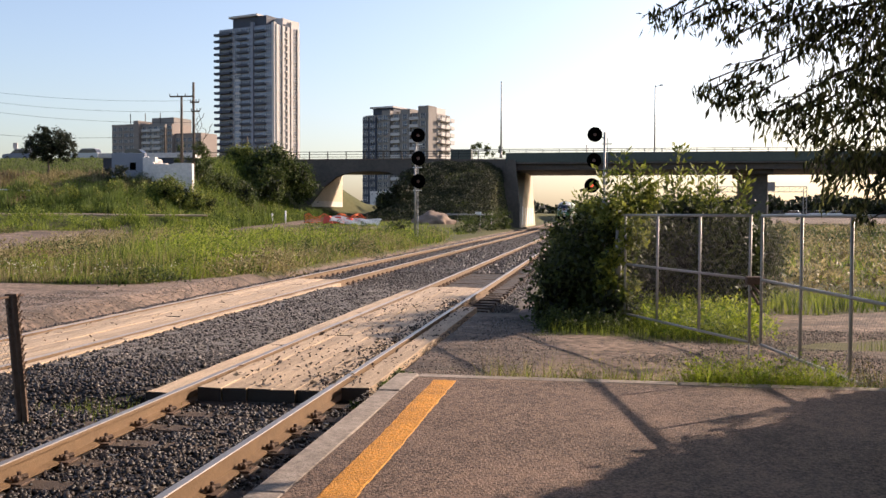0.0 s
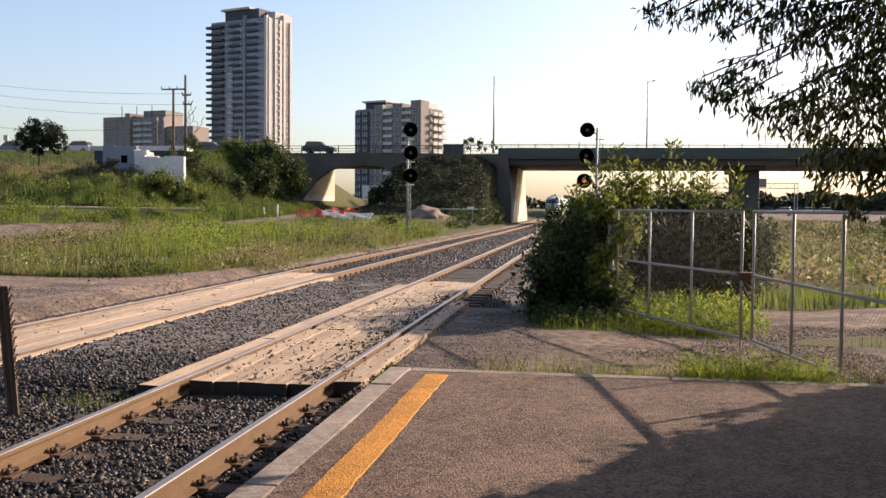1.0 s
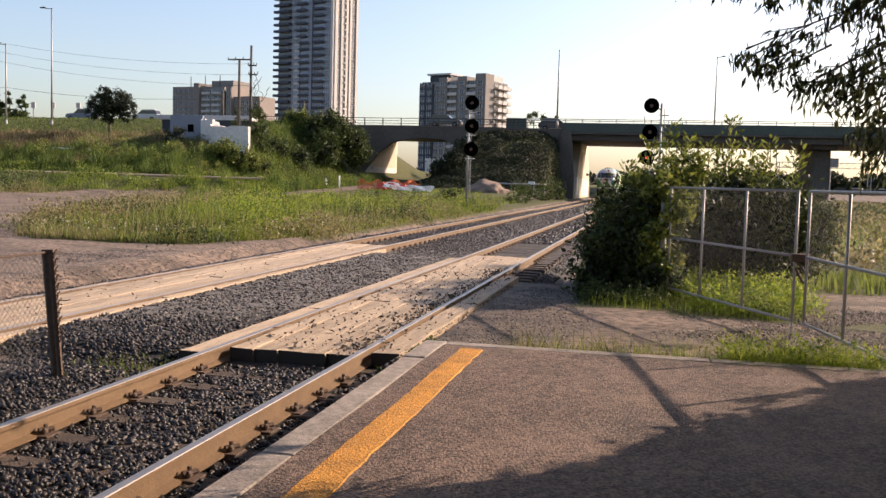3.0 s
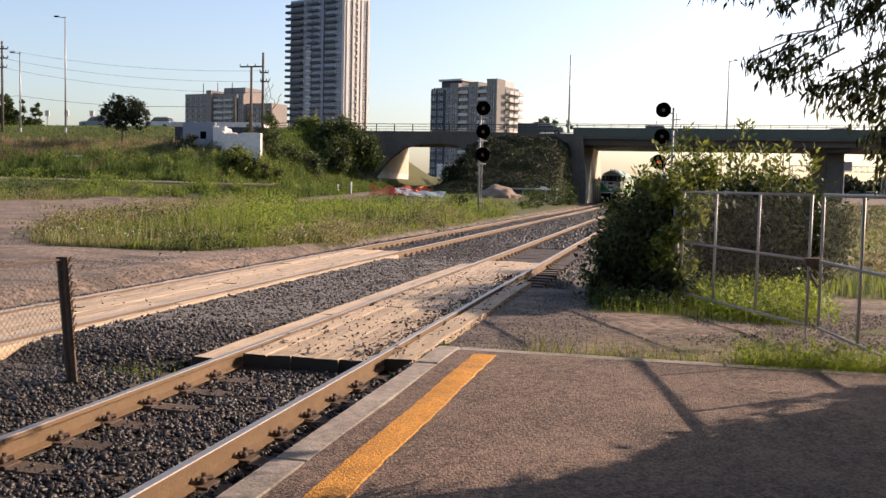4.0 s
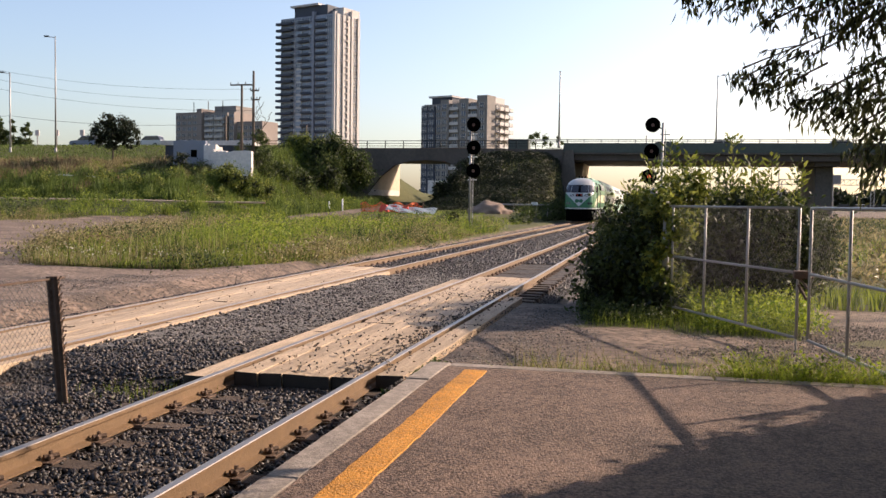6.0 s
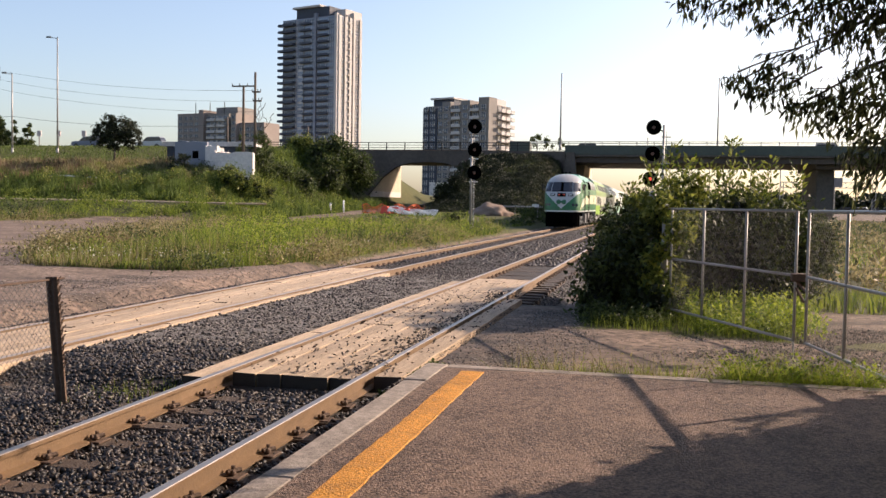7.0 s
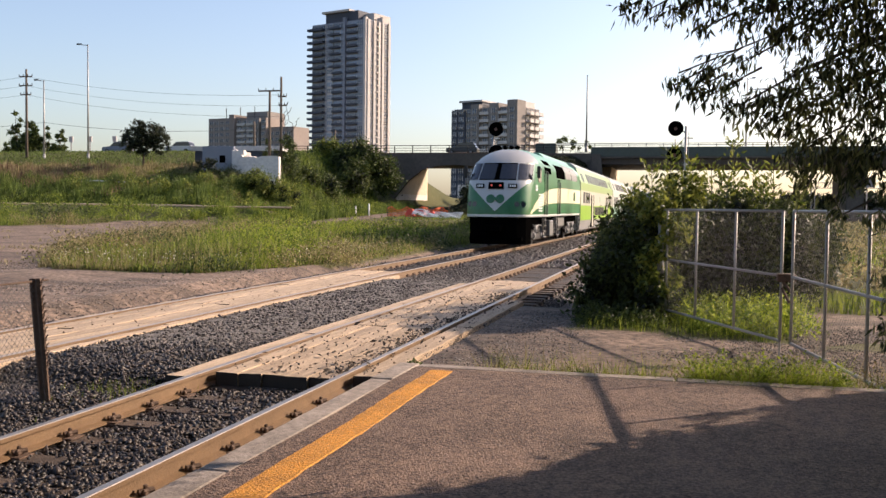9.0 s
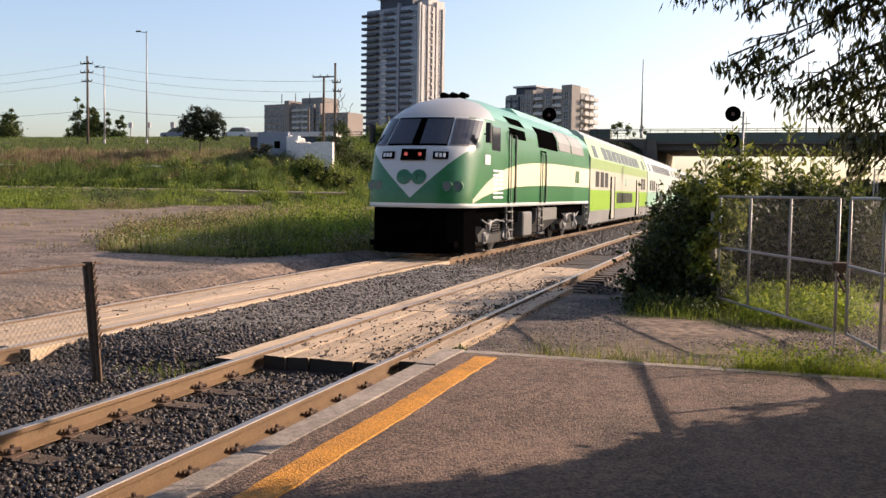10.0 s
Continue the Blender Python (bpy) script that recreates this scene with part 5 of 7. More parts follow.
def utility_pole(x, y, base, top, arms, label):
    t = thing("utility_pole", label, "utility pole", "wooden utility poles")
    bm = bmesh.new()
    rod(bm, (x, y, base), (x, y, top), 0.19, 0.13, seg=8)
    part("pole", bm, "wood_pole", t)
    for dz, x0, x1 in arms:
        bm = bmesh.new()
        box(bm, x + x0, x + x1, y - 0.2, y - 0.08, top - dz - 0.08, top - dz + 0.08)
        part("crossarm", bm, "wood_pole", t)
        for q in np.linspace(x0, x1, 4):
            bm = bmesh.new()
            rod(bm, (x + q, y - 0.14, top - dz + 0.08), (x + q, y - 0.14, top - dz + 0.32), 0.06, 0.04, seg=6)
            part("insulator", bm, "dark_metal", t)


utility_pole(-41.4, 100, 5.0, 16.2, [(2.2, -0.3, 0.7), (3.2, -0.2, 0.8)], "tall wooden utility pole with hanging vines")
utility_pole(-42.8, 100, 5.0, 14.7, [(0.05, -1.3, 1.4)], "wooden pole with one long crossarm")
utility_pole(-82.7, 110, 6.5, 19.5, [(1.0, -1.0, 1.0), (2.2, -1.0, 1.0), (3.4, -0.8, 0.8)], "tall wooden utility pole on the bank")
utility_pole(-50.5, 112, 6.5, 12.4, [], "short bare wooden pole on the bank")
utility_pole(-53.5, 148, 9, 14.2, [], "thin distant wooden pole")


def tube(bm, pts, r, seg=5):
    """One continuous tube through the places given."""
    rings = []
    for k, p in enumerate(pts):
        d = (pts[min(k + 1, len(pts) - 1)] - pts[max(k - 1, 0)]).normalized()
        t = d.to_track_quat("Z", "Y").to_matrix()
        rings.append([bm.verts.new(p + t @ Vector((r * math.cos(q * math.tau / seg), r * math.sin(q * math.tau / seg), 0))) for q in range(seg)])
    for a, b in zip(rings, rings[1:]):
        for q in range(seg):
            bm.faces.new((a[q], a[(q + 1) % seg], b[(q + 1) % seg], b[q])).smooth = True
    return bm


def cable(pts, name="overhead_cable", r=0.014, label="thin dark overhead cable"):
    line = []
    for a, b in zip(pts, pts[1:]):
        a, b = Vector(a), Vector(b)
        for k in range(0 if not line else 1, 11):
            s = k / 10
            line.append(a.lerp(b, s) - Vector((0, 0, 0.02 * (b - a).length * 4 * s * (1 - s))))
    tagged(part(name, tube(bmesh.new(), line, r, 4), "dark_metal"), label, "cable", "overhead cables")


for dz in (1.0, 2.2, 3.4):
    cable([(-150, 118, 19.5 - dz), (-82.7, 110, 19.5 - dz), (-41.4, 100, 15.2 - dz)])
cable([(-150, 112, 12.6), (-80, 110, 12.4), (-41.4, 100, 10.6)], r=0.02)
# ragged vine stems round the pole
bm = bmesh.new()
for k in range(9):
    p = Vector((-41.3 + rng.uniform(0, 1.0), 99.8, 8 + rng.uniform(0, 3)))
    for _ in range(6):
        q = p + Vector((rng.uniform(-0.35, 0.45), rng.uniform(-0.2, 0.2), rng.uniform(-0.1, 0.6)))
        rod(bm, p, q, 0.03, seg=4, cap=False)
        p = q
tagged(part("vine", bm, "bark"), "bare tangled vine on the wooden pole", "vine")


# ---- plants ----
def crown_points(blobs, per, shell=0.55):
    """Leaf places in uneven clusters round a set of balls (x, y, z, r)."""
    out = []
    for x, y, z, r in blobs:
        n = max(8, int(per * r * r))
        subs = max(4, int(n / 55))
        d = rng.normal(0, 1, (subs, 3))
        d /= np.linalg.norm(d, axis=1)[:, None]
        cs = d * (shell + (1.02 - shell) * rng.random((subs, 1)) ** 0.6) * r
        pick = rng.integers(0, subs, n)
        p = cs[pick] + rng.normal(0, 0.17 * r, (n, 3)) * (0.5 + rng.random((n, 1)))
        out.append(p + (x, y, z))
    return np.concatenate(out)


def stems(bm, base, tips, r):
    for tip in tips:
        b, e = Vector(base), Vector(tip)
        m = b.lerp(e, 0.5) + Vector((rng.normal(0, 0.06), rng.normal(0, 0.06), 0.05)) * (e - b).length
        rod(bm, b, m, r, r * 0.65, seg=6, cap=False), rod(bm, m, e, r * 0.65, r * 0.2, seg=6, cap=False)


def shrub(name, blobs, base, per, size, material, label, category="bush", group="", shell=0.4, inner=None):
    t = thing(name, label, category, group)
    bm = bmesh.new()
    stems(bm, base, [b[:3] for b in blobs], max(0.02, 0.035 * blobs[0][3]))
    part("branchwork", bm, "bark", t)
    leaves("foliage", crown_points(blobs, per, shell), size, size * 0.55, material, parent=t, kind="")
    # darker leaves inside: the shade within the bush put into leaf colour
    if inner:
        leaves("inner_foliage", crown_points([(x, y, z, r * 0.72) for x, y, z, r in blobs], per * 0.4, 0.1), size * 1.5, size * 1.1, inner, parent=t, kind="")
    return t


def tree(name, x, y, base, trunk_top, blobs, per, size, material, label, group=""):
    t = thing(name, label, "tree", group)
    bm = bmesh.new()
    r = 0.05 * max(b[3] for b in blobs) + 0.08
    rod(bm, (x, y, base), (x + 0.1, y, trunk_top), r, r * 0.6, seg=8)
    stems(bm, (x + 0.1, y, trunk_top), [b[:3] for b in blobs], r * 0.6)
    part("trunk", bm, "bark", t)
    leaves("crown", crown_points(blobs, per), size, size * 0.6, material, parent=t, kind="")
    return t


# overgrown hedge behind the gate
hedge = [(2.1, 17.2, 0.25, 0.5), (2.55, 17.6, 0.6, 0.7), (2.9, 18.3, 1.15, 0.85), (2.4, 18.6, 0.5, 0.7), (2.6, 19.8, 1.0, 0.9), (2.3, 21.2, 0.6, 0.8), (2.5, 23, 0.7, 0.9), (2.9, 16.9, 0.35, 0.45)]
hedge += [(3.55, 18.9, 0.9, 0.95), (3.5, 19.2, 1.4, 0.65), (4.2, 19.0, 0.7, 0.8), (4.35, 19.5, 1.3, 0.75), (4.95, 18.9, 0.8, 0.8), (5.1, 19.5, 1.25, 0.7), (5.6, 19.4, 0.9, 0.7), (4.2, 21.0, 1.2, 1.1), (5.5, 20.6, 1.1, 0.9), (3.1, 17.4, 1.5, 0.5)]
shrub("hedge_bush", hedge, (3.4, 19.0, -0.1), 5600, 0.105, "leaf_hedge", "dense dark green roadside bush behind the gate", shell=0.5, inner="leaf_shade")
shrub("vine", [(3.15, 17.0, 1.75, 0.35), (3.3, 16.75, 1.5, 0.3), (2.8, 17.2, 1.9, 0.3), (3.5, 17.6, 2.1, 0.4), (3.0, 16.8, 1.1, 0.28), (3.1, 16.8, 0.6, 0.3)], (3.0, 17.2, 0.0), 6500, 0.10, "leaf_bright", "yellow-green vine climbing over the gate post", "vine", shell=0.2)


def saplings():
    for x, y, h in ((3.2, 19.5, 2.95), (3.65, 19.8, 2.8), (4.0, 20.2, 2.75), (4.45, 20.0, 3.15), (4.75, 20.3, 2.7), (5.2, 20.3, 2.75), (5.55, 20.4, 2.6), (2.9, 18.9, 2.6), (2.5, 20, 2.25), (5.0, 19.6, 2.4), (3.45, 19.2, 2.6), (4.15, 19.6, 2.5)):
        t = thing("sapling", "upright leafy sapling growing out of the bush", "sapling", "saplings in the hedge")
        bm = bmesh.new()
        lean = rng.normal(0, 0.05, 2)
        rod(bm, (x, y, 0), (x + lean[0], y + lean[1], h), 0.018, 0.005, seg=5)
        part("stem", bm, "bark", t)
        n = 190
        s = rng.uniform(0.35, 1.0, n)
        ang = rng.random(n) * math.tau
        p = np.stack([x + lean[0] * s, y + lean[1] * s, s * h], -1)
        w = np.stack([np.cos(ang), np.sin(ang), np.full(n, 0.9)], -1)
        p = p + w * (rng.random((n, 1)) * 0.16)
        leaves("foliage", p, 0.13, 0.05, "leaf_bright", ways=w, droop=0.0, parent=t, kind="")


saplings()


# tree that hangs over the platform's end, long narrow leaves
def hanging_tree():
    t = thing("overhanging_tree", "overhanging tree with long narrow drooping leaves", "tree")
    bm = bmesh.new()
    rod(bm, (10.2, 7.6, -0.1), (10.0, 7.8, 2.6), 0.22, 0.17, seg=10)
    # dense crown: an edge that runs along the light, full behind it
    crown = []
    for k in range(17):
        ex, ey, h = 0.6 + 0.36 * k, 2.55 + 0.505 * k + 0.16 * math.sin(k * 1.9), 4.1 + 0.35 * math.sin(k * 2.3)
        for off, r in ((0.62, 0.75), (1.7, 1.0), (3.1, 1.2), (4.8, 1.4)):
            crown.append((ex + 1.571 * h + 0.835 * off, ey + 1.318 * h - 0.55 * off, h + 0.1 * off, r))
            if off > 1 and k % 2:
                crown.pop()
    # low unseen leaf balls, added to block the bright sky on the right
    for k in range(7, 17):
        for h, off in ((1.4, 3.0), (2.6, 2.4), (2.6, 4.2), (1.5, 4.8)):
            if (k + int(off)) % 2 == 0:
                crown.append((0.6 + 0.36 * k + 1.571 * h + 0.835 * off, 2.55 + 0.505 * k + 1.318 * h - 0.55 * off, h, 1.1))
    # unseen roof of leaves over the platform, added to hold off sky light
    roof = [(0.4 + 1.3 * (k % 8) + 0.3 * math.sin(k), -2.6 + 1.35 * (k // 8), 5.2 + 0.33 * max(0, 1.35 * (k // 8) - 7.5) + 0.25 * math.sin(k * 1.7), 1.1) for k in range(104)]
    stems(bm, (10.0, 7.8, 2.5), [c[:3] for c in crown[::4] + roof[::5]], 0.10)
    # long bare limbs whose shade falls on the yard: place of the shade, and height
    for limb, r in (([(2.78, 6.4, 4.1), (2.34, 8.42, 4.9), (1.45, 11.54, 6.0), (0.6, 13.46, 6.8), (0.1, 14.6, 7.3)], 0.03), ([(4.3, 6.0, 4.0), (3.88, 8.0, 4.6), (2.85, 12.32, 6.0), (1.74, 15.28, 7.0)], 0.023), ([(5.5, 10.2, 4.5), (4.3, 13.14, 5.6), (3.19, 15.95, 6.6), (2.6, 17.5, 7.2)], 0.026), ([(2.67, 7.38, 4.5), (3.0, 7.95, 4.55), (3.4, 8.45, 4.6)], 0.008)):
        pts = [Vector((gx + 1.571 * h, gy + 1.318 * h, h)) for gx, gy, h in limb]
        for k, (a, b) in enumerate(zip(pts, pts[1:])):
            rod(bm, a, b, r * 0.8 ** k, r * 0.8 ** (k + 1), seg=7, cap=False)
    rod(bm, (10.0, 7.8, 2.5), (9.2, 11.4, 4.1), 0.13, 0.075, seg=8)
    branches = [
        [(9.2, 8.3, 3.6), (6.8, 8.5, 4.3), (4.7, 8.2, 3.95), (3.9, 8.0, 3.65), (3.3, 8.0, 3.5)],
        [(9.2, 8.3, 3.5), (6.6, 8.6, 3.9), (5.0, 8.3, 3.5), (4.3, 8.1, 3.15), (3.6, 8.0, 2.86)],
        [(6.6, 8.6, 3.9), (5.2, 8.4, 3.2), (4.55, 8.1, 2.9), (4.0, 8.0, 2.58)],
        [(6.6, 8.6, 3.8), (5.5, 8.6, 3.0), (4.95, 8.3, 2.6), (4.65, 8.1, 2.2), (4.55, 8.05, 2.0)],
        [(6.6, 8.6, 3.9), (5.4, 8.5, 3.6), (4.8, 8.4, 3.5), (4.3, 8.2, 3.4), (4.0, 8.1, 3.3)],
        [(6.8, 8.5, 4.2), (5.5, 8.3, 3.9), (4.9, 8.2, 3.6), (4.5, 8.1, 3.1)],
        [(6.6, 8.6, 3.7), (5.7, 8.4, 3.0), (5.3, 8.2, 2.4), (5.1, 8.0, 2.0)],
        [(6.8, 8.6, 4.2), (5.6, 8.5, 4.0), (5.1, 8.4, 3.8), (4.6, 8.3, 3.75), (4.25, 8.2, 3.6)],
        [(6.6, 8.6, 3.7), (5.6, 8.5, 3.35), (5.1, 8.4, 3.15), (4.75, 8.3, 2.95)],
        [(6.6, 8.6, 3.5), (5.8, 8.5, 2.8), (5.35, 8.4, 2.5), (5.0, 8.2, 2.15)],
        [(6.6, 8.6, 3.7), (5.9, 8.4, 3.3), (5.3, 8.3, 3.0), (4.8, 8.2, 2.75), (4.3, 8.1, 2.5)],
    ]
    P, W = [], []
    hub, reach = Vector((2.8, 0.4, 1.83)), 0.88
    for br in branches:
        pts = [hub + (Vector(p) - hub) * reach for p in br]
        r = 0.034
        for k, (a, b) in enumerate(zip(pts, pts[1:])):
            r1 = max(0.006, r * 0.55)
            rod(bm, a, b, r, r1, seg=6, cap=False)
            r = r1
            if k == 0:
                continue
            n_twig = int(7 * (b - a).length) + 2
            for _ in range(n_twig):
                s = rng.random()
                o = a.lerp(b, s)
                d = Vector((rng.normal(-0.25, 0.5), rng.normal(0, 0.5), rng.normal(-0.35, 0.4))).normalized()
                ln = rng.uniform(0.08, 0.30)
                e = o + d * ln + Vector((0, 0, -0.25 * ln))
                rod(bm, o, e, 0.005, 0.002, seg=4, cap=False)
                for _ in range(int(34 * ln) + 3):
                    q = o.lerp(e, rng.uniform(0.15, 1.0))
                    P.append(q + Vector(rng.normal(0, 0.012, 3)))
                    W.append((d * 0.55 + Vector(rng.normal(0, 0.33, 3)) + Vector((0, 0, -0.95))).normalized())
    # hanging masses of leaves: across, height, and size, in hundredths of a metre
    high = ((313, 318, 5), (328, 316, 8), (348, 314, 10), (364, 302, 7), (358, 322, 10), (376, 317, 8), (394, 308, 9), (405, 319, 10), (415, 298, 12), (424, 313, 14), (440, 309, 16), (458, 309, 22), (477, 303, 23), (499, 301, 27), (522, 301, 29))
    middle = ((348, 266, 5), (360, 262, 7), (370, 258, 9), (382, 265, 8), (389, 247, 9), (369, 273, 5), (391, 280, 4), (403, 251, 11), (403, 237, 7), (417, 254, 13), (421, 236, 12), (430, 270, 13), (438, 250, 15), (450, 283, 15), (454, 262, 16), (474, 270, 22), (472, 244, 20), (504, 266, 27), (501, 238, 24), (527, 245, 31))
    low = ((434, 226, 13), (424, 218, 7), (446, 211, 14), (428, 207, 5), (456, 219, 15), (472, 217, 14), (484, 194, 8), (448, 189, 6), (452, 178, 4), (464, 200, 9), (478, 176, 7), (498, 212, 15), (523, 210, 20), (508, 184, 8), (530, 178, 14))
    sprig = ((481, 140, 4), (486, 122, 5), (483, 108, 4), (484, 96, 3), (499, 144, 10), (500, 116, 8))
    for mx, mz, mr in high + middle + low + sprig:
        n = int(0.62 * mr * mr) + 20
        q = rng.normal(0, 0.52, (n, 3)) * ((mr + 2) / 100) * (1, 1.5, 0.85) + (mx / 100, 7.1, mz / 100 + 0.03)
        P += [Vector(v) for v in q]
        W += [Vector(v).normalized() for v in rng.normal(0, 0.42, (n, 3)) + (-0.15, 0, -0.8)]
        if mx < 520:
            rod(bm, (mx / 100, 7.1, mz / 100), (mx / 100 + 0.22, 7.15, mz / 100 + 0.12), 0.004, 0.008, seg=4, cap=False)
    part("branchwork", bm, "bark", t)
    leaves("foliage", np.array([tuple(p) for p in P]), 0.076, 0.019, "leaf_tree", ways=np.array([tuple(w) for w in W]), droop=0.35, parent=t, kind="")
    # leaves of the added roof, only there to darken what lies below
    leaves("crown_roof", crown_points(roof, 700, 0.2), 0.36, 0.28, "leaf_tree", parent=t, kind="")
    leaves("crown", crown_points(crown, 2600, 0.2), 0.17, 0.085, "leaf_tree", parent=t, kind="")
    # large unseen leaves, added to make the crown's cast shade solid
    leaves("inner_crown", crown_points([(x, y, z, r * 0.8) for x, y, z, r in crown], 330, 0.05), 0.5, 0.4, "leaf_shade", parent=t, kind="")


hanging_tree()


def tufts(name, n, height, width, material, region, label, density=None, lean=0.35, seed_z=None):
    x, y = region(n)
    keep = density(x, y) if density is not None else np.ones(len(x), bool)
    x, y = x[keep], y[keep]
    z = emb(x, y) if seed_z is None else seed_z(x, y)
    return blades(name, np.stack([x, y, z - 0.02], -1), height(x, y), width(x, y), material, lean, label=label, category="grass")


def patchy(x, y, scale, level, seed=0.0):
    return np.array([noise.noise(Vector((a * scale, b * scale, seed))) > level for a, b in zip(x, y)])


def rand_in(x0, x1, y0, y1):
    return lambda n: (rng.uniform(x0, x1, n), rng.uniform(y0, y1, n))


def field(n):
    d = 24 + 50 * rng.random(n) ** 1.6
    u = rng.uniform(-0.56, 0.0, n)
    return 2.8 + d * (0.987 * u - 0.16), 0.4 + d * (0.987 + 0.16 * u)


def bank_area(n):
    return rng.uniform(-110, -9, n), rng.uniform(58, 124, n)


def grown(x, y):
    return (bare(x, y) < 0.5) & (x < -7.0) & ~((y > 76.9) & (y < 80.2) & (x < -31))


def rough_height(x, y):
    """Height factor: high stands, low trodden patches, thin low blades at the margin."""
    w = 0.95 + 0.4 * np.sin(x * 0.31 + 1.7 * np.sin(y * 0.17)) * np.sin(y * 0.23 + 0.9 * np.sin(x * 0.4)) + 0.2 * np.sin(x * 1.3 + y * 0.8)
    margin = (bare(x + 1.6, y) + bare(x, y - 2.5) + bare(x, y - 1.0)) > 0
    return np.clip(w, 0.35, 1.5) * np.where(margin, 0.35 + 0.3 * rng.random(len(x)), 1.0)


tufts("field_grass", 110000, lambda x, y: (0.34 + 0.22 * rng.random(len(x))) * rough_height(x, y) * np.interp(y, [38, 58], [1.0, 0.6]), lambda x, y: 0.009 + 0.0005 * y, "grass_dry", field, "tall dry grass with seed heads in the field", lambda x, y: grown(x, y) & (patchy(x, y, 0.2, -0.12, 2) | (rng.random(len(x)) < 0.3)), 0.7)
tufts("field_grass", 90000, lambda x, y: (0.26 + 0.25 * rng.random(len(x))) * rough_height(x, y) * np.interp(x, [-20, -11], [0.6, 1.6]), lambda x, y: 0.011 + 0.0006 * y, "grass", field, "fresh green grass and weeds in the field", lambda x, y: grown(x, y) & (rng.random(len(x)) < np.interp(x, [-17, -10], [0.12, 0.85])) & (patchy(x, y, 0.2, -0.15, 5) | (rng.random(len(x)) < 0.4)), 0.6)
def clumps(x, y):
    """Height factor of rank growth: knots and hollows a few metres across."""
    w = np.sin(x * 0.9 + 1.8 * np.sin(y * 0.5)) * np.sin(y * 0.8 + 1.5 * np.sin(x * 0.37)) + 0.5 * np.sin(x * 2.3 + y * 1.1)
    return np.clip(0.85 + 0.5 * w, 0.3, 1.7)


def on_bank(x, y):
    return grown(x, y) & ((x < -33.5) | (y < 72))


tufts("bank_grass", 60000, lambda x, y: (0.28 + 0.35 * rng.random(len(x))) * clumps(x, y) ** 1.5 * np.interp(y, [70, 76], [1.0, 0.45]), lambda x, y: np.full(len(x), 0.045), "grass", lambda n: (rng.uniform(-70, -9, n), rng.uniform(56, 78, n)), "rough green grass before the disused rails", lambda x, y: on_bank(x, y) & (patchy(x, y, 0.22, -0.02, 9) | (rng.random(len(x)) < 0.22)))
tufts("bank_grass", 75000, lambda x, y: (0.7 + 0.6 * rng.random(len(x))) * clumps(x, y) * np.interp(y, [80, 83, 90], [0.5, 1.0, 0.9]), lambda x, y: np.full(len(x), 0.06), "grass_deep", lambda n: (rng.uniform(-80, -9, n), rng.uniform(80.5, 91, n)), "tall green grass behind the disused rails", lambda x, y: on_bank(x, y) & (patchy(x, y, 0.09, -0.3, 12) | (rng.random(len(x)) < 0.5)))
tufts("bank_grass", 75000, lambda x, y: (0.35 + 0.5 * rng.random(len(x))) * clumps(x, y), lambda x, y: np.full(len(x), 0.055), "grass_dry", lambda n: (rng.uniform(-100, -42, n), rng.uniform(88.5, 101, n)), "pale dry grass on the road bank", lambda x, y: on_bank(x, y) & patchy(x, y, 0.07, -0.3, 21))
# darker blades here: shade of the slope turned from the sun, as colour
tufts("bank_grass", 60000, lambda x, y: 0.16 + 0.12 * rng.random(len(x)), lambda x, y: np.full(len(x), 0.06), "grass_deep", lambda n: (rng.uniform(-120, -26, n), rng.uniform(99, 126, n)), "short mown grass at the top of the road bank", lambda x, y: on_bank(x, y))
tufts("bank_reeds", 9000, lambda x, y: 0.8 + 0.7 * rng.random(len(x)), lambda x, y: np.full(len(x), 0.06), "reed", lambda n: (rng.uniform(-90, -36, n), rng.uniform(82, 99, n)), "reddish-brown reeds on the slope", lambda x, y: on_bank(x, y) & patchy(x, y, 0.1, 0.1, 53))
tufts("bank_grass", 14000, lambda x, y: 0.15 + 0.2 * rng.random(len(x)), lambda x, y: np.full(len(x), 0.05), "grass", lambda n: (rng.uniform(-33, -9, n), rng.uniform(70, 124, n)), "low green grass beside the tracks", lambda x, y: grown(x, y) & patchy(x, y, 0.12, -0.1, 87))
tufts("bank_grass", 24000, lambda x, y: (0.5 + 0.6 * rng.random(len(x))) * clumps(x, y), lambda x, y: np.full(len(x), 0.055), "grass_deep", lambda n: (rng.uniform(-43, -31, n), rng.uniform(80, 120, n)), "rank green grass on the slope beside the arch", lambda x, y: bare(x, y) < 0.5)
tufts("bank_grass", 7000, lambda x, y: (0.3 + 0.5 * rng.random(len(x))) * clumps(x, y), lambda x, y: np.full(len(x), 0.045), "grass", lambda n: (rng.uniform(-38, -29.5, n), rng.uniform(73.5, 80.5, n)), "weeds at the end of the disused rails", lambda x, y: (np.abs(y - 78.5) > 1.0) | (x > -32))
tufts("road_tufts", 26000, lambda x, y: (0.10 + 0.14 * rng.random(len(x))) * clumps(x, y), lambda x, y: 0.008 + 0.0005 * y, "grass_dry", lambda n: (rng.uniform(-45, -12, n), rng.uniform(23, 74, n)), "thin dry tufts scattered over the dirt road", lambda x, y: (bare(x, y) > 0.5) & patchy(x, y, 0.35, 0.32, 81), 0.8)
tufts("field_stalks", 5000, lambda x, y: 0.75 + 0.35 * rng.random(len(x)), lambda x, y: 0.006 + 0.0003 * y, "grass_dry", field, "tall dry seed stalks above the grass", lambda x, y: grown(x, y) & patchy(x, y, 0.25, 0.05, 83), 0.3)
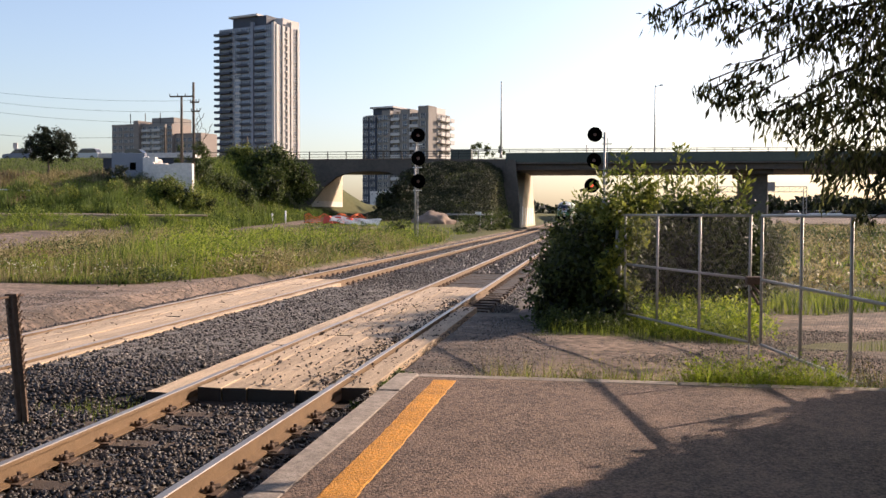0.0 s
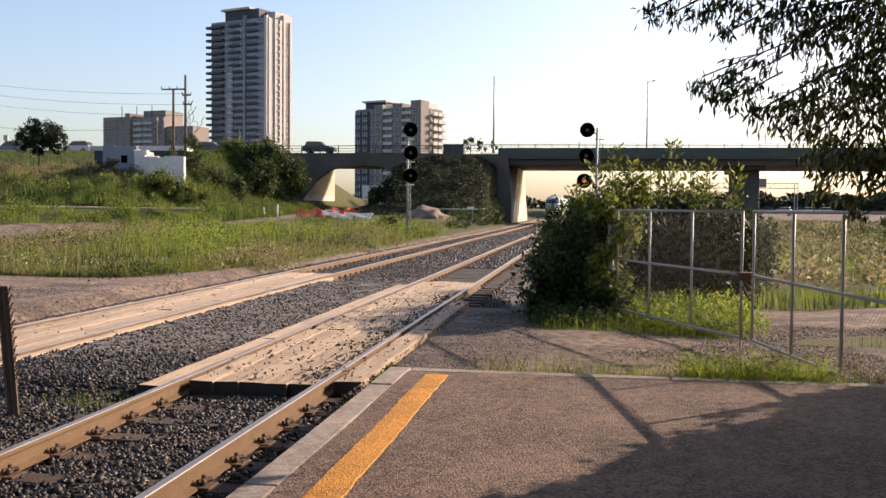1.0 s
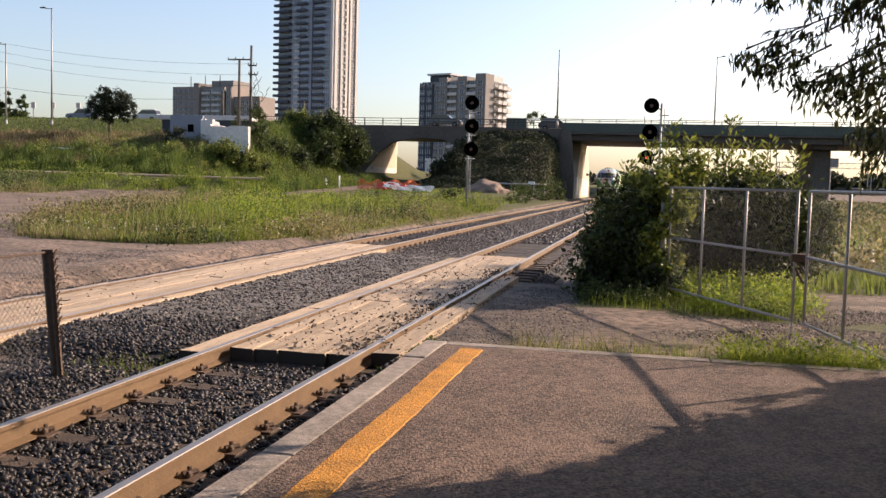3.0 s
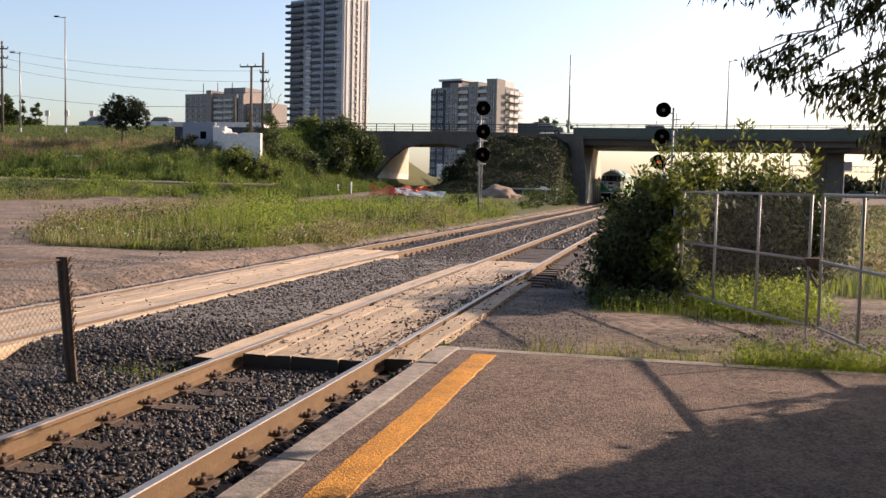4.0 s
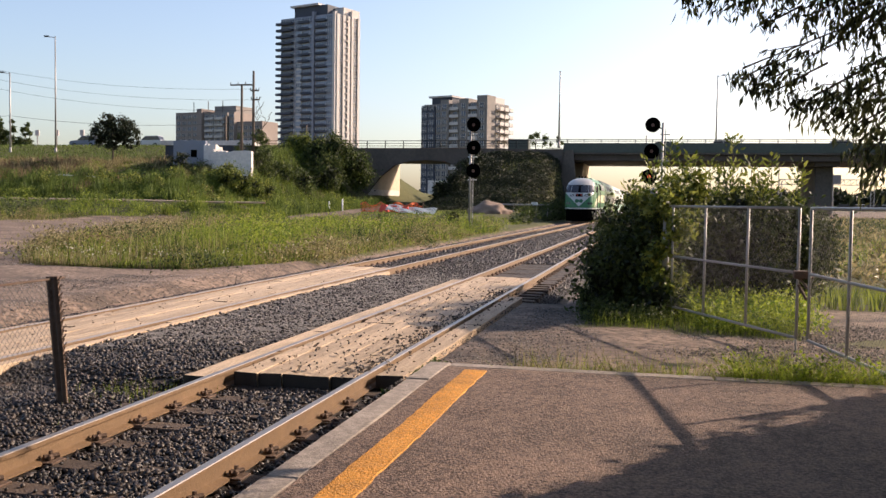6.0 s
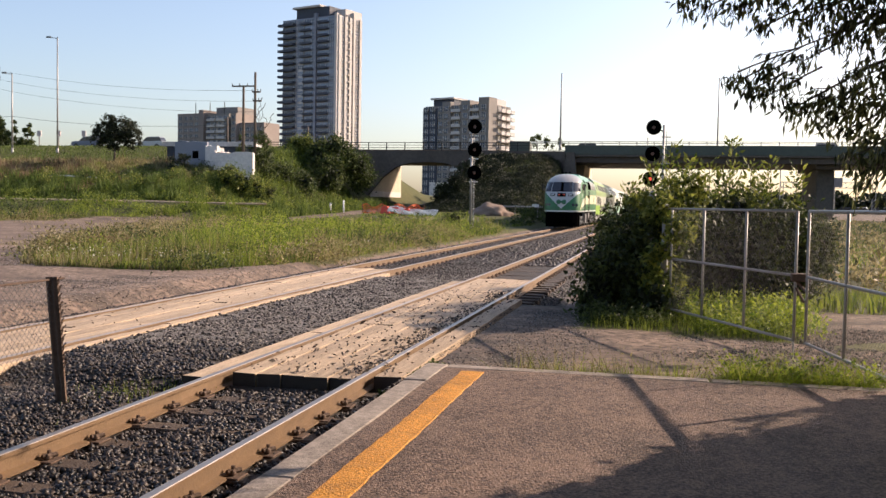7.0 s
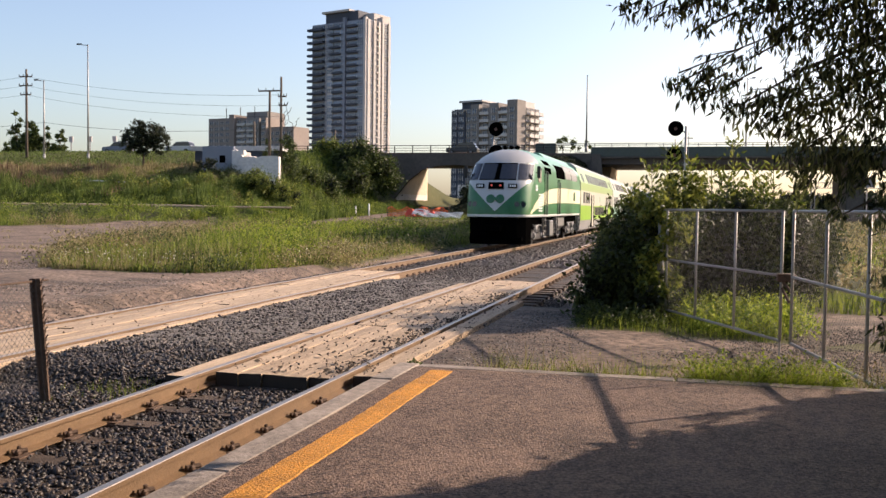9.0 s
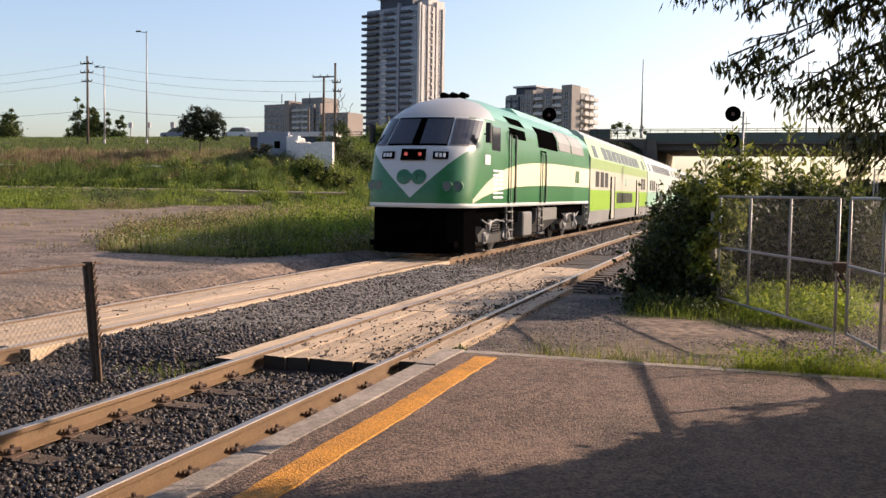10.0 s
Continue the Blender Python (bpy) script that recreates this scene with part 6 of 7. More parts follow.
tufts("verge_grass", 26000, lambda x, y: 0.16 + 0.10 * rng.random(len(x)), lambda x, y: np.full(len(x), 0.008), "grass", rand_in(1.4, 9, 13.2, 24), "bright grass round the foot of the bush", lambda x, y: (bare(x, y) < 0.5) & ~((np.abs(y - 17 - 0.25 * (x - 5)) < 3) & (x > 5.4)))
tufts("yard_grass", 60000, lambda x, y: 0.30 + 0.15 * rng.random(len(x)), lambda x, y: np.full(len(x), 0.05), "grass", lambda n: (4 + 56 * rng.random(n) ** 1.5, 17 + 90 * rng.random(n) ** 1.8), "grass beyond the gate", lambda x, y: (bare(x, y) < 0.5) & (patchy(x, y, 0.08, -0.15, 4)))
tufts("yard_grass", 40000, lambda x, y: 0.35 + 0.15 * rng.random(len(x)), lambda x, y: np.full(len(x), 0.05), "grass_dry", rand_in(4, 60, 22, 110), "dry grass beyond the gate", lambda x, y: (bare(x, y) < 0.5) & (patchy(x, y, 0.08, -0.05, 14)))


def edge_strip(n):
    return rng.uniform(1.7, 7.5, n), 9.32 + 0.34 * rng.random(n) ** 1.5


tufts("edge_grass", 20000, lambda x, y: np.where((x > 3.6) & (x < 4.9), 0.46, 0.38) * (0.7 + 0.5 * rng.random(len(x))), lambda x, y: np.full(len(x), 0.007), "grass_lush", edge_strip, "strip of green weeds along the platform's end", lambda x, y: (rng.random(len(x)) < np.interp(x, [1.7, 2.6, 3.2, 3.5, 3.8, 4.7, 5.2, 7], [0.12, 0.4, 0.5, 0.1, 1.0, 1.0, 0.3, 0.3])), 0.95)
tufts("edge_grass", 5000, lambda x, y: 0.46 * (0.7 + 0.5 * rng.random(len(x))), lambda x, y: np.full(len(x), 0.009), "grass_dry", edge_strip, "dry stalks along the platform's end", lambda x, y: rng.random(len(x)) < np.interp(x, [1.7, 3, 3.5, 3.8, 5], [0.5, 0.6, 0.2, 0.3, 0.4]), 0.5)
# weeds by the kerb and among the stones
shrub("weed", [(0.78, 9.2 + 0.17 * k, 0.02 + 0.05 * rng.random(), 0.10 + 0.05 * rng.random()) for k in range(7)] + [(0.62, 8.9, -0.02, 0.1), (0.55, 10.8, 0.0, 0.08)], (0.75, 9.5, -0.2), 16000, 0.05, "leaf_dark", "low green weeds growing between kerb and rail", "weed", shell=0.2)
tufts("stone_weeds", 450, lambda x, y: np.full(len(x), 0.13), lambda x, y: np.full(len(x), 0.007), "grass", lambda n: (rng.normal(-2.2, 0.25, n), rng.normal(9.6, 0.5, n)), "thin weeds among the ballast", None, 0.6, lambda x, y: np.full(len(x), -0.18))


def weeds(name, n, region, mask, size, high, material, label, wide=0.7):
    """Low broad-leaved growth: small leaves heaped in knots over the ground."""
    kx, ky = region(n // 22)
    k = mask(kx, ky)
    kx, ky = kx[k], ky[k]
    pick = rng.integers(0, len(kx), n)
    spread = wide * (0.4 + rng.random(len(kx)))
    tall = high * (0.35 + rng.random(len(kx)))
    x = kx[pick] + rng.normal(0, 0.5, n) * spread[pick]
    y = ky[pick] + rng.normal(0, 0.5, n) * spread[pick]
    r = np.hypot(x - kx[pick], y - ky[pick]) / spread[pick]
    z = emb(x, y) + rng.random(n) * tall[pick] * np.clip(1.15 - 0.6 * r, 0.1, 1)
    ways = np.stack([rng.normal(0, 0.6, n), rng.normal(0, 0.6, n), np.full(n, 0.5)], -1)
    leaves(name, np.stack([x, y, z], -1), size, size * 0.4, material, ways=ways, droop=0.0, label=label, category="weeds")


weeds("field_weeds", 90000, field, lambda x, y: grown(x, y) & patchy(x, y, 0.08, 0.0, 31), 0.085, 0.5, "grass", "green broad-leaved weeds in the field", 0.8)
weeds("field_weeds", 60000, field, lambda x, y: grown(x, y) & patchy(x, y, 0.1, -0.05, 37), 0.075, 0.48, "grass_dry", "straw-coloured weeds in the field", 0.7)
weeds("field_weeds", 26000, field, lambda x, y: grown(x, y) & patchy(x, y, 0.16, 0.12, 71), 0.10, 0.75, "leaf_dark", "dark clumps of tall weeds in the field", 0.8)
weeds("field_weeds", 60000, field, lambda x, y: grown(x, y) & patchy(x, y, 0.13, 0.0, 73), 0.10, 0.8, "grass_dry", "tall straw-coloured clumps in the field", 0.9)
weeds("field_weeds", 12000, lambda n: (rng.uniform(-19, -11, n), rng.uniform(24, 36, n)), lambda x, y: grown(x, y) & patchy(x, y, 0.3, 0.05, 91), 0.08, 0.55, "reed", "brown withered weeds at the field's edge", 0.6)
weeds("field_weeds", 26000, lambda n: (rng.uniform(-16, -8.5, n), rng.uniform(27, 60, n)), lambda x, y: grown(x, y) & patchy(x, y, 0.25, 0.15, 93), 0.11, 1.0, "grass_lush", "tall fresh green weeds in clumps", 0.9)
weeds("bank_weeds", 16000, lambda n: (rng.uniform(-43, -31, n), rng.uniform(80, 118, n)), lambda x, y: (bare(x, y) < 0.5) & patchy(x, y, 0.15, -0.05, 95), 0.2, 1.0, "grass", "leafy weeds on the slope beside the arch", 1.2)
weeds("bank_weeds", 22000, bank_area, lambda x, y: on_bank(x, y) & (y < 98) & patchy(x, y, 0.09, 0.12, 41), 0.2, 1.0, "leaf_dark", "tall dark weeds on the slope", 1.6)
weeds("bank_weeds", 50000, bank_area, lambda x, y: on_bank(x, y) & (y < 96) & patchy(x, y, 0.08, -0.05, 47), 0.2, 0.9, "grass", "tall bright weeds on the slope", 1.6)
weeds("gate_weeds", 9000, lambda n: (rng.uniform(3.3, 5.4, n), rng.uniform(15.0, 18.2, n)), lambda x, y: x > 3.35 + (16.6 - y) * 0.42, 0.07, 0.5, "grass_lush", "bright weeds behind the gate", 0.22)
weeds("gate_weeds", 3500, lambda n: (rng.uniform(1.9, 3.2, n), rng.uniform(15.6, 16.6, n)), lambda x, y: y > 15.7, 0.06, 0.3, "leaf_dark", "low weeds at the foot of the hedge", 0.25)
weeds("edge_weeds", 9000, lambda n: (rng.uniform(3.6, 5.0, n), 9.33 + 0.22 * rng.random(n)), lambda x, y: x > 0, 0.045, 0.47, "grass_lush", "bright green weeds at the platform's end", 0.12)
weeds("edge_weeds", 4500, lambda n: (rng.uniform(2.4, 7.5, n), 9.33 + 0.2 * rng.random(n)), lambda x, y: rng.random(len(x)) < 0.7, 0.04, 0.44, "grass_dry", "yellowing weeds at the platform's end", 0.12)
weeds("yard_weeds", 30000, rand_in(5, 45, 24, 90), lambda x, y: (bare(x, y) < 0.5) & patchy(x, y, 0.08, 0.0, 61), 0.2, 0.8, "grass_dry", "rough weeds beyond the gate", 1.0)
weeds("yard_weeds", 30000, rand_in(5, 45, 24, 90), lambda x, y: (bare(x, y) < 0.5) & patchy(x, y, 0.08, 0.0, 67), 0.2, 0.8, "leaf_dark", "green weeds beyond the gate", 1.0)


def flowers():
    n = 2300
    x, y = field(n)
    k = grown(x, y) & (y < 48)
    x, y = x[k], y[k]
    p = np.stack([x, y, emb(x, y) + rng.uniform(0.25, 0.5, len(x))], -1)
    stones("white_flowers", p, 0.017, "flower", label="small white wild flowers above the grass", category="flowers", kind="stuff")


flowers()


def loose_gravel():
    n = 48000
    d = 9 + 18 * rng.random(n) ** 1.3
    u = rng.uniform(-0.75, -0.1, n)
    x, y = 2.8 + d * (0.987 * u - 0.16), 0.4 + d * (0.987 + 0.16 * u)
    k = (x < -6.2) & (bare(x, y) > 0.5)
    stones("apron_gravel", np.stack([x, y, emb(x, y) - 0.004], -1)[k], 0.018, "gravel", flat=0.55, label="loose pale gravel beside the second track", category="gravel")
    n = 60000
    x, y = rng.uniform(0.3, 9, n), 9.3 + 8.5 * rng.random(n) ** 1.4
    k = (bare(x, y) > 0.5) & ((x > 0.9) | (rng.random(n) < 0.4))
    pale = rng.random(n) < 0.45
    stones("yard_gravel", np.stack([x, y, emb(x, y)], -1)[k & pale], 0.012, "gravel", flat=0.6, label="small loose stones on the gravel yard", category="gravel")
    stones("yard_gravel", np.stack([x, y, emb(x, y)], -1)[k & ~pale], 0.012, "stone_dusty", label="small dark stones on the gravel yard", category="gravel")


loose_gravel()


def bark_scraps():
    n = 420
    x = np.where(rng.random(n) < 0.7, rng.uniform(-1.4, 0.35, n), rng.uniform(-5.7, -4.3, n))
    y = np.where(x > -2, 10.2 + 13 * rng.random(n) ** 1.2, rng.uniform(9, 25, n))
    k = np.minimum(np.abs(x), np.abs(x + 1.505)) > 0.05
    ways = np.stack([rng.normal(0, 0.5, n), rng.normal(0, 1, n), np.zeros(n)], -1)
    leaves("splinters", np.stack([x, y, np.full(n, 0.004)], -1)[k], 0.06, 0.02, "rust", ways=ways[k], droop=0.0, label="dark splinters and bark scraps on the planks", category="debris")


bark_scraps()
# shrubs on the bank and by the arch
S = "shrubs on the road bank"
shrub("bank_bush", [(-37.6, 116, 8.2, 2.2), (-36.0, 118, 6.8, 2.2), (-39.2, 115, 7.4, 2.2), (-35.4, 120, 5.4, 1.9), (-37.5, 113, 5.4, 2.2)], (-37.5, 116, 4), 620, 0.32, "leaf_dark", "large dark green bush beside the arch bridge", "bush", S, inner="leaf_shade")
shrub("bank_bush", [(-42.4, 116, 9.0, 1.3), (-41.2, 116, 9.2, 1.2), (-43.6, 116, 8.6, 1.0), (-40.2, 116, 8.9, 1.1)], (-42, 116, 6), 700, 0.26, "leaf_bright", "bright green rounded bush on the bank", "bush", S, inner="leaf_dark")
shrub("bank_bush", [(-41.5, 103, 5.6, 1.7), (-39.5, 104, 5.0, 1.6), (-37.8, 106, 4.2, 1.5), (-40.3, 101, 4.4, 1.3)], (-40.5, 103, 3), 620, 0.24, "leaf_dark", "rounded green bushes below the road", "bush", S, inner="leaf_shade")
shrub("bank_bush", [(-40.0, 90.5, 4.0, 1.6), (-41.5, 90.5, 3.7, 1.3), (-38.4, 90.5, 3.7, 1.5), (-36.8, 92, 3.0, 1.4), (-42.8, 91.5, 4.0, 0.9)], (-40, 90.5, 2), 700, 0.2, "leaf_bright", "low green bush in front of the white walls", "bush", S, inner="leaf_shade")
shrub("bank_bush", [(-47.2, 93, 5.6, 0.9), (-46.6, 93, 6.3, 0.7)], (-47, 93, 4.5), 900, 0.2, "leaf_shade", "dark bush against the ruined wall", "bush", S)
shrub("vine_bush", [(-40.6, 100, 8.8, 0.9), (-40.2, 100, 7.6, 1.0), (-41.6, 100, 7.2, 0.9), (-43.6, 101, 8.0, 0.7), (-43.6, 101, 9.1, 0.45)], (-41, 100, 5), 900, 0.2, "leaf_dark", "vines climbing round the wooden poles", "vine", S)
# this bush takes the dark leaf tone for the bank's shade
shrub("bank_bush", [(-21.0, 113, 4.0, 1.6), (-20.2, 115, 6.0, 1.4), (-22.4, 113, 3.0, 1.4), (-19.2, 116, 7.4, 1.0)], (-21, 114, 2), 700, 0.26, "leaf_shade", "bush at the foot of the bank, shade put in the leaf colour", "bush", S, inner="leaf_shade")
shrub("field_bush", [(-10.3, 60.5, 0.4, 0.75), (-9.8, 60.5, 0.9, 0.55), (-10.8, 60.5, 0.2, 0.6)], (-10.2, 60.5, -0.2), 1500, 0.11, "leaf_dark", "small green bush at the signal's foot", "bush", inner="leaf_shade")
shrub("field_bush", [(-9.6 + 0.1 * k, 88 + 3.5 * k, 0.6 + 0.1 * k, 1.0) for k in range(8)], (-9.5, 95, -0.2), 420, 0.2, "leaf_dark", "row of weedy bushes along the track", "bush")
shrub("field_bush", [(-8.4, 112, 1.0, 1.0), (-9.2, 116, 1.4, 1.3), (-10, 110, 1.0, 1.2), (-11.5, 110, 0.8, 1.0)], (-9.2, 112, -0.2), 500, 0.22, "leaf_dark", "green bushes at the foot of the abutment", "bush")
shrub("field_bush", [(-62 + 2.2 * k + rng.normal(0, 0.6), 88 + rng.normal(0, 3), bank(-62 + 2.2 * k, 88) + 0.3, 0.8 + 0.5 * rng.random()) for k in range(11)], (-55, 88, 2), 420, 0.2, "leaf_bright", "loose green shrubs along the slope", "bush", S)
shrub("field_bush", [(-39.5 + 0.8 * k, 84 + rng.normal(0, 2), 1.6 - 0.1 * k, 0.8 + 0.3 * rng.random()) for k in range(9)], (-36, 84, 0.8), 420, 0.22, "leaf_bright", "tall weeds before the arch", "bush", S)
shrub("far_bush", [(-24.8 - 1.0 * k, 136 + 2.6 * k, 2.4 + 0.7 * ((k * 7) % 3), 1.5) for k in range(9)], (-28, 146, 1.5), 420, 0.3, "leaf_dark", "green scrub on the slope behind the arch", "bush")
shrub("far_bush", [(-24.5 - 1.5 * k, 150 + 3 * k, 2.6 + 0.5 * (k % 3), 1.7) for k in range(8)], (-29, 155, 1.5), 240, 0.4, "leaf_bright", "green scrub seen through the arch", "bush")
# ivy over the bank, the bank's shade put into its leaf colour
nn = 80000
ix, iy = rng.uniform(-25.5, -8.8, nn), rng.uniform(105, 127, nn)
leaves("ivy", np.stack([ix, iy, emb(ix, iy) + rng.random(nn) * 0.3 + 0.35 * np.array([noise.noise(Vector((a * 0.5, b * 0.5, 0))) for a, b in zip(ix, iy)])], -1), 0.15, 0.11, "leaf_shade", label="ivy and scrub over the bank, shade put in the leaf colour", category="ivy")
# trees
tree("tree", -58.9, 100, bank(-58.9, 100) - 0.3, 8.0, [(-59.9, 100, 9.6, 1.35), (-58.3, 100.5, 9.9, 1.3), (-57.0, 100, 9.5, 1.2), (-60.9, 100, 8.9, 1.0), (-58.8, 99.5, 8.7, 1.2), (-56.6, 100, 8.6, 0.9), (-59.6, 100, 10.8, 0.7)], 900, 0.24, "leaf_shade", "round dark maple tree on the grass bank")
for x, y, h, w in ((-122, 160, 9.5, 2.6), (-124.5, 160, 12.0, 1.6), (-114.5, 160, 7.6, 1.9), (-141, 160, 9.0, 3.0), (-128, 162, 5.5, 1.6), (-118.5, 161, 8.6, 1.7)):
    g = 9.0
    tree("tree", x, y, 4.0, g + 0.3 * h, [(x + rng.normal(0, 0.3) * w, y, g + h * (0.3 + 0.16 * k) - 1, w * (0.95 - 0.16 * k)) for k in range(5)], 330, 0.45, "leaf_dark", "slim green tree beyond the road", "trees beyond the road")


def far_woods():
    n = 26000
    x = rng.uniform(-420, 420, n)
    y = 520 + rng.uniform(0, 60, n)
    top = np.array([4 + 3.5 * noise.noise(Vector((a * 0.02, 0, 0))) + 2.2 * noise.noise(Vector((a * 0.11, 3, 0))) for a in x])
    leaves("far_woods", np.stack([x, y, 1.2 + rng.random(n) * (top + 2.5)], -1), 3.0, 2.4, "leaf_shade", label="distant dark green line of trees", category="woods")
    n = 9000
    x = rng.uniform(30, 110, n)
    top = np.array([4.2 + 2.5 * noise.noise(Vector((a * 0.09, 7, 0))) for a in x])
    leaves("far_woods", np.stack([x, 300 + rng.uniform(0, 20, n), 1.2 + rng.random(n) * (top + 1.5)], -1), 1.6, 1.2, "leaf_shade", label="dark hedge of trees beyond the parking lot", category="woods")


far_woods()


# ---- ruins, heaps and site clutter ----
def ruin():
    t = thing("ruined_wall", "pale graffiti-stained ruined concrete walls on the bank", "ruin")
    for x0, x1, y0, y1, z0, z1, m in ((-49.0, -45.2, 96, 96.5, 4.0, 8.2, "tower_grey"), (-45.2, -43.8, 95.6, 96.2, 4.0, 7.75, "white_wall"), (-43.8, -39.3, 94.8, 95.3, 4.0, 7.0, "white_wall"), (-44.1, -43.8, 95.3, 99, 4, 7.1, "white_wall"), (-49.0, -48.6, 96.5, 101, 4, 8.1, "tower_grey"), (-45.4, -45.1, 96.5, 100, 4, 7.7, "white_wall")):
        bm = bmesh.new()
        n = 7
        lo = [(x0 + (x1 - x0) * k / n, z1 + (rng.normal(0, 0.06) if 0 < k < n else 0)) for k in range(n + 1)]
        prism(bm, [(x0, z0)] + lo + [(x1, z0)], "y", y0, y1)
        part("wall", bm, m, t)
    bm = bmesh.new()
    box(bm, -55, -43, 104, 106, 8.2, 8.75)
    part("flat_roof", bm, "white_wall", t)
    bm = bmesh.new()
    box(bm, -54.5, -43.4, 104.2, 105.8, 5.5, 8.2)
    part("wall", bm, "tower_slab", t)
    bm = bmesh.new()
    box(bm, -46.9, -46.2, 95.97, 96.0, 6.4, 7.2)
    part("window", bm, "black", t)


ruin()


def mound():
    bm = bmesh.new()
    bmesh.ops.create_icosphere(bm, subdivisions=4, radius=1)
    for v in bm.verts:
        q = v.co.copy()
        k = 1 + 0.22 * noise.fractal(q * 2.2, 1.0, 2.0, 4)
        v.co = Vector((q.x * 2.3 * k, q.y * 2.0 * k, max(-0.3, q.z) * 1.35 * k))
        v.co.z *= 1 - 0.3 * abs(q.x)
    ob = part("soil_mound", bm, "soil", smooth=True)
    ob.location = (-14.6, 100, 0.75)
    tagged(ob, "heap of brown soil beside the track", "heap")


mound()


def site_clutter():
    t = thing("orange_fence", "sagging orange mesh safety fence", "fence")
    V, F = [], []
    n = 34
    for k in range(n + 1):
        x = -28.5 + 7.0 * k / n
        y = 99 + 0.4 * math.sin(k * 0.9)
        for z in np.linspace(0, 1, 9):
            V.append((x, y + 0.1 * math.sin(k + z * 3), 0.75 + z * (0.9 + 0.2 * math.sin(k * 0.7))))
    for k in range(n):
        for j in range(8):
            if (k + j) % 2 == 0 or j in (0, 7):
                a = k * 9 + j
                F.append((a, a + 9, a + 10, a + 1))
    np_mesh("mesh", np.array(V), np.array(F), "orange", t, kind="")
    for k in range(4):
        bm = bmesh.new()
        x = -28.4 + 2.3 * k
        rod(bm, (x, 99, 0.4), (x, 99, 1.9), 0.04, seg=6)
        part("stake", bm, "wood_pole", t)
    for k in range(3):
        bm = bmesh.new()
        x = -25.6 + 1.15 * k
        prism(bm, [(x, 0.75), (x + 1.05, 0.75), (x + 0.95, 1.1), (x + 0.8, 1.55 - 0.1 * k), (x + 0.2, 1.55 - 0.1 * k), (x + 0.1, 1.1)], "y", 96.3, 96.7)
        tagged(part("barrier", bm, "red_plastic"), "red plastic road barrier", "barrier", "red barriers")
    for k in range(6):
        line = []
        for j in range(14):
            x = -24.6 + 5.2 * j / 13
            line.append(Vector((x, 95.4 + 0.25 * k, 0.72 + 0.1 * k + 0.35 * math.exp(-(j / 4.0) ** 2) + 0.05 * math.sin(j * 1.3 + k))))
        bm = tube(bmesh.new(), line, 0.06, 6)
        tagged(part("pipe", bm, "white_plastic"), "white plastic pipe lying in a loose bundle", "pipe", "bundle of white pipes")
    bm = bmesh.new()
    rod(bm, (-15.5, 104, 1.75), (-8.6, 104, 1.75), 0.09, seg=8)
    for x in (-15, -12.5, -10, -8.8):
        rod(bm, (x, 104, 0.5), (x, 104, 1.75), 0.05, seg=6)
    tagged(part("guard_rail", bm, "galv"), "low grey guard rail at the foot of the bank", "guard rail")
    bm = bmesh.new()
    box(bm, -10.6, -9.9, 103.85, 103.95, 1.72, 2.05)
    tagged(part("marker_board", bm, "white_plastic"), "small white marker board", "sign")
    for x, y, h in ((-30.7, 99.5, 1.2), (-31.5, 97.5, 0.9)):
        bm = bmesh.new()
        rod(bm, (x, y, 0.5), (x, y, 0.9 + h), 0.09, seg=8)
        tagged(part("marker_post", bm, "white_plastic"), "short white marker post in the grass", "post", "marker posts")
    for y in (77.8, 79.3):
        line = []
        for k in range(41):
            x = -110 + 79 * k / 40
            p = Vector((x, y, max(bank(x, y), 1.5) + 0.1))
            line.append(p)
        bm = tube(bmesh.new(), line, 0.09)
        tagged(part("disused_rail", bm, "plank"), "pale disused rail across the bank", "rail", "disused rails", "structure")
    line = []
    for k in range(31):
        x = -100 + 46 * k / 30
        p = Vector((x, 90 + 1.2 * math.sin(k * 0.35), bank(x, 90) + 0.35 + 0.1 * math.sin(k)))
        line.append(p)
    bm = tube(bmesh.new(), line, 0.08, 6)
    tagged(part("pipe", bm, "white_plastic"), "long pale pipe lying along the slope", "pipe")


site_clutter()


# ---- cars ----
def make_car(colour, label, m=None):
    M["car_" + colour[0]] = mat("car_" + colour[0], colour[1], 0.3, 0.2, var=0.08)
    t = thing("car", label, "car", "cars")
    bm = bmesh.new()
    prism(bm, [(-2.3, 0.35), (2.25, 0.35), (2.3, 0.75), (2.1, 0.95), (1.1, 1.05), (-2.2, 1.08), (-2.35, 0.8)], "x", -0.88, 0.88)
    bmesh.ops.bevel(bm, geom=list(bm.edges), offset=0.06, segments=2, affect="EDGES")
    part("body", bm, "car_" + colour[0], t)
    bm = bmesh.new()
    prism(bm, [(-2.1, 1.05), (1.05, 1.05), (0.35, 1.62), (-1.75, 1.66)], "x", -0.74, 0.74)
    bmesh.ops.bevel(bm, geom=list(bm.edges), offset=0.05, segments=2, affect="EDGES")
    part("cabin", bm, "glass_dark", t)
    bm = bmesh.new()
    prism(bm, [(-1.8, 1.63), (0.4, 1.60), (0.3, 1.70), (-1.7, 1.73)], "x", -0.72, 0.72)
    part("roof", bm, "car_" + colour[0], t)
    for y in (-1.4, 1.4):
        for s in (-1, 1):
            bm = bmesh.new()
            rod(bm, (s * 0.70, y, 0.33), (s * 0.9, y, 0.33), 0.33, seg=14)
            w = part("wheel", bm, "black", t)
            bm = bmesh.new()
            rod(bm, (s * 0.88, y, 0.33), (s * 0.91, y, 0.33), 0.2, seg=10)
            part("rim", bm, "silver", w)
    if m is not None:
        t.matrix_basis = m
    return t


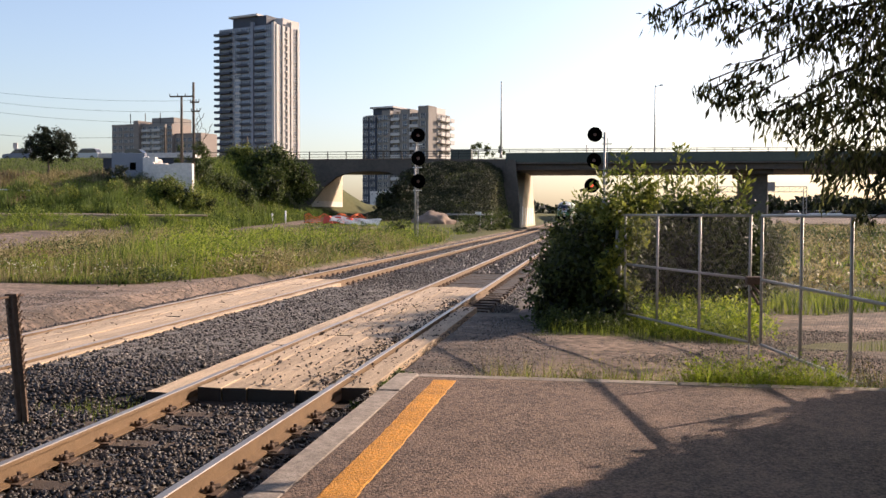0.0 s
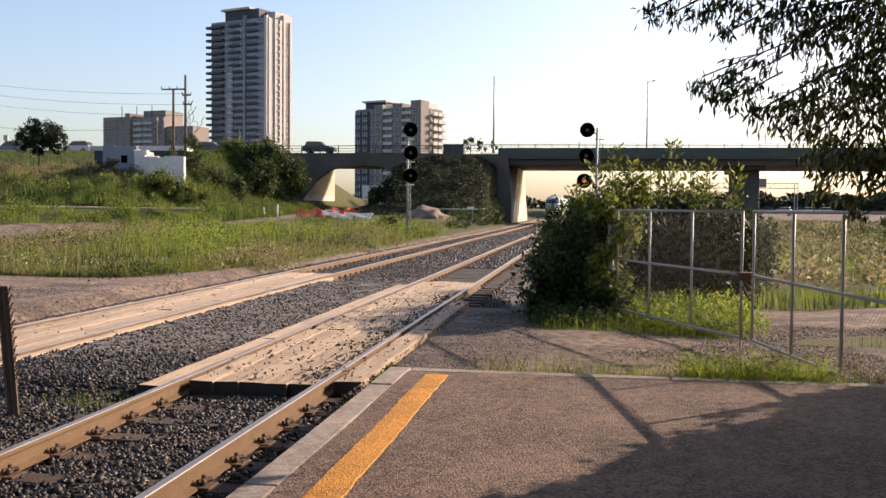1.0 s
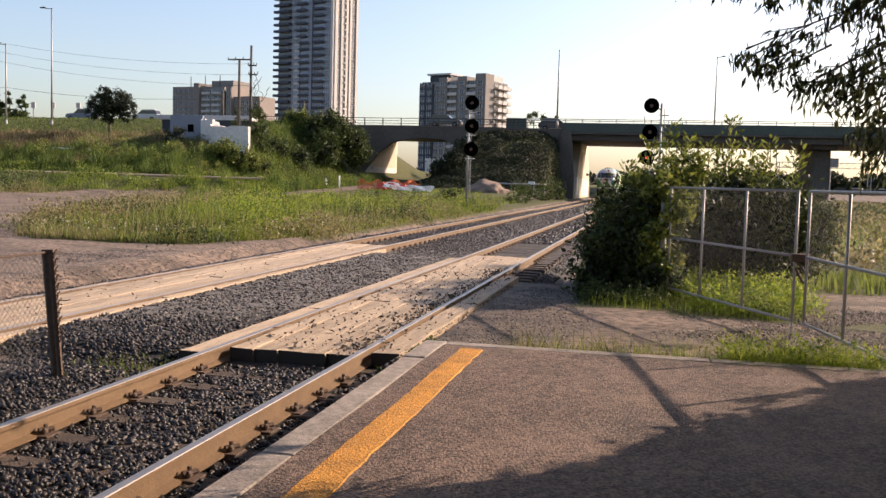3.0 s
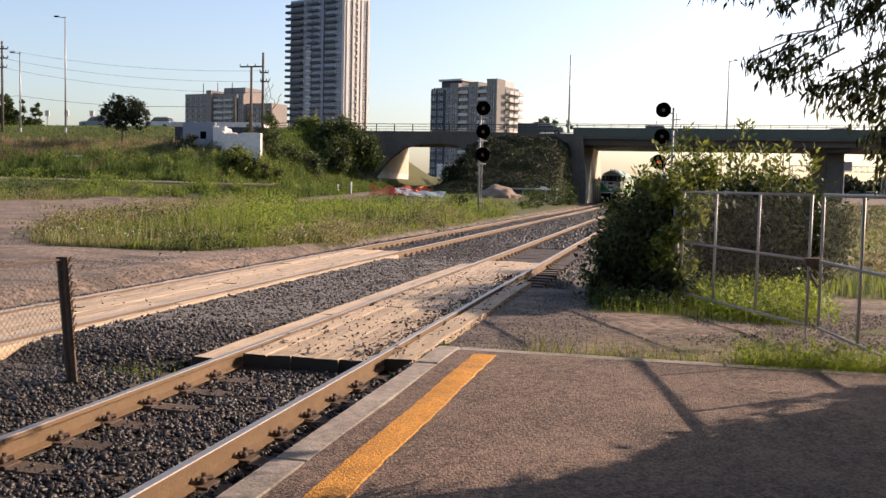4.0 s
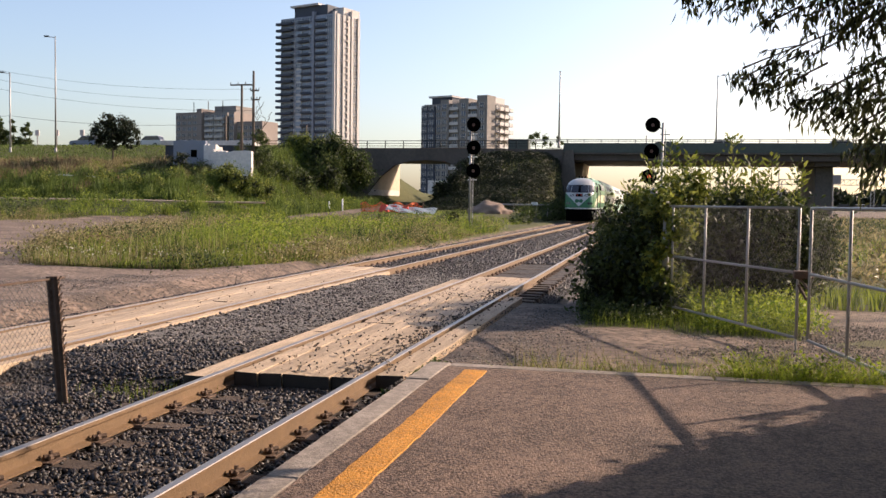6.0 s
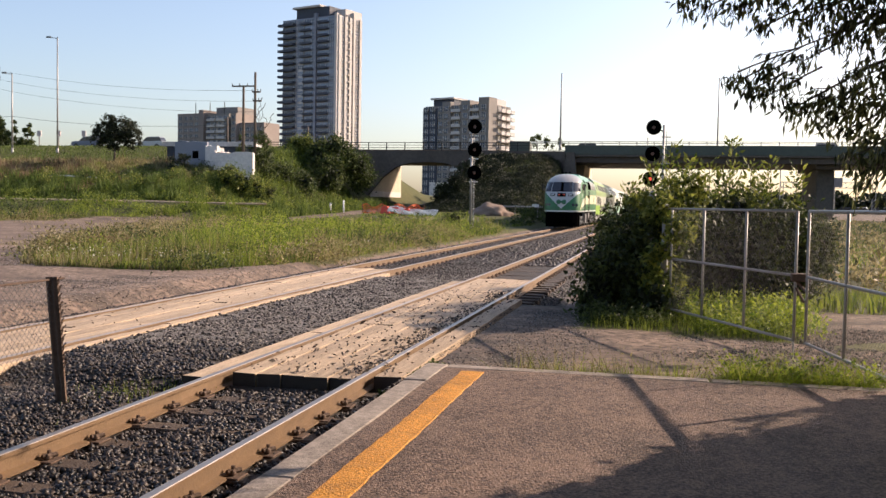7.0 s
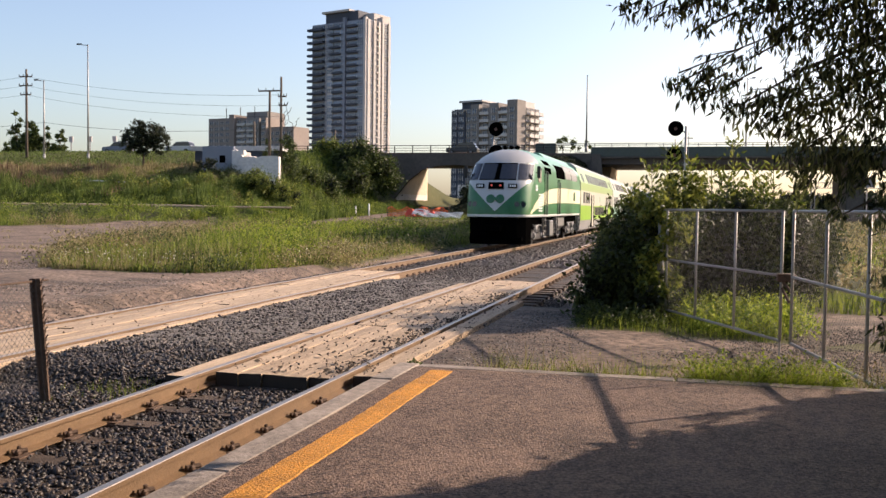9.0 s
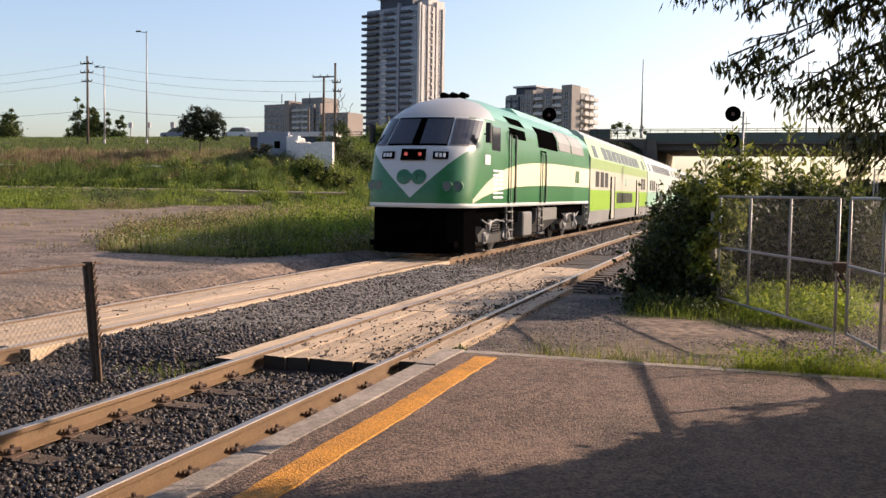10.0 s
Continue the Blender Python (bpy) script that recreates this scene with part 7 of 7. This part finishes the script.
car_a = make_car(("charcoal", (0.05, 0.05, 0.055)), "dark grey car driving over the bridge")
car_b = make_car(("grey", (0.09, 0.095, 0.10)), "grey estate car driving over the bridge")
car_c = make_car(("dark", (0.03, 0.035, 0.04)), "dark car driving over the bridge")
white_car = make_car(("white", (0.75, 0.76, 0.78)), "white car parked beyond the bridge", pose(50.3, 250, 1.22, 0, 0, 70))
copy_thing(white_car, pose(56.5, 251, 1.22, 0, 0, 80))
copy_thing(car_a, pose(53.4, 252, 1.22, 0, 0, 75))
copy_thing(car_a, pose(46.5, 250, 1.22, 0, 0, 82))
copy_thing(white_car, pose(60.5, 252, 1.22, 0, 0, 95))
make_car(("silver_car", (0.4, 0.41, 0.43)), "silver car driving along the road on the bank", pose(-70.5, 128.4, 9.34, 0, 0, 90))
make_car(("blue_car", (0.10, 0.12, 0.17)), "dark car on the road on the bank", pose(-81, 128.4, 9.34, 0, 0, 90))


def gantry():
    t = thing("signal_gantry", "grey steel lattice signal gantry far beyond the bridge", "gantry")
    for x in (32.2, 40, 53.6):
        bm = bmesh.new()
        for dx in (-0.4, 0.4):
            rod(bm, (x + dx, 250, 0), (x + dx, 250, 8.9), 0.1, seg=5)
        for k in range(9):
            rod(bm, (x - 0.4, 250, k), (x + 0.4, 250, k + 1), 0.05, seg=4)
        part("leg", bm, "galv", t)
    bm = bmesh.new()
    for z in (7.6, 8.9):
        rod(bm, (32, 250, z), (54, 250, z), 0.1, seg=5)
    for k in range(16):
        x = 32 + k * 1.375
        rod(bm, (x, 250, 7.6), (x + 1.375, 250, 8.9), 0.05, seg=4)
        rod(bm, (x, 250, 7.6), (x, 250, 8.9), 0.05, seg=4)
    part("beam", bm, "galv", t)
    t = thing("road_sign", "back of a large grey sign board on a pole", "sign")
    bm = bmesh.new()
    rod(bm, (36.2, 200, 0), (36.2, 200, 8.5), 0.12, seg=6)
    part("pole", bm, "galv", t)
    bm = bmesh.new()
    box(bm, 34.4, 37.6, 199.7, 199.85, 6.6, 8.4)
    part("board", bm, "skirt", t)
    bm = bmesh.new()
    rod(bm, (27.2, 210, 0.5), (27.2, 210, 12.5), 0.1, seg=5)
    tagged(part("thin_mast", bm, "galv"), "thin grey mast beyond the bridge", "mast")


gantry()


def low_buildings():
    t = thing("low_building", "white low building seen through the arch", "building")
    bm = bmesh.new()
    box(bm, -70, -52, 300, 315, 0, 9)
    part("wall", bm, "white_wall", t)
    for k in range(4):
        bm = bmesh.new()
        box(bm, -68 + 4.2 * k, -66 + 4.2 * k, 299.8, 300.1, 3.5, 6.5)
        part("window", bm, "win", t)
    t = thing("bridge_cabinet", "grey utility cabinet at the bridge's corner", "cabinet")
    bm = bmesh.new()
    box(bm, -17.2, -14.4, 129, 131, 9.2, 10.6, 0.05)
    part("body", bm, "parapet", t)
    shrub("far_bush", [(-18.4, 152, 12.0, 0.9), (-16.5, 152, 12.3, 1.0), (-14.5, 152, 12.0, 0.9), (-12.8, 152, 11.7, 0.7)], (-15, 152, 8), 420, 0.3, "leaf_dark", "green tree tops behind the bridge", "bush")
    for x in (-94, -90.5, -86):
        t2 = thing("shop_sign", "small pole sign beyond the road", "sign", "signs beyond the road")
        bm = bmesh.new()
        rod(bm, (x, 135, 8.5), (x, 135, 12.2), 0.1, seg=6)
        part("pole", bm, "galv", t2)
        bm = bmesh.new()
        box(bm, x - 0.35, x + 0.35, 134.9, 135.1, 11.6, 12.5)
        part("board", bm, "tower_light", t2)


low_buildings()
# ---- what moves ----
def train_front(t):
    """Where the loco's front stands along its track: it comes on at 20.7 m/s and slows a little."""
    left = 10 - t
    return 24.45 + 17.85 * left + 0.145 * left * left


def motions():
    times = [0.5 * k for k in range(21)]
    walk(loco, [(t, pose(FAR, train_front(t), 0)) for t in times])
    for k, c in enumerate(coaches):
        walk(c, [(t, pose(FAR, train_front(t) + LOCO_END + 0.5 + 26.1 * k, 0)) for t in times])

    for car, at, speed, turn in ((car_a, -47.2, 12.2, -90), (car_b, -63.4, 12.5, -90), (car_c, 65.1, -10.4, 90)):
        walk(car, [(t, pose(at + speed * t, 130.6 if turn < 0 else 133.8, float(np.interp(at + speed * t, [-22, -2], [9.34, 8.8])), 0, 0, turn)) for t in times])


motions()
